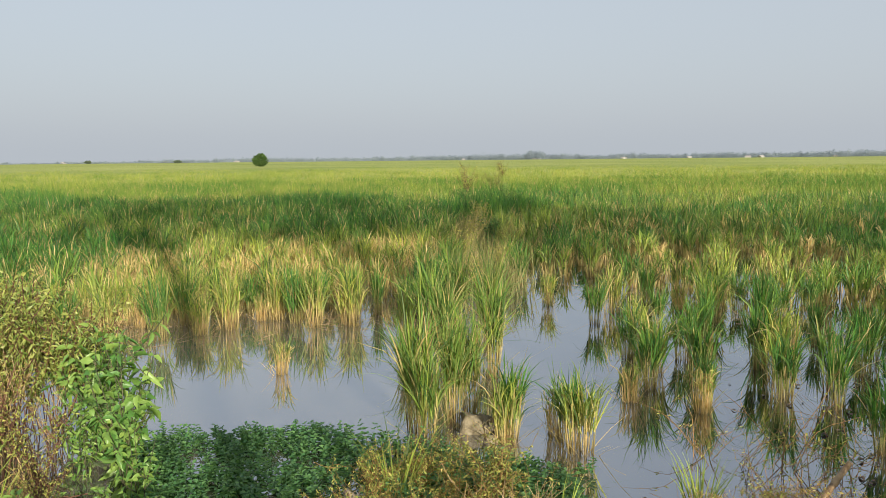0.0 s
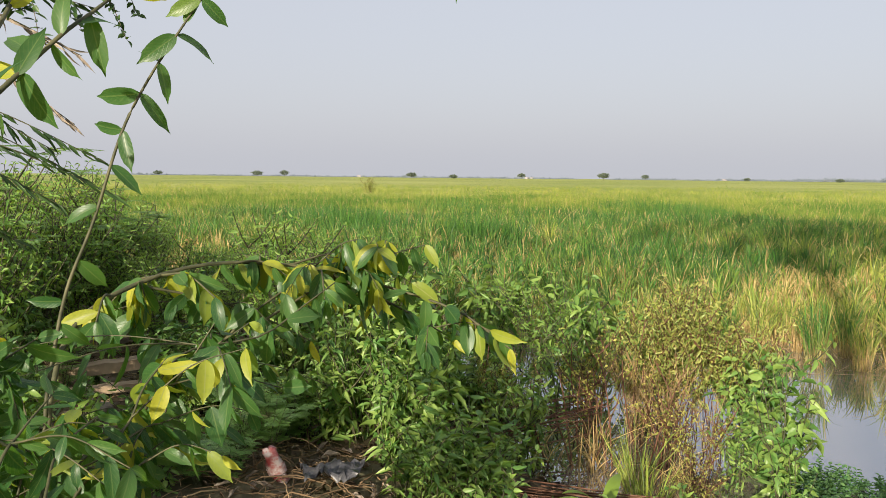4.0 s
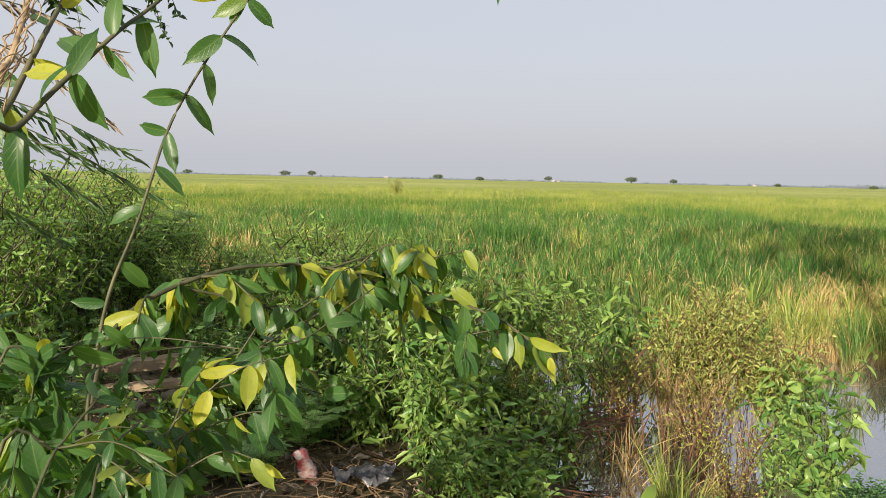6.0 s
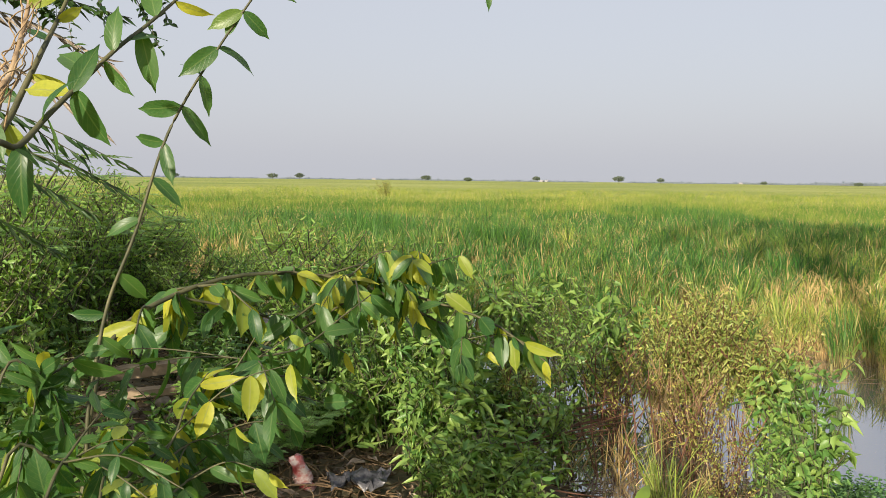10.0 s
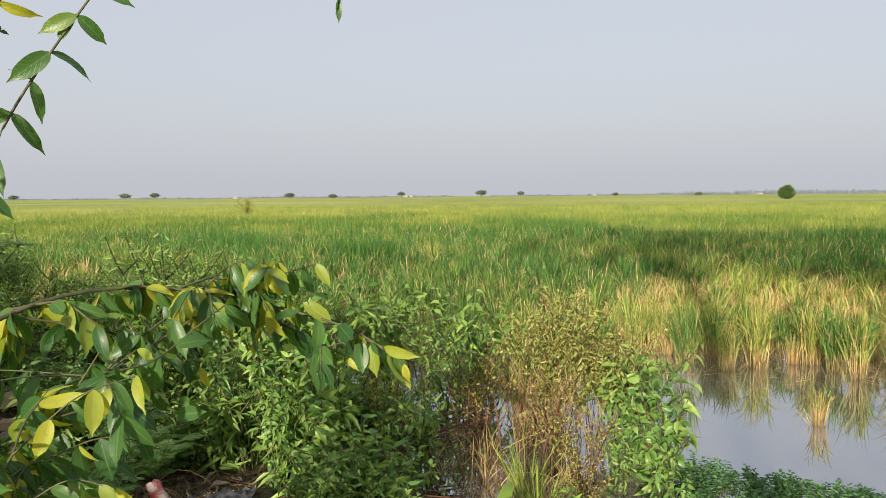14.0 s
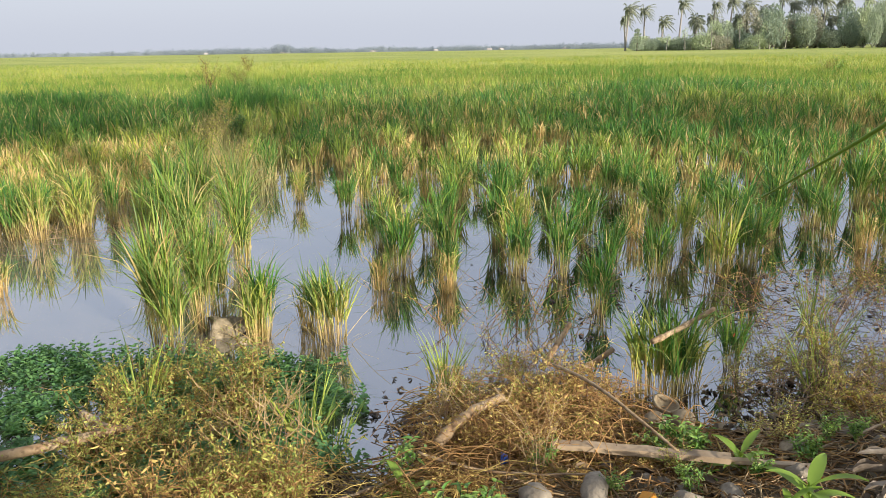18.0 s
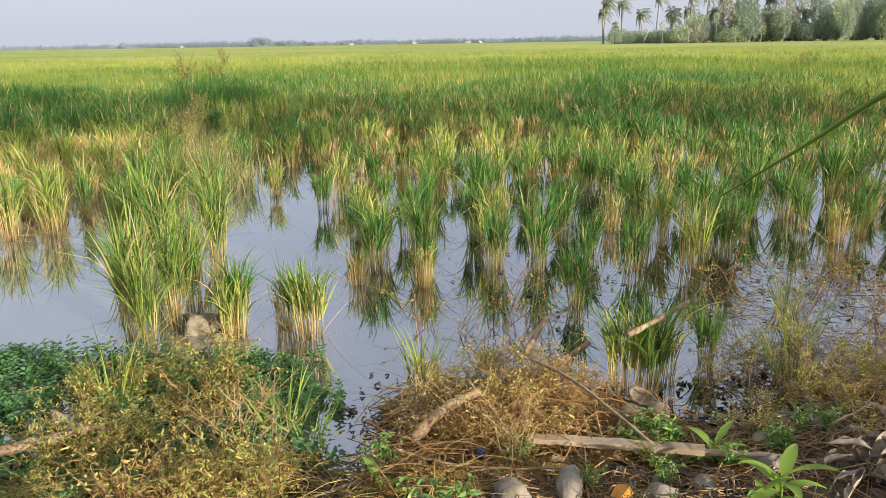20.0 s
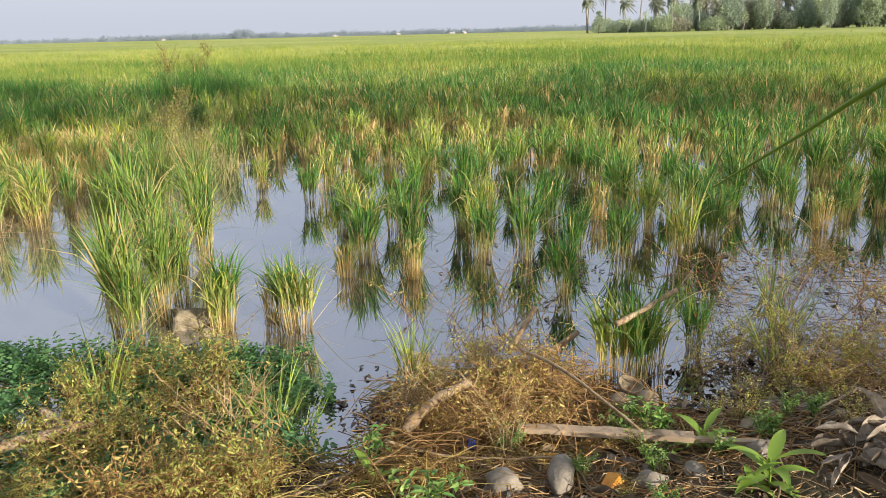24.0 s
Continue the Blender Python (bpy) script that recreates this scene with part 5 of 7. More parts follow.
def build_litter():
    """Fallen straw, stems and leaf scraps on the bank."""
    polys = [([(-0.8, 3.2), (0.6, 2.95), (1.9, 2.95), (2.8, 2.8), (4.2, 2.3), (4.2, 1.4), (-0.8, 1.6)], 2200, "straw", 0.22), ([(-7, 3.2), (-4, 3.4), (-2.2, 3.0), (-1.2, 2.6), (-1.2, 1.0), (-7, 0.6)], 500, "straw", 0.2),
             ([(0.9, 3.6), (1.9, 3.6), (2.0, 2.5), (0.8, 2.5)], 900, "golden_weed", 0.25), ([(-7, 3.2), (-2.2, 3.0), (-1.2, 1.0), (-7, 0.6)], 1000, "brown_stem", 0.25), ([(-0.8, 3.2), (1.9, 2.95), (2.8, 2.75), (4.2, 1.4), (-0.8, 1.6)], 1000, "brown_stem", 0.2), ([(0.8, 3.3), (2.0, 3.2), (2.4, 2.4), (2.4, 1.9), (0.6, 2.0)], 1000, "russet_stem", 0.26)]
    for poly, n, mat, long in polys:
        p = scatter(n, poly)
        a = rng.random(n) * 6.283
        ln = long * (0.3 + rng.random(n))
        s = np.linspace(-0.5, 0.5, 4)
        x = p[:, :1] + np.cos(a)[:, None] * ln[:, None] * s + 0.01 * rng.normal(size=(n, 4))
        y = p[:, 1:] + np.sin(a)[:, None] * ln[:, None] * s + 0.01 * rng.normal(size=(n, 4))
        z = np.maximum(ground_z(x, y), 0.0) + 0.006 + 0.05 * rng.random((n, 1)) * rng.random((n, 4))
        h = Heap()
        tubes(h, np.stack([x, y, z], -1), 0.0018 + 0.0022 * rng.random(n), 0.0012, 4)
        tagged(new("straw_litter", h.mesh("straw_litter", M[mat])), "scattered dry straw and broken stems on the mud", "litter", kind="stuff")
    # dark leaves drifting on the water
    h = Heap()
    p = np.concatenate([scatter(80, [(1.9, 3.9), (2.5, 5.4), (4.8, 5.2), (4.6, 3.6), (3.2, 3.4)]), scatter(26, [(0.65, 3.1), (0.75, 3.9), (1.2, 3.9), (1.0, 3.1)]), scatter(22, [(1.4, 4.6), (2.0, 6.2), (4, 6), (3, 5)]), scatter(36, [(2.1, 4.7), (2.2, 5.1), (2.9, 5.0), (2.8, 4.6)]), scatter(80, [(3.5, 4.3), (3.7, 4.9), (5.0, 4.8), (4.8, 4.1)]), scatter(50, [(0.62, 3.05), (0.72, 3.5), (1.05, 3.5), (1.0, 2.95)])])
    n = len(p)
    a = rng.random(n) * 6.283
    leaves(h, np.stack([p[:, 0], p[:, 1], 0.004 + 0.008 * rng.random(n)], -1), np.stack([np.cos(a), np.sin(a), 0 * a], -1), np.tile([0, 0, 1.0], (n, 1)), 0.018 + 0.045 * rng.random(n), 0.009 + 0.018 * rng.random(n), 0.5, 0.15)
    tagged(new("drifting_leaf_scraps", h.mesh("drifting_leaf_scraps", M["wet_leaf"])), "dark rotting leaf scraps floating on the water", "litter", kind="stuff")


build_litter()


# the large-leaved shrub beside the camera
def big_leaf(seed, slim, bend, material="shrub_leaf"):
    r = np.random.default_rng(seed)
    s = np.linspace(0, 1, 9)
    w = slim * np.sin(np.pi * np.clip(s, 0, 1) ** 0.9) ** 0.62 * (1 - 0.12 * s)
    w[-1], w[-2], w[0] = 0.004, 0.5 * w[-2], 0.012
    v, al, ac = [], [], []
    for k, t in enumerate(s):
        for u in (-1, -0.5, 0, 0.5, 1):
            ripple = 0.012 * math.sin(9 * t + 2 * u + seed) * abs(u)
            v.append((w[k] * u, t, 0.25 * w[k] * abs(u) ** 1.3 - bend * t * t + ripple))
            al.append(t)
            ac.append(abs(u))
    i, j = np.meshgrid(np.arange(8), np.arange(4), indexing="ij")
    a = (i * 5 + j).ravel()
    return mesh("leaf", np.array(v), np.stack([a, a + 1, a + 6, a + 5], -1), M[material], {"along": al, "across": ac})


BIG = [big_leaf(1, 0.17, 0.15), big_leaf(2, 0.20, 0.25), big_leaf(3, 0.15, 0.35), big_leaf(4, 0.23, 0.08), big_leaf(5, 0.25, 0.2), big_leaf(6, 0.19, 0.45)]
SUNLIT = [big_leaf(7, 0.18, 0.2, "sunlit_leaf"), big_leaf(8, 0.22, 0.3, "sunlit_leaf"), big_leaf(9, 0.16, 0.4, "sunlit_leaf")]


# young: share of leaves in the yellow that stands for sunlight
def set_leaf(parent, at, way, normal, size, sorts=(0, 1, 2, 3, 4, 5), young=0.0):
    way = Vector(way).normalized()
    side = way.cross(Vector(normal)).normalized()
    up = side.cross(way)
    ob = part("leaf", SUNLIT[rng.integers(3)] if rng.random() < young else BIG[sorts[rng.integers(len(sorts))]], parent)
    ob.matrix_local = Matrix.Translation(at) @ Matrix((side, way, up)).transposed().to_4x4() @ Matrix.Scale(size, 4)
    return ob


def leafy_branch(shrub, points, nodes, size, thick, start=0.15, hang=0.6, side_twigs=0, spread=0.9, young=0.06):
    r = np.random.default_rng(int(1000 * abs(points[0][0])) + nodes)
    line = curve(points, 24)
    h = Heap()
    tubes(h, line[None], thick, thick * 0.4, 7)
    twigs = []
    for k in range(side_twigs):
        i = r.integers(8, 21)
        e = line[i] + np.array([0.16, 0.16, 0.06]) * r.normal(size=3) + [0, 0, -0.05]
        twigs.append(curve([line[i], (line[i] + e) / 2 + [0, 0, 0.03], e], 24))
    if twigs:
        tubes(h, np.array(twigs), thick * 0.5, thick * 0.25, 5)
    branch = part("branch", h.mesh("branch", M["green_stem"]), shrub)
    for q, ln in enumerate([line] + twigs):
        m = nodes if q == 0 else 5
        for t in np.linspace(start if q == 0 else 0.3, 1.0, m):
            i = min(int(t * 23), 22)
            p = ln[i] + (ln[i + 1] - ln[i]) * (t * 23 - i)
            tang = ln[i + 1] - ln[i]
            tang = tang / np.linalg.norm(tang)
            cross = np.cross(tang, [0, 0, 1.0])
            for s in (-1, 1):
                if r.random() < 0.12:
                    continue
                way = tang * (0.1 + 0.7 * r.random()) + cross * s * spread * (0.2 + 0.7 * r.random()) + np.array([0, 0, -hang * (0.1 + 1.9 * r.random()) + 0.25 * (t > 0.95)]) + 0.15 * r.normal(size=3)
                set_leaf(branch, p, way, np.array([0.6, -0.6, 0.5]) + 0.7 * r.normal(size=3), size * (0.45 + 0.6 * r.random()), young=young)
    return branch


def paired_branch(shrub, points, thick, pairs, bark="green_stem", scale=1.0, young=0.25):
    r = np.random.default_rng(int(1000 * abs(points[1][0])) + len(pairs))
    line = curve(points, 60)
    h = Heap()
    tubes(h, line[None], thick, thick * 0.45, 7)
    branch = part("branch", h.mesh("branch", M[bark]), shrub)
    for t, aside, up in pairs:
        p = line[min(int(t * 59), 59)]
        size = 1.08 * scale * math.hypot(aside, up)
        way = scale * np.array([0.64 * aside, 0.77 * aside, up]) + 0.2 * size * r.normal(size=3)
        set_leaf(branch, p, way, np.array([0.75, -0.6, 0.25]) + 0.5 * r.normal(size=3), size, (0, 1, 2, 5) if scale < 1 else (0, 1, 3, 4, 5), young)
    return branch


def build_big_shrub():
    s = thing("large_leaved_shrub", (0, 0, 0), 0, "leafy shrub with arching branches and large oval green leaves", "shrub")
    leafy_branch(s, [(-1.80, 0.36, 0.2), (-1.92, 0.44, 0.9), (-2.0, 0.5, 1.24), (-2.08, 0.6, 1.36), (-2.14, 0.76, 1.42), (-2.18, 0.94, 1.45), (-2.16, 1.11, 1.45), (-2.09, 1.31, 1.42), (-1.96, 1.49, 1.36), (-1.81, 1.64, 1.29), (-1.68, 1.74, 1.18)], 20, 0.125, 0.0085, 0.42, 0.9, 12, 0.9, 0.40)
    # the upright shoot: leaves in drooping pairs (where along it, aside, up)
    paired_branch(s, [(-1.66, 0.34, 0.2), (-1.76, 0.40, 0.7), (-1.828, 0.434, 1.157), (-1.855, 0.461, 1.3), (-1.876, 0.502, 1.456), (-1.876, 0.563, 1.606), (-1.862, 0.624, 1.803), (-1.835, 0.672, 1.918), (-1.787, 0.74, 2.048), (-1.699, 0.849, 2.245)], 0.0055,
                  [(0.69, -0.079, 0.006), (0.69, 0.04, -0.088), (0.765, -0.106, -0.018), (0.765, 0.07, -0.07), (0.845, -0.05, 0.018), (0.845, 0.018, -0.088), (0.895, -0.097, -0.037), (0.895, 0.066, -0.085), (0.905, 0.05, 0.05),
                   (0.64, 0.059, -0.066), (0.94, -0.08, -0.03), (0.945, 0.05, -0.06), (0.58, -0.07, -0.03), (0.50, 0.06, -0.07), (0.44, -0.07, -0.02), (0.40, 0.06, -0.06), (0.36, -0.06, -0.04), (0.30, 0.07, -0.03), (0.97, 0.07, -0.02), (0.99, -0.06, 0.03)], "green_stem", 0.99, 0.05)
    paired_branch(s, [(-1.40, 0.0, 0.2), (-1.28, 0.1, 1.5), (-1.27, 0.17, 1.76), (-1.31, 0.22, 1.78), (-1.35, 0.27, 1.83), (-1.38, 0.33, 1.89), (-1.40, 0.39, 1.95), (-1.43, 0.45, 2.0), (-1.48, 0.55, 2.09)], 0.006,
                  [(0.59, -0.087, 0.017), (0.58, 0.05, 0.07), (0.70, 0.047, -0.054), (0.85, 0.018, -0.096), (0.48, 0.047, 0.058), (0.50, 0.013, -0.064), (0.40, 0.03, -0.09), (0.61, 0.018, -0.09), (0.37, 0.04, -0.02), (0.79, 0.06, 0.03), (0.74, -0.02, 0.07), (0.90, -0.05, 0.05), (0.95, 0.06, -0.02), (0.66, -0.06, 0.06)])
    paired_branch(s, [(-1.55, 0.1, 0.2), (-1.54, 0.18, 1.5), (-1.56, 0.23, 1.77), (-1.60, 0.27, 1.85), (-1.63, 0.32, 1.95), (-1.71, 0.37, 2.03), (-1.74, 0.41, 2.11)], 0.008,
                  [(0.40, -0.05, -0.06), (0.45, 0.04, -0.07), (0.55, -0.06, 0.02), (0.62, 0.05, -0.03), (0.75, -0.05, 0.03), (0.85, 0.05, 0.01), (0.95, -0.05, 0.03)])
    paired_branch(s, [(-1.48, 0.06, 0.2), (-1.49, 0.18, 1.6), (-1.51, 0.23, 1.85), (-1.55, 0.26, 1.91), (-1.59, 0.28, 1.96), (-1.63, 0.30, 2.01), (-1.66, 0.32, 2.08)], 0.008, [(0.3, 0.05, -0.05), (0.92, 0.05, 0.03), (0.97, -0.05, 0.03)], "dry_bamboo")
    # low branches that arch out over the bank
    leafy_branch(s, [(-1.45, 0.1, 0.25), (-1.42, 0.3, 0.95), (-1.47, 0.46, 1.15), (-1.57, 0.56, 1.23), (-1.67, 0.65, 1.29), (-1.74, 0.75, 1.31), (-1.77, 0.93, 1.31), (-1.81, 1.08, 1.37), (-1.82, 1.18, 1.42)], 15, 0.10, 0.0045, 0.35, 0.9, 4)
    leafy_branch(s, [(-1.2, 0.0, 0.25), (-1.2, 0.12, 1.0), (-1.31, 0.24, 1.25), (-1.36, 0.29, 1.30), (-1.41, 0.35, 1.34)], 7, 0.08, 0.004, 0.4, 0.5, 2)
    leafy_branch(s, [(-1.25, 0.1, 0.25), (-1.22, 0.22, 1.0), (-1.28, 0.30, 1.2), (-1.38, 0.35, 1.25), (-1.47, 0.44, 1.27)], 7, 0.075, 0.004, 0.4, 0.5, 2)
    leafy_branch(s, [(-1.3, 0.2, 0.25), (-1.28, 0.32, 1.0), (-1.34, 0.41, 1.16), (-1.42, 0.50, 1.18), (-1.51, 0.57, 1.16)], 7, 0.08, 0.004, 0.4, 0.6, 2)
    leafy_branch(s, [(-1.66, 0.30, 0.25), (-1.65, 0.44, 1.04), (-1.64, 0.53, 1.10), (-1.65, 0.62, 1.21), (-1.65, 0.69, 1.30), (-1.65, 0.75, 1.38)], 11, 0.09, 0.004, 0.3, 0.9, 3)
    leafy_branch(s, [(-1.70, 0.34, 0.25), (-1.68, 0.52, 1.03), (-1.69, 0.63, 1.15), (-1.70, 0.70, 1.27), (-1.66, 0.84, 1.37)], 10, 0.09, 0.004, 0.3, 0.9, 3)
    leafy_branch(s, [(-1.62, 0.05, 0.25), (-1.62, 0.22, 1.31), (-1.62, 0.31, 1.36), (-1.62, 0.38, 1.40)], 7, 0.09, 0.004, 0.4, 0.5, 2)
    leafy_branch(s, [(-1.50, 0.08, 0.25), (-1.49, 0.20, 1.20), (-1.49, 0.30, 1.24), (-1.45, 0.38, 1.19), (-1.43, 0.46, 1.21)], 8, 0.08, 0.004, 0.4, 0.5, 3)
    leafy_branch(s, [(-1.50, 0.02, 0.25), (-1.48, 0.16, 1.10), (-1.48, 0.26, 1.14), (-1.45, 0.34, 1.10), (-1.40, 0.44, 1.05)], 8, 0.08, 0.004, 0.3, 0.5, 3)
    leafy_branch(s, [(-1.75, 0.25, 0.25), (-1.78, 0.35, 0.95), (-1.82, 0.40, 1.16), (-1.86, 0.36, 1.32)], 8, 0.09, 0.004, 0.3, 0.6, 3)
    leafy_branch(s, [(-2.09, 0.9, 1.18), (-2.09, 1.07, 1.31), (-2.09, 1.23, 1.40), (-2.03, 1.33, 1.50), (-2.0, 1.38, 1.52)], 9, 0.115, 0.004, 0.3, 0.9, 4, 0.9, 0.48)
    leafy_branch(s, [(-2.07, 1.1, 1.29), (-2.03, 1.31, 1.4), (-1.99, 1.47, 1.46), (-1.91, 1.58, 1.50)], 8, 0.115, 0.004, 0.3, 0.9, 4, 0.9, 0.48)
    leafy_branch(s, [(-2.14, 0.76, 1.41), (-2.11, 0.94, 1.36), (-2.07, 1.1, 1.29), (-2.0, 1.21, 1.22)], 9, 0.115, 0.004, 0.2, 1.1, 3, 0.9, 0.14)
    leafy_branch(s, [(-2.03, 1.31, 1.41), (-1.94, 1.5, 1.3), (-1.85, 1.64, 1.2)], 8, 0.12, 0.005, 0.2, 1.1, 3, 0.9, 0.12)
    # low branches with more of the leaves coloured as sunlit
    leafy_branch(s, [(-1.36, 0.22, 0.25), (-1.40, 0.30, 1.08), (-1.49, 0.42, 1.19), (-1.50, 0.50, 1.23), (-1.57, 0.56, 1.28), (-1.63, 0.63, 1.32)], 13, 0.088, 0.0042, 0.5, 0.8, 4, 0.9, 0.5)
    leafy_branch(s, [(-1.34, 0.25, 0.25), (-1.38, 0.34, 1.05), (-1.45, 0.45, 1.19), (-1.51, 0.55, 1.22), (-1.52, 0.60, 1.20)], 9, 0.09, 0.0038, 0.5, 0.9, 3, 0.9, 0.4)
    leafy_branch(s, [(-1.30, 0.28, 0.25), (-1.33, 0.36, 1.0), (-1.40, 0.43, 1.14), (-1.46, 0.49, 1.16), (-1.48, 0.53, 1.13)], 9, 0.09, 0.0038, 0.5, 0.7, 3, 0.9, 0.2)
    for at, tip in (((-1.75, 0.2, 0.25), (-1.60, 0.30, 1.38)), ((-1.72, 0.25, 0.25), (-1.55, 0.39, 1.22)), ((-1.62, 0.18, 0.25), (-1.46, 0.27, 1.20)), ((-1.85, 0.3, 0.25), (-1.66, 0.30, 1.30)), ((-1.9, 0.15, 0.25), (-1.72, 0.24, 1.44)), ((-1.98, 0.42, 0.25), (-1.85, 0.5, 1.2))):
        a, b = np.array(at), np.array(tip)
        leafy_branch(s, [at, tuple(a * 0.5 + b * 0.5 + [0, 0, 0.18]), tuple(a * 0.15 + b * 0.85 + [0, 0, 0.06]), tip], 11, 0.085, 0.0035, 0.45, 0.5, 3, 0.9, 0.03)
    # the tip of a twig that hangs in from overhead
    leafy_branch(s, [(-2.5, 0.05, 0.2), (-2.75, 0.12, 2.3), (-2.6, 1.2, 3.1), (-2.25, 1.85, 2.75), (-2.18, 1.94, 2.44)], 3, 0.085, 0.005, 0.95, 0.8)


build_big_shrub()


# unseen trees of the roadside, behind the camera, placed so their shade crosses the rice
for k, (x, y, tall, wide) in enumerate(((3.2, -6.0, 10.8, 2.7), (6.9, -6.6, 11.6, 2.6), (10.4, -6.2, 11.4, 2.6))):
    tree("roadside_tree", (x, y, 0.2), tall, wide, (0.68, 0.6, 0.6)[k], 90 + k, M["tree_leaf"], "unseen leafy tree behind the camera, placed to shade the rice", 0.5, 230, 1.0, "roadside trees", 0.014)
# more unseen trees, thin high crowns added to shape the shade further right
for k, (x, y, tall, wide) in enumerate(((13.5, -6.4, 8.8, 2.2), (17.0, -6.3, 7.7, 2.2), (19.4, -6.0, 7.5, 2.2), (21.8, -6.4, 7.8, 2.4))):
    tree("roadside_tree", (x, y, 0.2), tall, wide, 0.9, 95 + k, M["tree_leaf"], "unseen leafy tree behind the camera, placed to shade the rice", 0.35, 260 if k == 0 else 170, 1.0, "roadside trees", 0.014)
# unseen shrubs added to dapple the near bank with shade
for k, (x, y, tall, wide, count) in enumerate(((-1.75, -3.2, 2.7, 1.0, 480), (2.8, -3.2, 2.9, 1.3, 180), (9.4, -3.2, 2.8, 1.3, 130))):
    tree("roadside_shrub", (x, y, 0.2), tall, wide, 0.2, 100 + k, M["tree_leaf"], "unseen leafy shrub added behind the camera to cast shade", 0.17, count, 1.0, "roadside shrubs", 0.014)
# unseen low crowns added to shade the near edge of the rice
for k, (x, y, tall, wide) in enumerate(((8.2, -6.1, 4.4, 1.7), (10.6, -5.9, 4.3, 1.6), (13.0, -6.1, 4.4, 1.7), (15.4, -6.0, 4.4, 1.7))):
    tree("roadside_shrub", (x, y, 0.2), tall, wide, 0.64, 110 + k, M["tree_leaf"], "unseen leafy shrub added behind the camera to cast shade", 0.24, 190, 1.0, "roadside shrubs", 0.014)
# bushes on the bund and far out in the rice
for x, y, sort, tall in ((-0.75, 27.7, "twiggy", 1.4), (0.3, 30.0, "mound", 1.1), (0.6, 25.0, "dark", 1.0), (0.1, 14.0, "dark", 0.6), (-0.2, 12.6, "pale", 0.7), (-0.1, 16.5, "pale", 0.75), (-0.3, 11.2, "pale", 0.6), (0.2, 10.4, "pale", 0.55), (-0.05, 9.6, "pale", 0.5), (0.4, 12.4, "mound", 0.6), (-47.5, 33.5, "mound", 1.5), (0.9, 52.0, "twiggy", 1.5), (25.3, 29.6, "mound", 0.95), (25.9, 29.8, "lance", 0.9)):
    herb(sort, x, y, tall, 0.9, 0.1)
# a slender shrub with hanging narrow leaves beyond the large one
def build_hanging_shrub():
    r = np.random.default_rng(130)
    ob = thing("hanging_leaf_shrub", (0, 0, 0), 0, "slender shrub with drooping narrow dark leaves and dry brown ones", "shrub")
    stem = curve([(-3.42, 0.05, 0.2), (-3.4, 0.08, 1.2), (-3.36, 0.14, 1.75), (-3.33, 0.2, 2.05), (-3.25, 0.3, 2.4)], 20)
    ends = [(-3.15, 0.88, 1.90), (-3.13, 0.98, 1.76), (-3.11, 1.04, 1.62), (-3.16, 0.85, 1.58), (-3.2, 0.95, 1.68), (-3.1, 0.9, 2.15), (-3.3, 0.85, 1.8), (-3.25, 0.4, 2.0), (-3.4, 0.4, 1.7), (-3.05, 0.95, 2.32), (-3.2, 0.7, 1.45)]
    lines = [stem]
    for k, e in enumerate(ends):
        p = stem[(17, 14, 12, 11, 13, 18, 14, 16, 12, 18, 9)[k]]
        lines.append(curve([p, (p + np.array(e)) / 2 + [0, 0, 0.06], e], 20))
    h = Heap()
    tubes(h, np.array(lines[:1]), 0.004, 0.002, 6)
    tubes(h, np.array(lines[1:]), 0.0035, 0.0015, 5)
    part("stem", h.mesh("stem", M["green_stem"]), ob)
    green, brown = Heap(), Heap()
    for k, line in enumerate(lines[1:]):
        t = np.repeat(np.linspace(0.25, 1, 13), 2)
        n = len(t)
        p = line[np.clip((t * 19).astype(int), 0, 18)]
        tang = line[-1] - line[0]
        side = np.cross(tang / np.linalg.norm(tang), [0, 0, 1.0])
        way = side * np.tile([1, -1], n // 2)[:, None] * 0.5 + tang * 1.6 + np.array([0, 0, -0.65]) + 0.25 * r.normal(size=(n, 3))
        leaves(brown if k in (0, 5) else green, p, way, np.array([0.7, -0.6, 0.4]) + 0.3 * r.normal(size=(n, 3)), 0.09 * (0.6 + 0.7 * r.random(n)), 0.013, 0.3, 0.25)
    part("foliage", green.mesh("foliage", M["bamboo_leaf"]), ob)
    part("foliage", brown.mesh("foliage", M["dry_leaf"]), ob, "dry brown hanging leaves")


build_hanging_shrub()


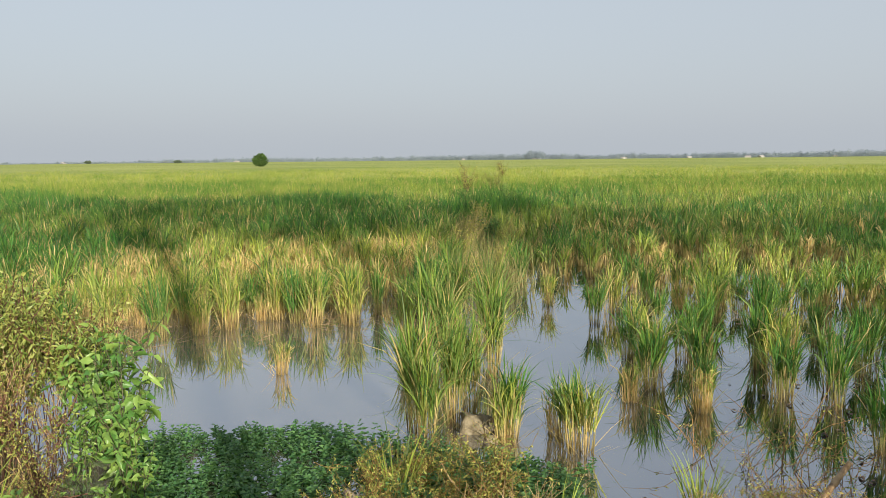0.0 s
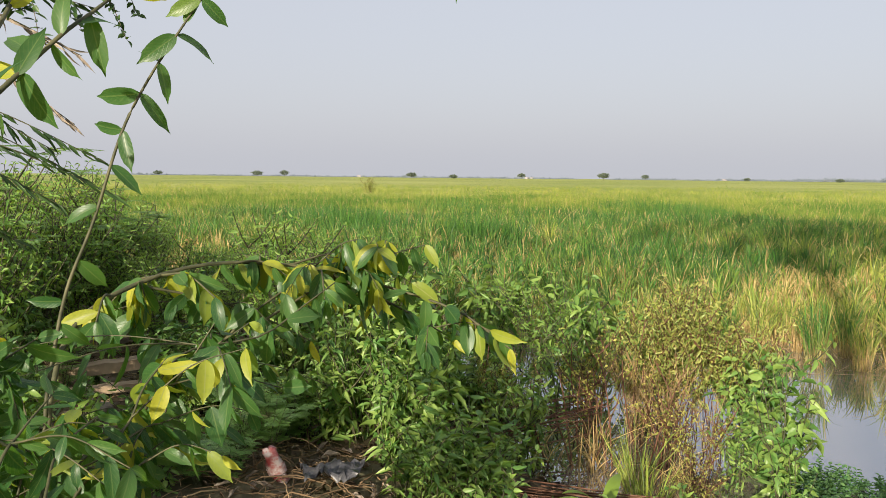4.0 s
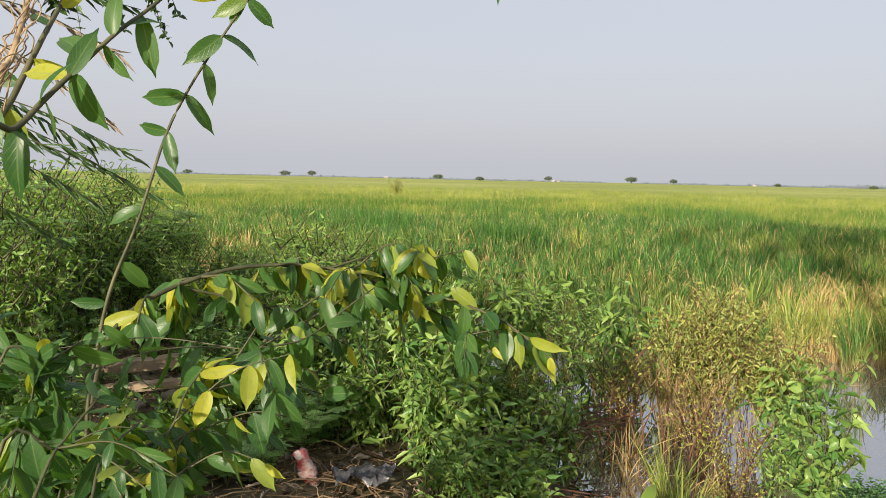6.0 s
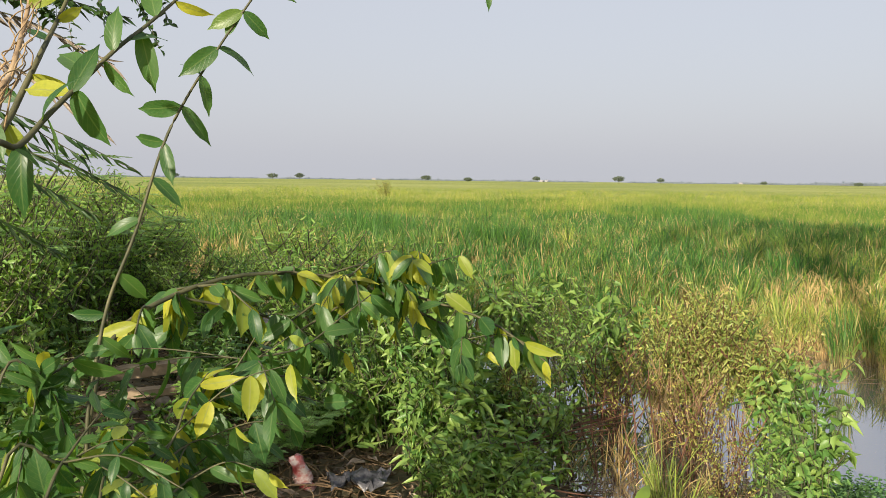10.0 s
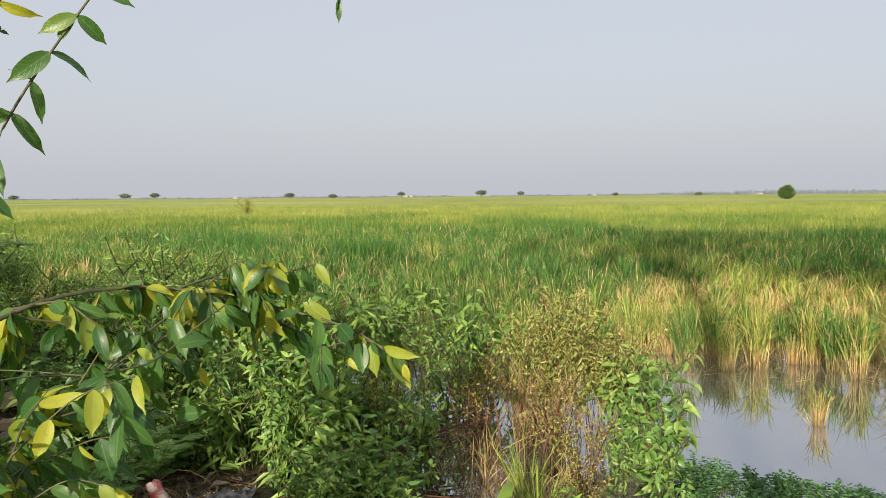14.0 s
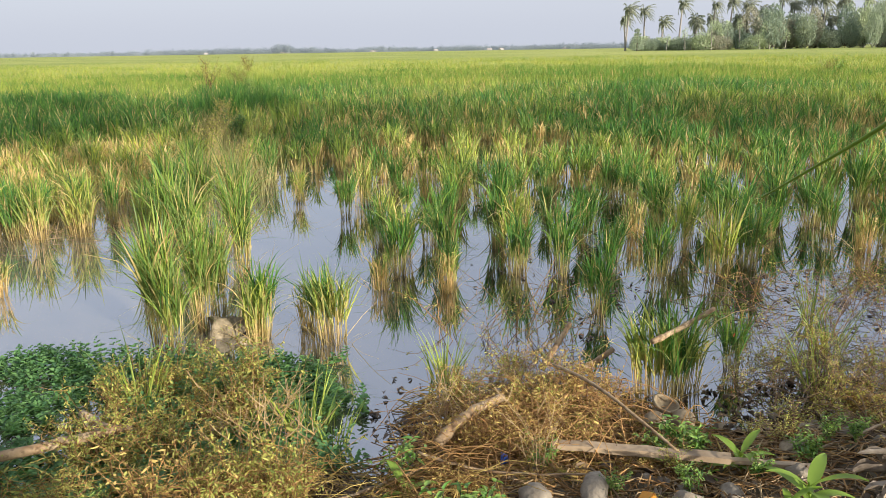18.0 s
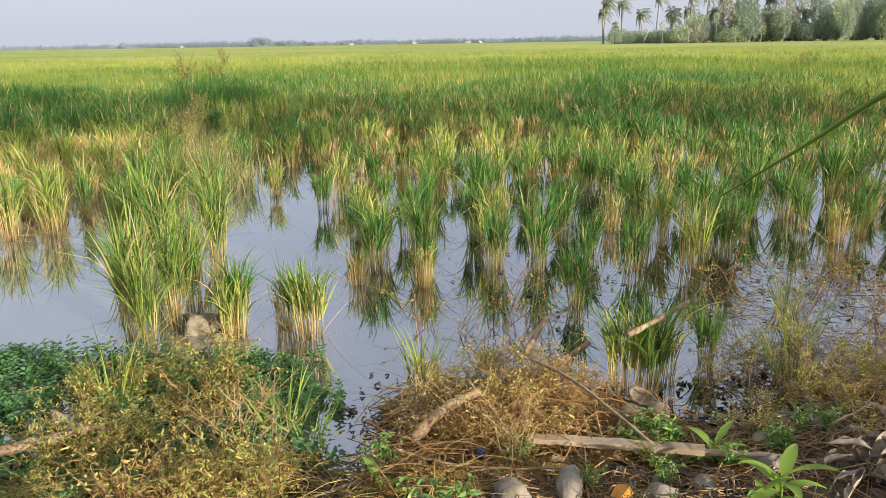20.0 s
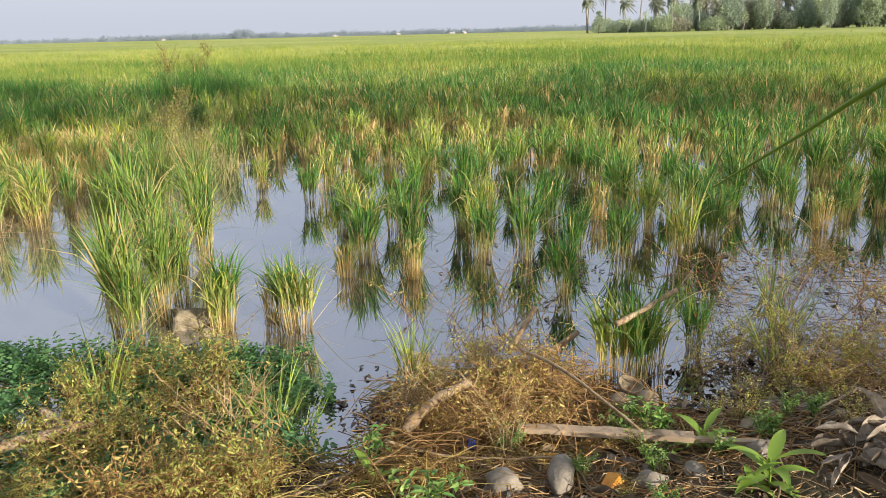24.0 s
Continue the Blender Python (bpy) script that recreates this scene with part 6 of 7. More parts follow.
def build_small_leaved_tree():
    """A young tree whose small-leaved boughs reach in beyond the large shrub."""
    r = np.random.default_rng(140)
    ob = thing("small_leaved_tree", (-3.6, -0.5, 0.2), 0, "young tree with small dark oval leaves in sprays", "tree")
    foot = np.array([-3.6, -0.5, 0.2])
    h = Heap()
    trunk = curve([(0, 0, -0.1), (0.1, 0.1, 1.0), (0.25, 0.3, 2.0), (0.4, 0.55, 2.9)], 16)
    tubes(h, trunk[None], 0.03, 0.012, 8)
    part("trunk", h.mesh("trunk", M["bark"]), ob)
    hs, hf = Heap(), Heap()
    for q, tip in enumerate(TREE_TIPS):
        tip = np.array(tip) - foot
        p = trunk[9 + q % 6]
        line = curve([p, (p + tip) / 2 + [0, 0, 0.10], tip], 14)
        twigs = [line]
        for _ in range(7):
            i = r.integers(6, 14)
            w = line[i] + 0.11 * r.normal(size=3) + [0, 0, -0.03]
            twigs.append(curve([line[i], (line[i] + w) / 2 + [0, 0, 0.015], w], 14))
        tubes(hs, np.array(twigs), np.where(np.arange(8) == 0, 0.005, 0.0022), 0.001, 5)
        for ln in twigs:
            t = np.repeat(np.arange(5 if ln is line else 2, 14), 2)
            n = len(t)
            side = np.cross(ln[-1] - ln[0], [0, 0, 1.0])
            side = side / np.linalg.norm(side)
            way = np.tile([1, -1], n // 2)[:, None] * side + 0.5 * r.normal(size=(n, 3)) + [0, 0, -0.25]
            leaves(hf, ln[t], way, 0.6 * r.normal(size=(n, 3)) + [0.3, -0.3, 1.0], 0.045 * (0.6 + 0.7 * r.random(n)), 0.022, 0.2, 0.15)
    part("branch", hs.mesh("branch", M["bark"]), ob)
    part("foliage", hf.mesh("foliage", M["bamboo_leaf"]), ob)


TREE_TIPS = [(-3.0, 0.86, 2.47), (-2.93, 1.0, 2.53), (-2.86, 1.13, 2.56), (-2.98, 0.94, 2.38), (-2.88, 1.1, 2.47), (-3.1, 0.75, 2.5), (-3.05, 0.7, 2.35)]
build_small_leaved_tree()


def build_dry_vine():
    """Thin dry tendrils wound round one of the bare stems."""
    r = np.random.default_rng(150)
    core = curve([(-1.49, 0.18, 1.6), (-1.51, 0.23, 1.85), (-1.55, 0.26, 1.91), (-1.59, 0.28, 1.96), (-1.63, 0.30, 2.01), (-1.66, 0.32, 2.08)], 60)
    lines = []
    for k in range(7):
        a, w = r.random() * 6.283, 1.0 + 2.6 * r.random()
        t = np.linspace(0, 1, 60)
        rad = 0.006 + 0.022 * vnoise(t * 14, t * 0 + k, 1.0, 61)
        lines.append(core + np.stack([np.cos(a + w * 3 * t) * rad, np.sin(a + w * 3 * t) * rad, 0.012 * np.sin(9 * t + k)], -1))
    h = Heap()
    tubes(h, np.array(lines), 0.0016, 0.001, 5)
    tagged(new("dry_vine", h.mesh("dry_vine", M["straw"])), "dry tan tendrils wound round a bare stem", "vine")


build_dry_vine()
# low weeds through the litter
for x, y in scatter(34, [(-0.6, 2.9), (1.2, 2.75), (2.2, 2.6), (3.4, 2.4), (3.4, 1.8), (-0.4, 2.0)]):
    herb("lance" if rng.random() < 0.5 else "twiggy", x, y, 0.09 + 0.1 * rng.random(), 1.4)
for poly, count in (([(0.9, 3.6), (1.9, 3.6), (1.9, 2.6), (0.9, 2.5)], 4), ([(-0.7, 3.4), (0.4, 3.3), (0.5, 2.4), (-0.6, 2.4)], 2), ([(2.7, 3.2), (3.8, 3.6), (3.6, 2.4), (2.8, 2.4)], 4)):
    for x, y in scatter(count, poly):
        herb("dry", x, y, 0.26 + 0.16 * rng.random(), 1.1)


def build_crumbs():
    """Crumbs of mud, bark and rotten leaf all over the bank."""
    h = Heap()
    p = np.concatenate([scatter(2600, [(-0.9, 3.3), (0.6, 3.0), (1.9, 3.3), (2.8, 3.3), (4.2, 2.6), (4.2, 1.4), (-0.8, 1.6)]), scatter(2600, [(-7, 3.6), (-3.6, 3.6), (-2.2, 3.1), (-1.0, 2.8), (-1.0, 1.2), (-2.0, 0.4), (-7, 0.4)])])
    n = len(p)
    a = rng.random(n) * 6.283
    base = np.stack([p[:, 0], p[:, 1], np.maximum(ground_z(p[:, 0], p[:, 1]), 0.0) + 0.004 + 0.012 * rng.random(n)], -1)
    leaves(h, base, np.stack([np.cos(a), np.sin(a), 0.5 * rng.normal(size=n)], -1), np.tile([0, 0, 1.0], (n, 1)) + 0.5 * rng.normal(size=(n, 3)), 0.02 + 0.06 * rng.random(n) ** 2, 0.012 + 0.03 * rng.random(n) ** 2, 0.6, 0.25)
    tagged(new("leaf_litter", h.mesh("leaf_litter", M["litter_leaf"])), "dark crumbs of rotten leaves and mud on the bank", "litter", kind="stuff")


build_crumbs()


# loose things on the bank
def lump(name, at, size, material, label, category, seed, turn=0.0, rough=0.25, group=""):
    """An uneven rounded body that rests on the ground."""
    bm = bmesh.new()
    bmesh.ops.create_icosphere(bm, subdivisions=3, radius=0.5)
    r = random.Random(seed)
    o = Vector((r.random() * 9, r.random() * 9, r.random() * 9))
    for v in bm.verts:
        k = 1 + rough * noise.noise(v.co * 3 + o) + 0.4 * rough * noise.noise(v.co * 8 + o)
        v.co = Vector((v.co.x * size[0] * k, v.co.y * size[1] * k, v.co.z * size[2] * k))
    for f in bm.faces:
        f.smooth = True
    me = bpy.data.meshes.new(name)
    bm.to_mesh(me)
    bm.free()
    me.materials.append(material)
    ob = new(name, me)
    ob.matrix_world = pose(*at, 0, 0, turn)
    return tagged(ob, label, category, group)


def stick(name, a, b, r0, r1, material, label, category="stick", bend=0.02, sides=8, nodes=0, group=""):
    """A stem or cane from a to b, with swellings at its joints."""
    a, b = np.array(a, float), np.array(b, float)
    seed = int(1000 * abs(a[0]) + 77 * abs(b[1]))
    r = np.random.default_rng(seed)
    ln = a + np.linspace(0, 1, 14)[:, None] * (b - a)
    ln += bend * np.sin(np.linspace(0, math.pi, 14))[:, None] * r.normal(size=3) + 0.06 * bend * r.normal(size=(14, 3))
    h = Heap()
    tubes(h, (ln - a)[None], r0, r1, sides)
    ring = [np.arange(sides)[::-1], np.arange(sides) + 13 * sides]
    v = h.v[0].reshape(14, sides, 3)
    if nodes:
        for k in range(2, 14, max(2, 12 // nodes)):
            c = v[k].mean(0)
            v[k] = c + (v[k] - c) * 1.25
    for k in (0, 13):
        c = len(np.concatenate(h.v))
        h.add(v[k].mean(0)[None])
        base = k * sides
        h.t.append(np.array([[c, base + (j + 1) % sides, base + j] if k == 0 else [c, base + j, base + (j + 1) % sides] for j in range(sides)], np.int32))
    ob = new(name, h.mesh(name, material))
    ob.location = a
    return tagged(ob, label, category, group)


def slab(name, a, b, width, thick, material, label, seed, category="plank"):
    """A split, weathered board lying from a to b."""
    r = np.random.default_rng(seed)
    a, b = np.array(a, float), np.array(b, float)
    n = 12
    t = np.linspace(0, 1, n)
    way = (b - a) / np.linalg.norm(b - a)
    side = np.cross(way, [0, 0, 1.0])
    side /= np.linalg.norm(side)
    w = width / 2 * (1 + 0.035 * r.normal(size=(n, 2)))
    z = thick * (1 + 0.06 * r.normal(size=n))
    mid = (b - a) * t[:, None] + np.array([0, 0, 0.002]) * r.normal(size=(n, 1))
    ring = np.stack([mid - side * w[:, :1], mid - side * w[:, :1] * 0.9 + np.outer(z, [0, 0, 1]), mid + side * w[:, 1:] * 0.9 + np.outer(z, [0, 0, 1]), mid + side * w[:, 1:]], 1)
    h = Heap()
    q = [[4 * k + j, 4 * k + (j + 1) % 4, 4 * k + 4 + (j + 1) % 4, 4 * k + 4 + j] for k in range(n - 1) for j in range(4)]
    h.add(ring.reshape(-1, 3), q + [[3, 2, 1, 0], [4 * n - 4, 4 * n - 3, 4 * n - 2, 4 * n - 1]])
    ob = new(name, h.mesh(name, material, False))
    ob.location = a
    return tagged(ob, label, category)


def gz(x, y, lift=0.0):
    return (x, y, max(0.0, float(ground_z(x, y))) + lift)


def shell_half(at, radius, tilt, label):
    """A hollow half shell with a thick broken rim."""
    bm = bmesh.new()
    rings = []
    r = random.Random(int(at[0] * 1000))
    for rad, sign in ((radius, 1), (radius * 0.86, 0.86)):
        for k in range(7):
            f = k / 6 * math.pi / 2
            ring = []
            for j in range(18):
                a = j * math.pi / 9
                wob = 1 + 0.05 * math.sin(3 * a + at[1] * 9) + 0.02 * r.random()
                ring.append(bm.verts.new((math.cos(a) * math.cos(f) * rad * wob, math.sin(a) * math.cos(f) * rad * wob, -math.sin(f) * rad * 0.95)))
            rings.append(ring)
    outer, inner = rings[:7], rings[7:]
    for j in range(18):
        i = (j + 1) % 18
        for k in range(6):
            bm.faces.new((outer[k][j], outer[k + 1][j], outer[k + 1][i], outer[k][i]))
            bm.faces.new((inner[k][i], inner[k + 1][i], inner[k + 1][j], inner[k][j]))
        bm.faces.new((outer[0][i], inner[0][i], inner[0][j], outer[0][j]))
    for f in bm.faces:
        f.smooth = True
    me = bpy.data.meshes.new("coconut_shell")
    bm.to_mesh(me)
    bm.free()
    me.materials.append(M["pale_stone"])
    ob = new("coconut_shell", me)
    ob.matrix_world = pose(*at, tilt[0], tilt[1], 0)
    return tagged(ob, label, "shell", "shells on the mud")


def sprout(x, y, tall, count, seed, lift=0.0):
    r = np.random.default_rng(seed)
    ob = thing("sprout", gz(x, y, lift), 0, "young light green plant with long pointed leaves", "plant", "sprouts on the bank")
    h = Heap()
    tubes(h, curve([(0, 0, -0.03), (0.005, 0, tall * 0.25), (0.0, 0.01, tall * 0.55)], 6)[None], 0.005, 0.003, 6)
    part("stem", h.mesh("stem", M["grass_leaf"]), ob)
    for k in range(count):
        a = k * 2.4 + 0.3 * r.random()
        t = (k + 1) / count
        up = 0.15 + 1.3 * t
        ln = tall * (0.75 + 0.3 * r.random()) * (0.8 if k == 0 else 1)
        h = Heap()
        s = np.linspace(0, 1, 8)
        w = 0.11 * ln * np.sin(np.pi * s**0.75) ** 0.9 + 0.002
        line = np.stack([np.cos(a) * ln * s * 0.9, np.sin(a) * ln * s * 0.9, tall * 0.5 * t + ln * (up * 0.7 * s - 0.55 * s**2)], -1)
        side = np.array([-math.sin(a), math.cos(a), 0])
        v = np.stack([line - side * w[:, None] + [0, 0, 0.004], line, line + side * w[:, None] + [0, 0, 0.004]], 1)
        q = [[3 * i + j, 3 * i + j + 1, 3 * i + j + 4, 3 * i + j + 3] for i in range(7) for j in range(2)]
        h.add(v.reshape(-1, 3), q)
        part("leaf", h.mesh("leaf", M["grass_leaf"]), ob)
    return ob


def curled_leaf(x, y, size, turn, seed, lift=0.0):
    r = np.random.default_rng(seed)
    s, u = np.meshgrid(np.linspace(0, 1, 10), np.linspace(-1, 1, 7), indexing="ij")
    w = (0.16 + 0.14 * r.random()) * np.sin(np.pi * np.clip(s, 0.02, 0.98) ** (0.7 + 0.3 * r.random())) ** 0.85
    roll = 0.9 + 1.5 * r.random()
    bend = 0.25 * r.normal() * np.sin(3.0 * s + r.random() * 6)
    v = np.stack([w * np.sin(roll * u) / roll, s, w * (1 - np.cos(roll * u)) / roll * 1.2 + 0.35 * bend * s + 0.035 * np.sin(11 * s + 4 * u + seed) * np.abs(u)], -1) * size
    v += 0.006 * size * r.normal(size=v.shape)
    v[..., 2] -= v[..., 2].min()
    i, j = np.meshgrid(np.arange(9), np.arange(6), indexing="ij")
    a = (i * 7 + j).ravel()
    ob = new("fallen_leaf", mesh("fallen_leaf", v.reshape(-1, 3), np.stack([a, a + 1, a + 8, a + 7], -1), M["dry_leaf"]))
    ob.matrix_world = pose(*gz(x, y, lift), 12 * r.normal(), 16 * r.normal(), turn)
    tagged(ob, "curled dry brown leaf lying on the bank", "leaf", "fallen leaves")


def build_right_bank():
    slab("plank", (1.31, 2.69, 0.15), (1.87, 2.33, 0.19), 0.055, 0.02, M["weathered_wood"], "weathered grey split board on the mud", 1)
    slab("plank", (1.80, 2.40, 0.17), (2.08, 2.15, 0.22), 0.03, 0.016, M["weathered_wood"], "short weathered wooden strip beside the board", 2)
    bam = "pale dry bamboo cane lying among the weeds"
    stick("bamboo_cane", (1.63, 3.60, 0.06), (1.83, 3.70, 0.26), 0.017, 0.013, M["dry_bamboo"], bam, "cane", 0.005, 8, 2, "dry canes")
    stick("bamboo_cane", (1.60, 3.36, 0.10), (1.99, 3.52, 0.16), 0.017, 0.014, M["dry_bamboo"], bam, "cane", 0.01, 8, 2, "dry canes")
    stick("bamboo_cane", (0.88, 2.84, 0.14), (1.23, 3.06, 0.20), 0.024, 0.018, M["dry_bamboo"], bam, "cane", 0.01, 8, 2, "dry canes")
    stick("bamboo_cane", (1.97, 3.10, 0.36), (2.35, 3.20, 0.45), 0.014, 0.011, M["dry_bamboo"], "broken dry cane caught in a rice clump", "cane", 0.01, 8, 2, "dry canes")
    stick("bamboo_cane", (-0.95, 3.12, 0.17), (-0.37, 3.32, 0.15), 0.024, 0.02, M["dry_bamboo"], bam, "cane", 0.01, 8, 2, "dry canes")
    stick("bamboo_cane", (-0.55, 3.48, 0.17), (-0.33, 3.34, 0.14), 0.018, 0.013, M["weathered_wood"], bam, "cane", 0.02, 8, 2, "dry canes")
    stick("thin_stick", (1.54, 3.32, 0.22), (1.72, 2.42, 0.19), 0.009, 0.006, M["dry_bamboo"], "long thin dry stick on the bank", "stick", 0.03, 6, 0, "sticks")
    stick("thin_stick", (0.76, 2.66, 0.22), (1.33, 2.35, 0.21), 0.006, 0.004, M["dry_bamboo"], "long thin dry stick on the bank", "stick", 0.03, 6, 0, "sticks")
    stick("thin_stick", (0.15, 2.42, 0.17), (0.78, 2.62, 0.18), 0.008, 0.005, M["dry_bamboo"], "long thin dry stick on the bank", "stick", 0.04, 6, 0, "sticks")
    stick("thin_stick", (1.96, 2.3, 0.18), (2.75, 2.45, 0.2), 0.007, 0.005, M["weathered_wood"], "grey dry stick on the bank", "stick", 0.03, 6, 0, "sticks")
    for k in range(16):
        x, y = scatter(1, [(-0.6, 3.0), (1.8, 2.9), (3.2, 2.6), (3.2, 1.7), (-0.6, 1.9)])[0]
        a, ln = rng.random() * 6.283, 0.15 + 0.3 * rng.random()
        stick("thin_stick", gz(x, y, 0.02), gz(x + ln * math.cos(a), y + ln * math.sin(a), 0.03), 0.005, 0.003, M["weathered_wood" if k % 2 else "brown_stem"], "short dry stick in the litter", "stick", 0.02, 5, 0, "sticks")
    shell_half(gz(2.03, 3.05, 0.07), 0.062, (18, 8), "pale mud-caked coconut half shell, open side up")
    lump("stone", gz(1.89, 2.90, 0.06), (0.115, 0.11, 0.105), M["pale_stone"], "pale rounded stone in the mud", "stone", 3, 0, 0.12, "stones")
    lump("stone", gz(2.01, 2.87, 0.06), (0.105, 0.11, 0.12), M["pale_stone"], "pale rounded stone in the mud", "stone", 4, 0, 0.15, "stones")
    for k, (x, y, w) in enumerate(((1.91, 2.63, 0.09), (2.17, 2.36, 0.10), (3.01, 2.94, 0.12), (1.86, 2.5, 0.08), (2.45, 2.62, 0.07), (2.75, 2.75, 0.08), (2.2, 2.85, 0.06))):
        lump("stone", gz(x, y, w * 0.2), (w * 1.25, w, w * 0.75), M["pale_stone"], "pale rounded stone in the mud", "stone", 300 + k, rng.random() * 360, 0.2, "stones")
    for k in range(26):
        x, y = scatter(1, [(1.2, 2.5), (1.9, 3.0), (2.9, 2.9), (3.3, 2.2), (2.6, 1.9), (1.2, 2.1)])[0]
        s = 0.03 + 0.05 * rng.random()
        lump("stone", gz(x, y, s * 0.15), (s * 1.3, s, s * 0.8), M["grey_clay"], "small grey clod on the bank", "stone", 20 + k, rng.random() * 360, 0.3, "stones")
    lump("old_shoe", gz(1.29, 2.26, 0.035), (0.095, 0.24, 0.085), M["grey_clay"], "grey mud-caked old shoe on the litter", "shoe", 5, -28, 0.15)
    lump("stone", gz(1.07, 2.25, 0.02), (0.13, 0.12, 0.09), M["grey_clay"], "brown clod of dried mud", "stone", 6, 0, 0.35, "stones")
    lump("stone", gz(1.56, 2.12, 0.02), (0.12, 0.11, 0.09), M["grey_clay"], "brown clod of dried mud", "stone", 7, 0, 0.35, "stones")
    lump("sack", (0.03, 4.80, 0.03), (0.24, 0.20, 0.17), M["sack_cloth"], "pale crumpled sack half sunk in the water", "sack", 8, 0, 0.55)
    lump("stone", (0.13, 4.60, 0.01), (0.09, 0.06, 0.06), M["pale_stone"], "small pale stone in shallow water", "stone", 9, 0, 0.3, "stones")
    # a folded orange husk, pale inside
    v = np.array([[-0.07, 0, 0], [0, -0.015, 0.10], [0.08, 0, 0], [-0.05, 0.06, 0.0], [0.0, 0.05, 0.075], [0.06, 0.06, 0.0]], float)
    ob = new("husk", mesh("husk", v, [np.array([[0, 1, 4, 3], [1, 2, 5, 4]]), np.array([[0, 2, 1], [3, 4, 5]])], M["orange_husk"], None, False))
    ob.matrix_world = pose(*gz(1.43, 2.13, 0.0), 0, 0, 20) @ Matrix.Scale(0.75, 4)
    tagged(ob, "orange-yellow dried husk standing on the litter", "husk")
    for k in range(34):
        x, y = scatter(1, [(2.08, 1.9), (2.3, 2.0), (2.7, 2.05), (2.7, 1.6), (2.1, 1.6)])[0]
        curled_leaf(x, y, 0.10 + 0.11 * rng.random(), rng.random() * 360, 500 + k, 0.03 * rng.random())
    for k in range(14):
        x, y = scatter(1, [(-0.5, 3.0), (1.3, 2.8), (1.9, 2.4), (1.6, 2.0), (-0.3, 2.1)])[0]
        curled_leaf(x, y, 0.07 + 0.08 * rng.random(), rng.random() * 360, 540 + k, 0.02 * rng.random())
    sprout(1.92, 2.34, 0.15, 9, 1)
    sprout(1.89, 1.95, 0.20, 11, 2)
    sprout(0.68, 2.50, 0.15, 7, 3)
    sprout(1.82, 1.95, 0.12, 6, 4)
    sprout(-2.0, 2.68, 0.26, 8, 5)
    sprout(1.72, 2.38, 0.05, 6, 6)
    sprout(1.80, 2.35, 0.045, 6, 7)
    lump("rag", (0.0, 3.42, max(0.0, float(ground_z(0.0, 3.42))) + 0.05), (0.11, 0.07, 0.05), M["pale_stone"], "scrap of pale cloth caught in the weeds", "rag", 12, 20, 0.5)
    # a drift of dry leaves by the track, and scattered ones
    for k in range(34):
        x, y = scatter(1, [(2.05, 1.75), (2.1, 2.05), (2.5, 2.1), (2.6, 1.7)])[0]
        curled_leaf(x, y, 0.10 + 0.11 * rng.random(), rng.random() * 360, 700 + k, 0.06 * rng.random())
    for k in range(26):
        x, y = scatter(1, [(0.9, 2.2), (1.2, 2.5), (2.3, 2.35), (2.1, 1.9)])[0]
        curled_leaf(x, y, 0.05 + 0.07 * rng.random(), rng.random() * 360, 740 + k, 0.015 * rng.random())
    # scraps of plastic
    for x, y, z, c, words in ((2.42, 4.5, 0.17, "red_plastic", "orange-red plastic scrap caught in the rice"), (2.70, 3.5, 0.14, "red_plastic", "red plastic scrap caught in a rice clump"), (1.12, 2.70, 0.09, "blue_plastic", "small blue plastic scrap in the weeds")):
        s = 0.018
        v = np.array([[-s, 0, 0], [s, 0.01, 0], [s * 0.7, 0, 2 * s], [-s * 0.5, 0.02, 2.3 * s], [-s, 0.006, 0], [s, 0.016, 0], [s * 0.7, 0.006, 2 * s], [-s * 0.5, 0.026, 2.3 * s]], float)
        ob = new("plastic_scrap", mesh("plastic_scrap", v, np.array([[0, 1, 2, 3], [7, 6, 5, 4], [0, 4, 5, 1], [1, 5, 6, 2], [2, 6, 7, 3], [3, 7, 4, 0]]), M[c], None, False))
        ob.location = (x, y, z)
        tagged(ob, words, "litter", "plastic scraps")
    # tufts of young grass through the carpet
    for x, y, n, tall in ((0.40, 3.3, 60, 0.34), (0.2, 3.35, 30, 0.25), (-0.35, 3.75, 40, 0.5), (0.5, 3.2, 22, 0.28), (1.15, 3.75, 50, 0.32), (2.9, 3.1, 40, 0.35), (3.3, 3.5, 40, 0.35), (-1.9, 3.1, 50, 0.3), (-2.2, 3.3, 50, 0.4), (-2.45, 3.55, 50, 0.45), (3.6, 4.0, 30, 0.4)):
        r = np.random.default_rng(int(abs(x) * 1000 + n))
        h = Heap()
        a, d = r.random(n) * 6.283, 0.07 * np.sqrt(r.random(n))
        blades(h, np.stack([np.cos(a) * d, np.sin(a) * d, np.full(n, -0.02)], -1), tall * (0.5 + 0.6 * r.random(n)), a, 0.1 + 0.3 * r.random(n), 0.4 * r.random(n), 0.006 + 0.004 * r.random(n), 4, (0.2, 0.0), 0.5)
        ob = new("grass_tuft", h.mesh("grass_tuft", M["rice"]))
        ob.location = gz(x, y)
        tagged(ob, "tuft of fresh green grass on the bank", "grass", "grass tufts")
    # a long grass stem that leans in close to the camera
    h = Heap()
    tubes(h, curve([(0.55, 0.20, 0.22), (0.60, 0.30, 1.2), (0.64, 0.42, 1.67), (0.67, 0.52, 1.645), (0.69, 0.62, 1.595), (0.70, 0.74, 1.53)], 24)[None], 0.0048, 0.001, 8)
    tagged(new("reed", h.mesh("reed", M["grass_leaf"])), "long bent green grass stem close to the viewer", "grass")


build_right_bank()


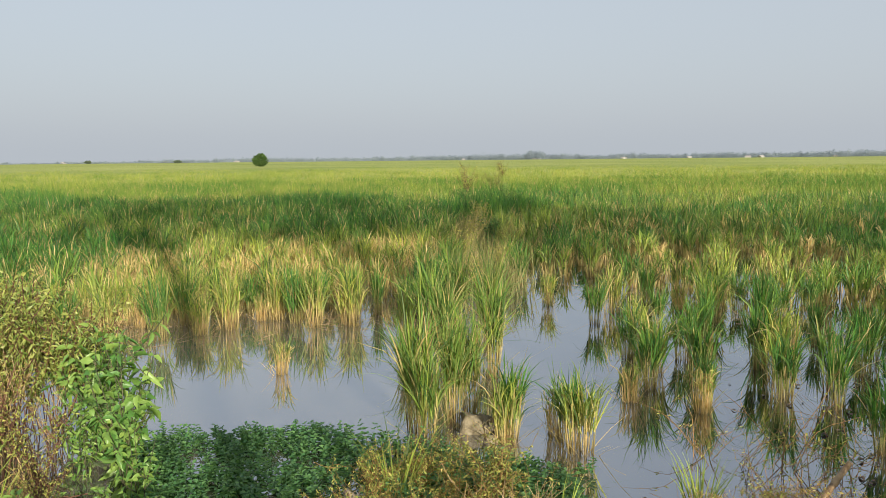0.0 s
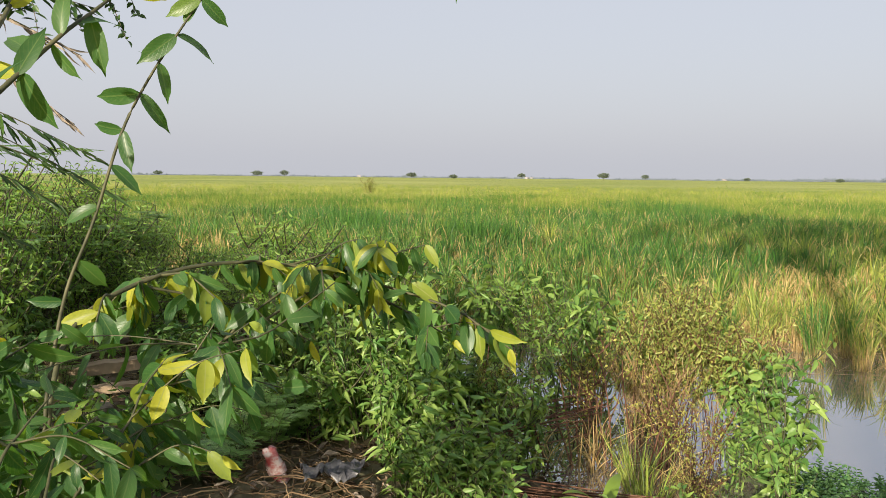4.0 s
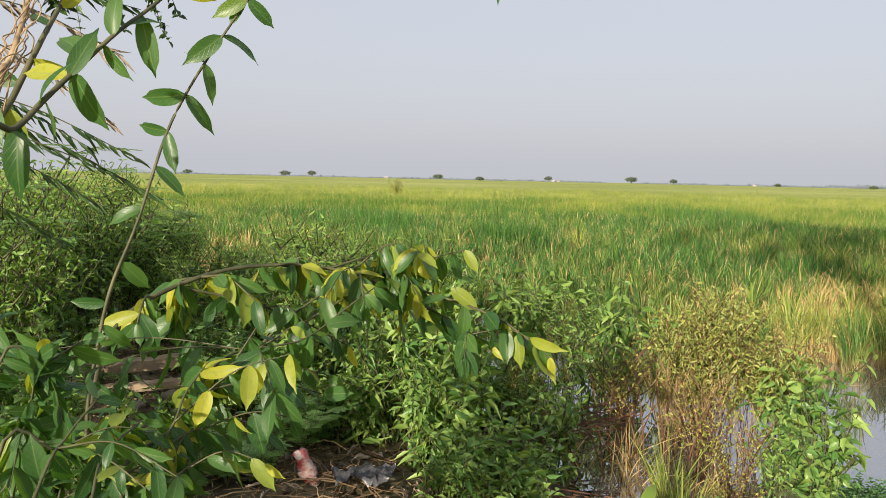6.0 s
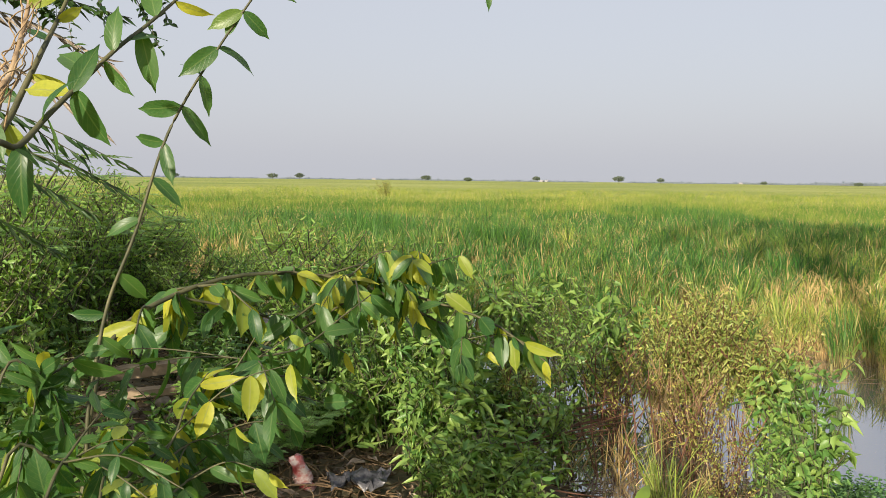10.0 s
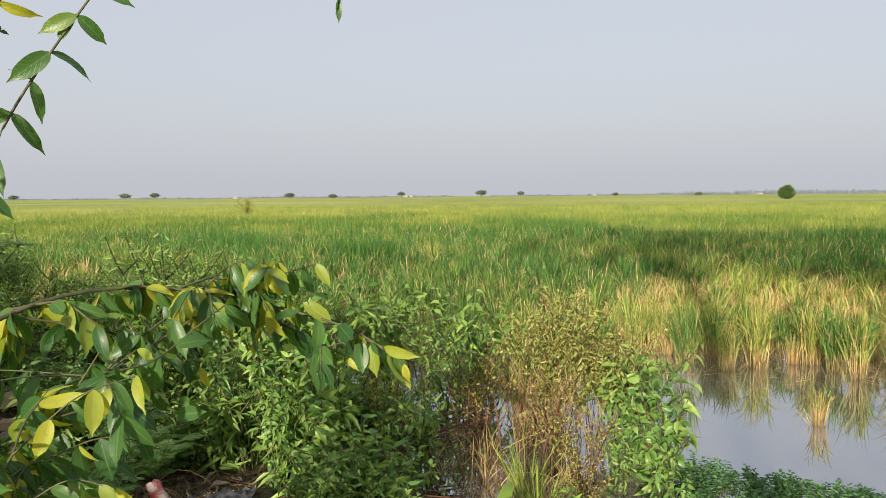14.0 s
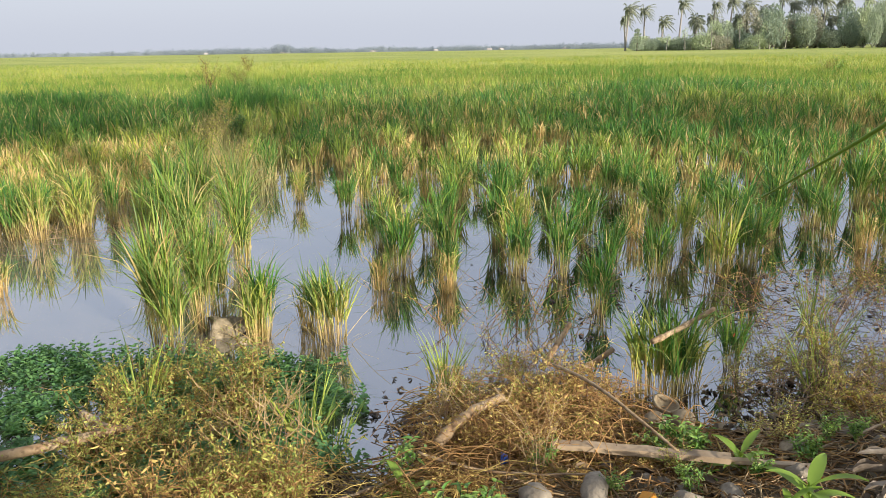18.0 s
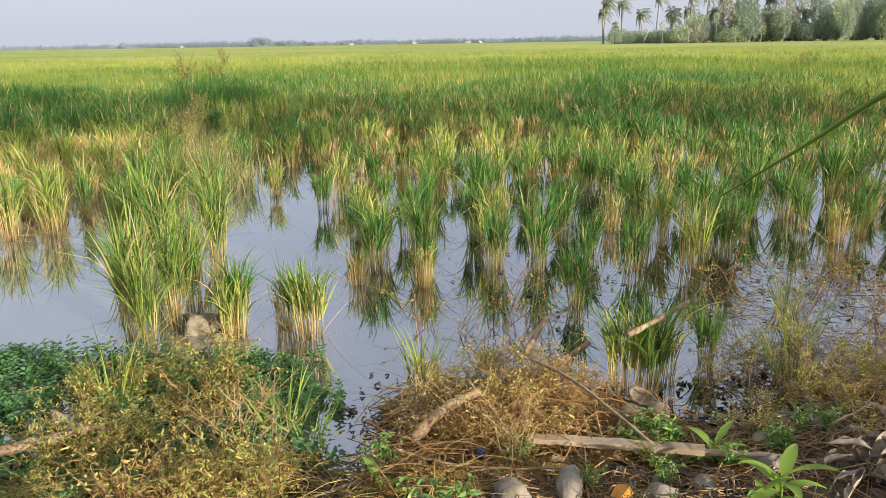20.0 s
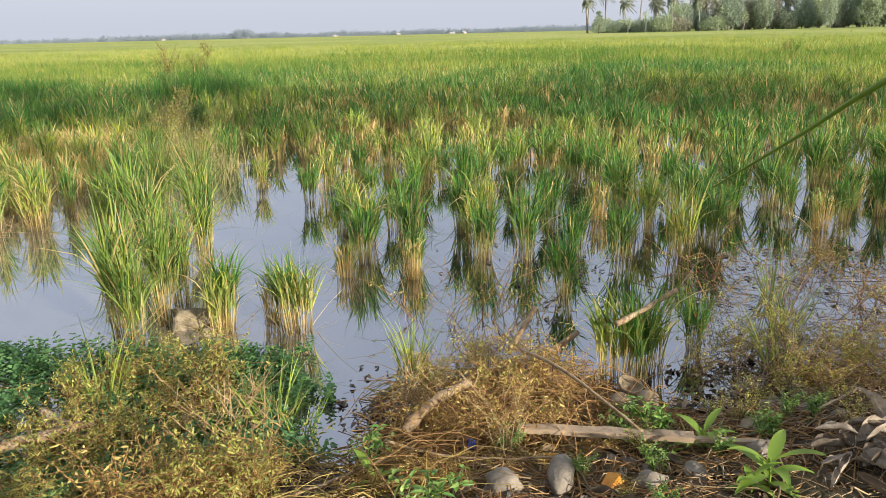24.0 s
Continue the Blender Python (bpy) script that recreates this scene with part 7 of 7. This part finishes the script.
def build_left_bank():
    # cut reddish twigs, laid together at the water's edge
    stack = thing("twig_bundle", (-2.10, 2.90, 0.12), 32, "flat bundle of cut reddish-brown twigs on the bank", "twigs")
    h = Heap()
    tubes(h, np.array([curve([(-0.5, 0, 0), (0, 0.01, 0.01), (0.5, 0, 0)], 5)]), 0.0045, 0.0035, 5)
    twig = h.mesh("twig", M["red_stem"])
    for k in range(46):
        ob = part("twig", twig, stack)
        ob.matrix_local = pose(0.08 * rng.normal(), -0.2 + 0.4 * rng.random(), 0.02 + 0.05 * rng.random(), 0, 2 * rng.normal(), 4 * rng.normal()) @ Matrix.Diagonal((0.8 + 0.3 * rng.random(), 1, 1, 1))
    fan = thing("twig_bundle", (-3.2, 3.5, 0.06), 72, "fan of cut reddish-brown twigs leaning into the water", "twigs")
    for k in range(18):
        ob = part("twig", twig, fan)
        ob.matrix_local = pose(0.1 * rng.normal(), -0.22 + 0.44 * rng.random(), 0.05 + 0.16 * rng.random(), 0, -6 + 3 * rng.normal(), 7 * rng.normal()) @ Matrix.Diagonal((0.8 + 0.3 * rng.random(), 1, 1, 1))
    # upright red stems among the weeds
    for k in range(16):
        x, y = scatter(1, [(-3.6, 3.3), (-3.4, 4.3), (-2.3, 4.2), (-2.2, 3.5)])[0]
        stick("dead_stem", (x, y, -0.02), (x + 0.16 * rng.normal(), y + 0.16 * rng.normal(), 0.45 + 0.35 * rng.random()), 0.006, 0.003, M["red_stem"], "bare reddish-brown dead stem standing in water", "stem", 0.03, 5, 0, "dead stems")
    # plank and rubbish heap
    slab("plank", gz(-5.55, 1.30, 0.10), gz(-5.35, 1.95, 0.14), 0.14, 0.07, M["weathered_wood"], "old grey timber lying on a rubbish heap", 11)
    slab("plank", gz(-5.25, 1.25, 0.04), gz(-5.1, 1.85, 0.06), 0.10, 0.05, M["weathered_wood"], "old grey timber lying on a rubbish heap", 12)
    for k in range(26):
        x, y = scatter(1, [(-5.6, 1.4), (-5.5, 2.2), (-4.4, 2.1), (-4.3, 1.5)])[0]
        curled_leaf(x, y, 0.07 + 0.10 * rng.random(), rng.random() * 360, 600 + k, 0.05 * rng.random())
    for k in range(10):
        x, y = scatter(1, [(-5.6, 1.4), (-5.5, 2.2), (-4.4, 2.1), (-4.3, 1.5)])[0]
        s = 0.08 + 0.1 * rng.random()
        lump("stone", gz(x, y, 0.02), (s * 1.4, s, s * 0.8), M["grey_clay"], "brown clod in the rubbish heap", "stone", 70 + k, rng.random() * 360, 0.35, "stones")
    for k in range(46):
        x, y = scatter(1, [(-3.8, 1.5), (-3.5, 2.3), (-2.7, 2.2), (-2.7, 1.6)])[0]
        curled_leaf(x, y, 0.05 + 0.07 * rng.random(), rng.random() * 360, 640 + k, 0.03 * rng.random())
    for k in range(40):
        x, y = scatter(1, [(-4.2, 1.6), (-3.9, 2.2), (-2.9, 2.3), (-2.7, 1.5)])[0]
        a, ln = rng.random() * 6.283, 0.2 + 0.3 * rng.random()
        stick("thin_stick", gz(x, y, 0.03), gz(x + ln * math.cos(a), y + ln * math.sin(a), 0.05), 0.0045, 0.0025, M["brown_stem"], "dark dead twig in the litter", "stick", 0.04, 6, 0, "sticks")
    # dry reeds bent over the water
    for x, y, tall in ((-2.75, 3.6, 0.38), (-2.95, 3.8, 0.40), (-2.35, 3.75, 0.32), (-3.1, 3.55, 0.36)):
        n = 34
        h = Heap()
        a, d_ = rng.random(n) * 6.283, 0.12 * np.sqrt(rng.random(n))
        blades(h, np.stack([np.cos(a) * d_, np.sin(a) * d_, np.full(n, -0.02)], -1), tall * (0.3 + 0.8 * rng.random(n)), rng.random(n) * 6.283, 0.05 + 1.1 * rng.random(n) ** 2, 1.3 * rng.random(n) ** 2, 0.005 + 0.006 * rng.random(n), 5, (0.9, 1.0), 0.4, None, 0.04, 0.5 * rng.random(n))
        ob = new("dry_reed_tuft", h.mesh("dry_reed_tuft", M["rice"]))
        ob.location = (x, y, 0)
        tagged(ob, "tuft of dry tan reeds bent over the water", "reeds", "dry reed tufts")
    # crushed drinks bottle
    ob = thing("bottle", gz(-3.22, 1.78, -0.02), 20, "crushed pink plastic drinks bottle standing in litter", "bottle")
    h = Heap()
    prof = [(0.0, 0.028), (0.01, 0.038), (0.05, 0.036), (0.07, 0.031), (0.10, 0.038), (0.135, 0.039), (0.16, 0.036), (0.175, 0.030), (0.178, 0.004)]
    rings = []
    for z, rad in prof:
        for j in range(14):
            a = j * math.pi / 7
            rings.append((math.cos(a) * rad * (1 + 0.3 * math.sin(z * 70 + 2 * a)), math.sin(a) * rad * (0.6 + 0.2 * math.sin(z * 110 + a)), z + 0.008 * math.sin(3 * a + z * 50)))
    q = [[k * 14 + j, k * 14 + (j + 1) % 14, (k + 1) * 14 + (j + 1) % 14, (k + 1) * 14 + j] for k in range(len(prof) - 1) for j in range(14)]
    h.add(rings, q)
    part("body", h.mesh("body", M["pink_plastic"]), ob)
    h = Heap()
    for k, (z, rad) in enumerate(((0.055, 0.0375), (0.095, 0.0395))):
        h.add([(math.cos(a) * rad * 1.16, math.sin(a) * rad * 0.92, z) for a in np.arange(14) * math.pi / 7])
    h.q.append(np.array([[j, (j + 1) % 14, 14 + (j + 1) % 14, 14 + j] for j in range(14)], np.int32))
    part("wrapper", h.mesh("wrapper", M["torn_label"]), ob, "torn pale paper band")
    ob.rotation_euler = (radians(12), radians(-16), radians(20))
    ob.scale = (1.15, 1.15, 1.05)
    # torn dark plastic sheet
    s, u = np.meshgrid(np.linspace(-0.5, 0.5, 16), np.linspace(-0.5, 0.5, 12), indexing="ij")
    z = 0.055 * vnoise(s, u, 0.17, 51) + 0.055 * vnoise(s, u, 0.06, 52) + 0.005
    i, j = np.meshgrid(np.arange(15), np.arange(11), indexing="ij")
    a = (i * 12 + j).ravel()
    top = np.stack([s * 0.27 * (1 + 0.3 * u) + 0.03 * vnoise(s, u, 0.09, 53), u * 0.20 + 0.04 * vnoise(s, u, 0.08, 54), z], -1).reshape(-1, 3)
    ob = new("plastic_sheet", mesh("plastic_sheet", top, np.stack([a, a + 12, a + 13, a + 1], -1), M["black_plastic"]))
    ob.matrix_world = pose(*gz(-2.97, 1.88, 0.03), 0, 0, 55)
    tagged(ob, "torn grey-black plastic sheet crumpled on the ground", "litter")
    # low growth and dead twigs under the shrub
    for x, y in scatter(16, [(-4.3, 1.3), (-3.6, 1.05), (-3.15, 1.4), (-3.4, 1.62), (-3.9, 1.75)]):
        herb("feather" if rng.random() < 0.25 else "dark", x, y, 0.12 + 0.12 * rng.random(), 1.5)
    for k in range(46):
        x, y = scatter(1, [(-4.2, 1.2), (-3.5, 1.0), (-2.7, 1.4), (-2.6, 2.1), (-3.9, 1.9)])[0]
        a, ln = rng.random() * 6.283, 0.15 + 0.3 * rng.random()
        stick("thin_stick", gz(x, y, 0.01), gz(x + ln * math.cos(a), y + ln * math.sin(a), 0.02 + 0.08 * rng.random()), 0.004, 0.002, M["brown_stem" if k % 3 else "straw"], "dark dead twig in the litter", "stick", 0.05, 5, 0, "sticks")


build_left_bank()
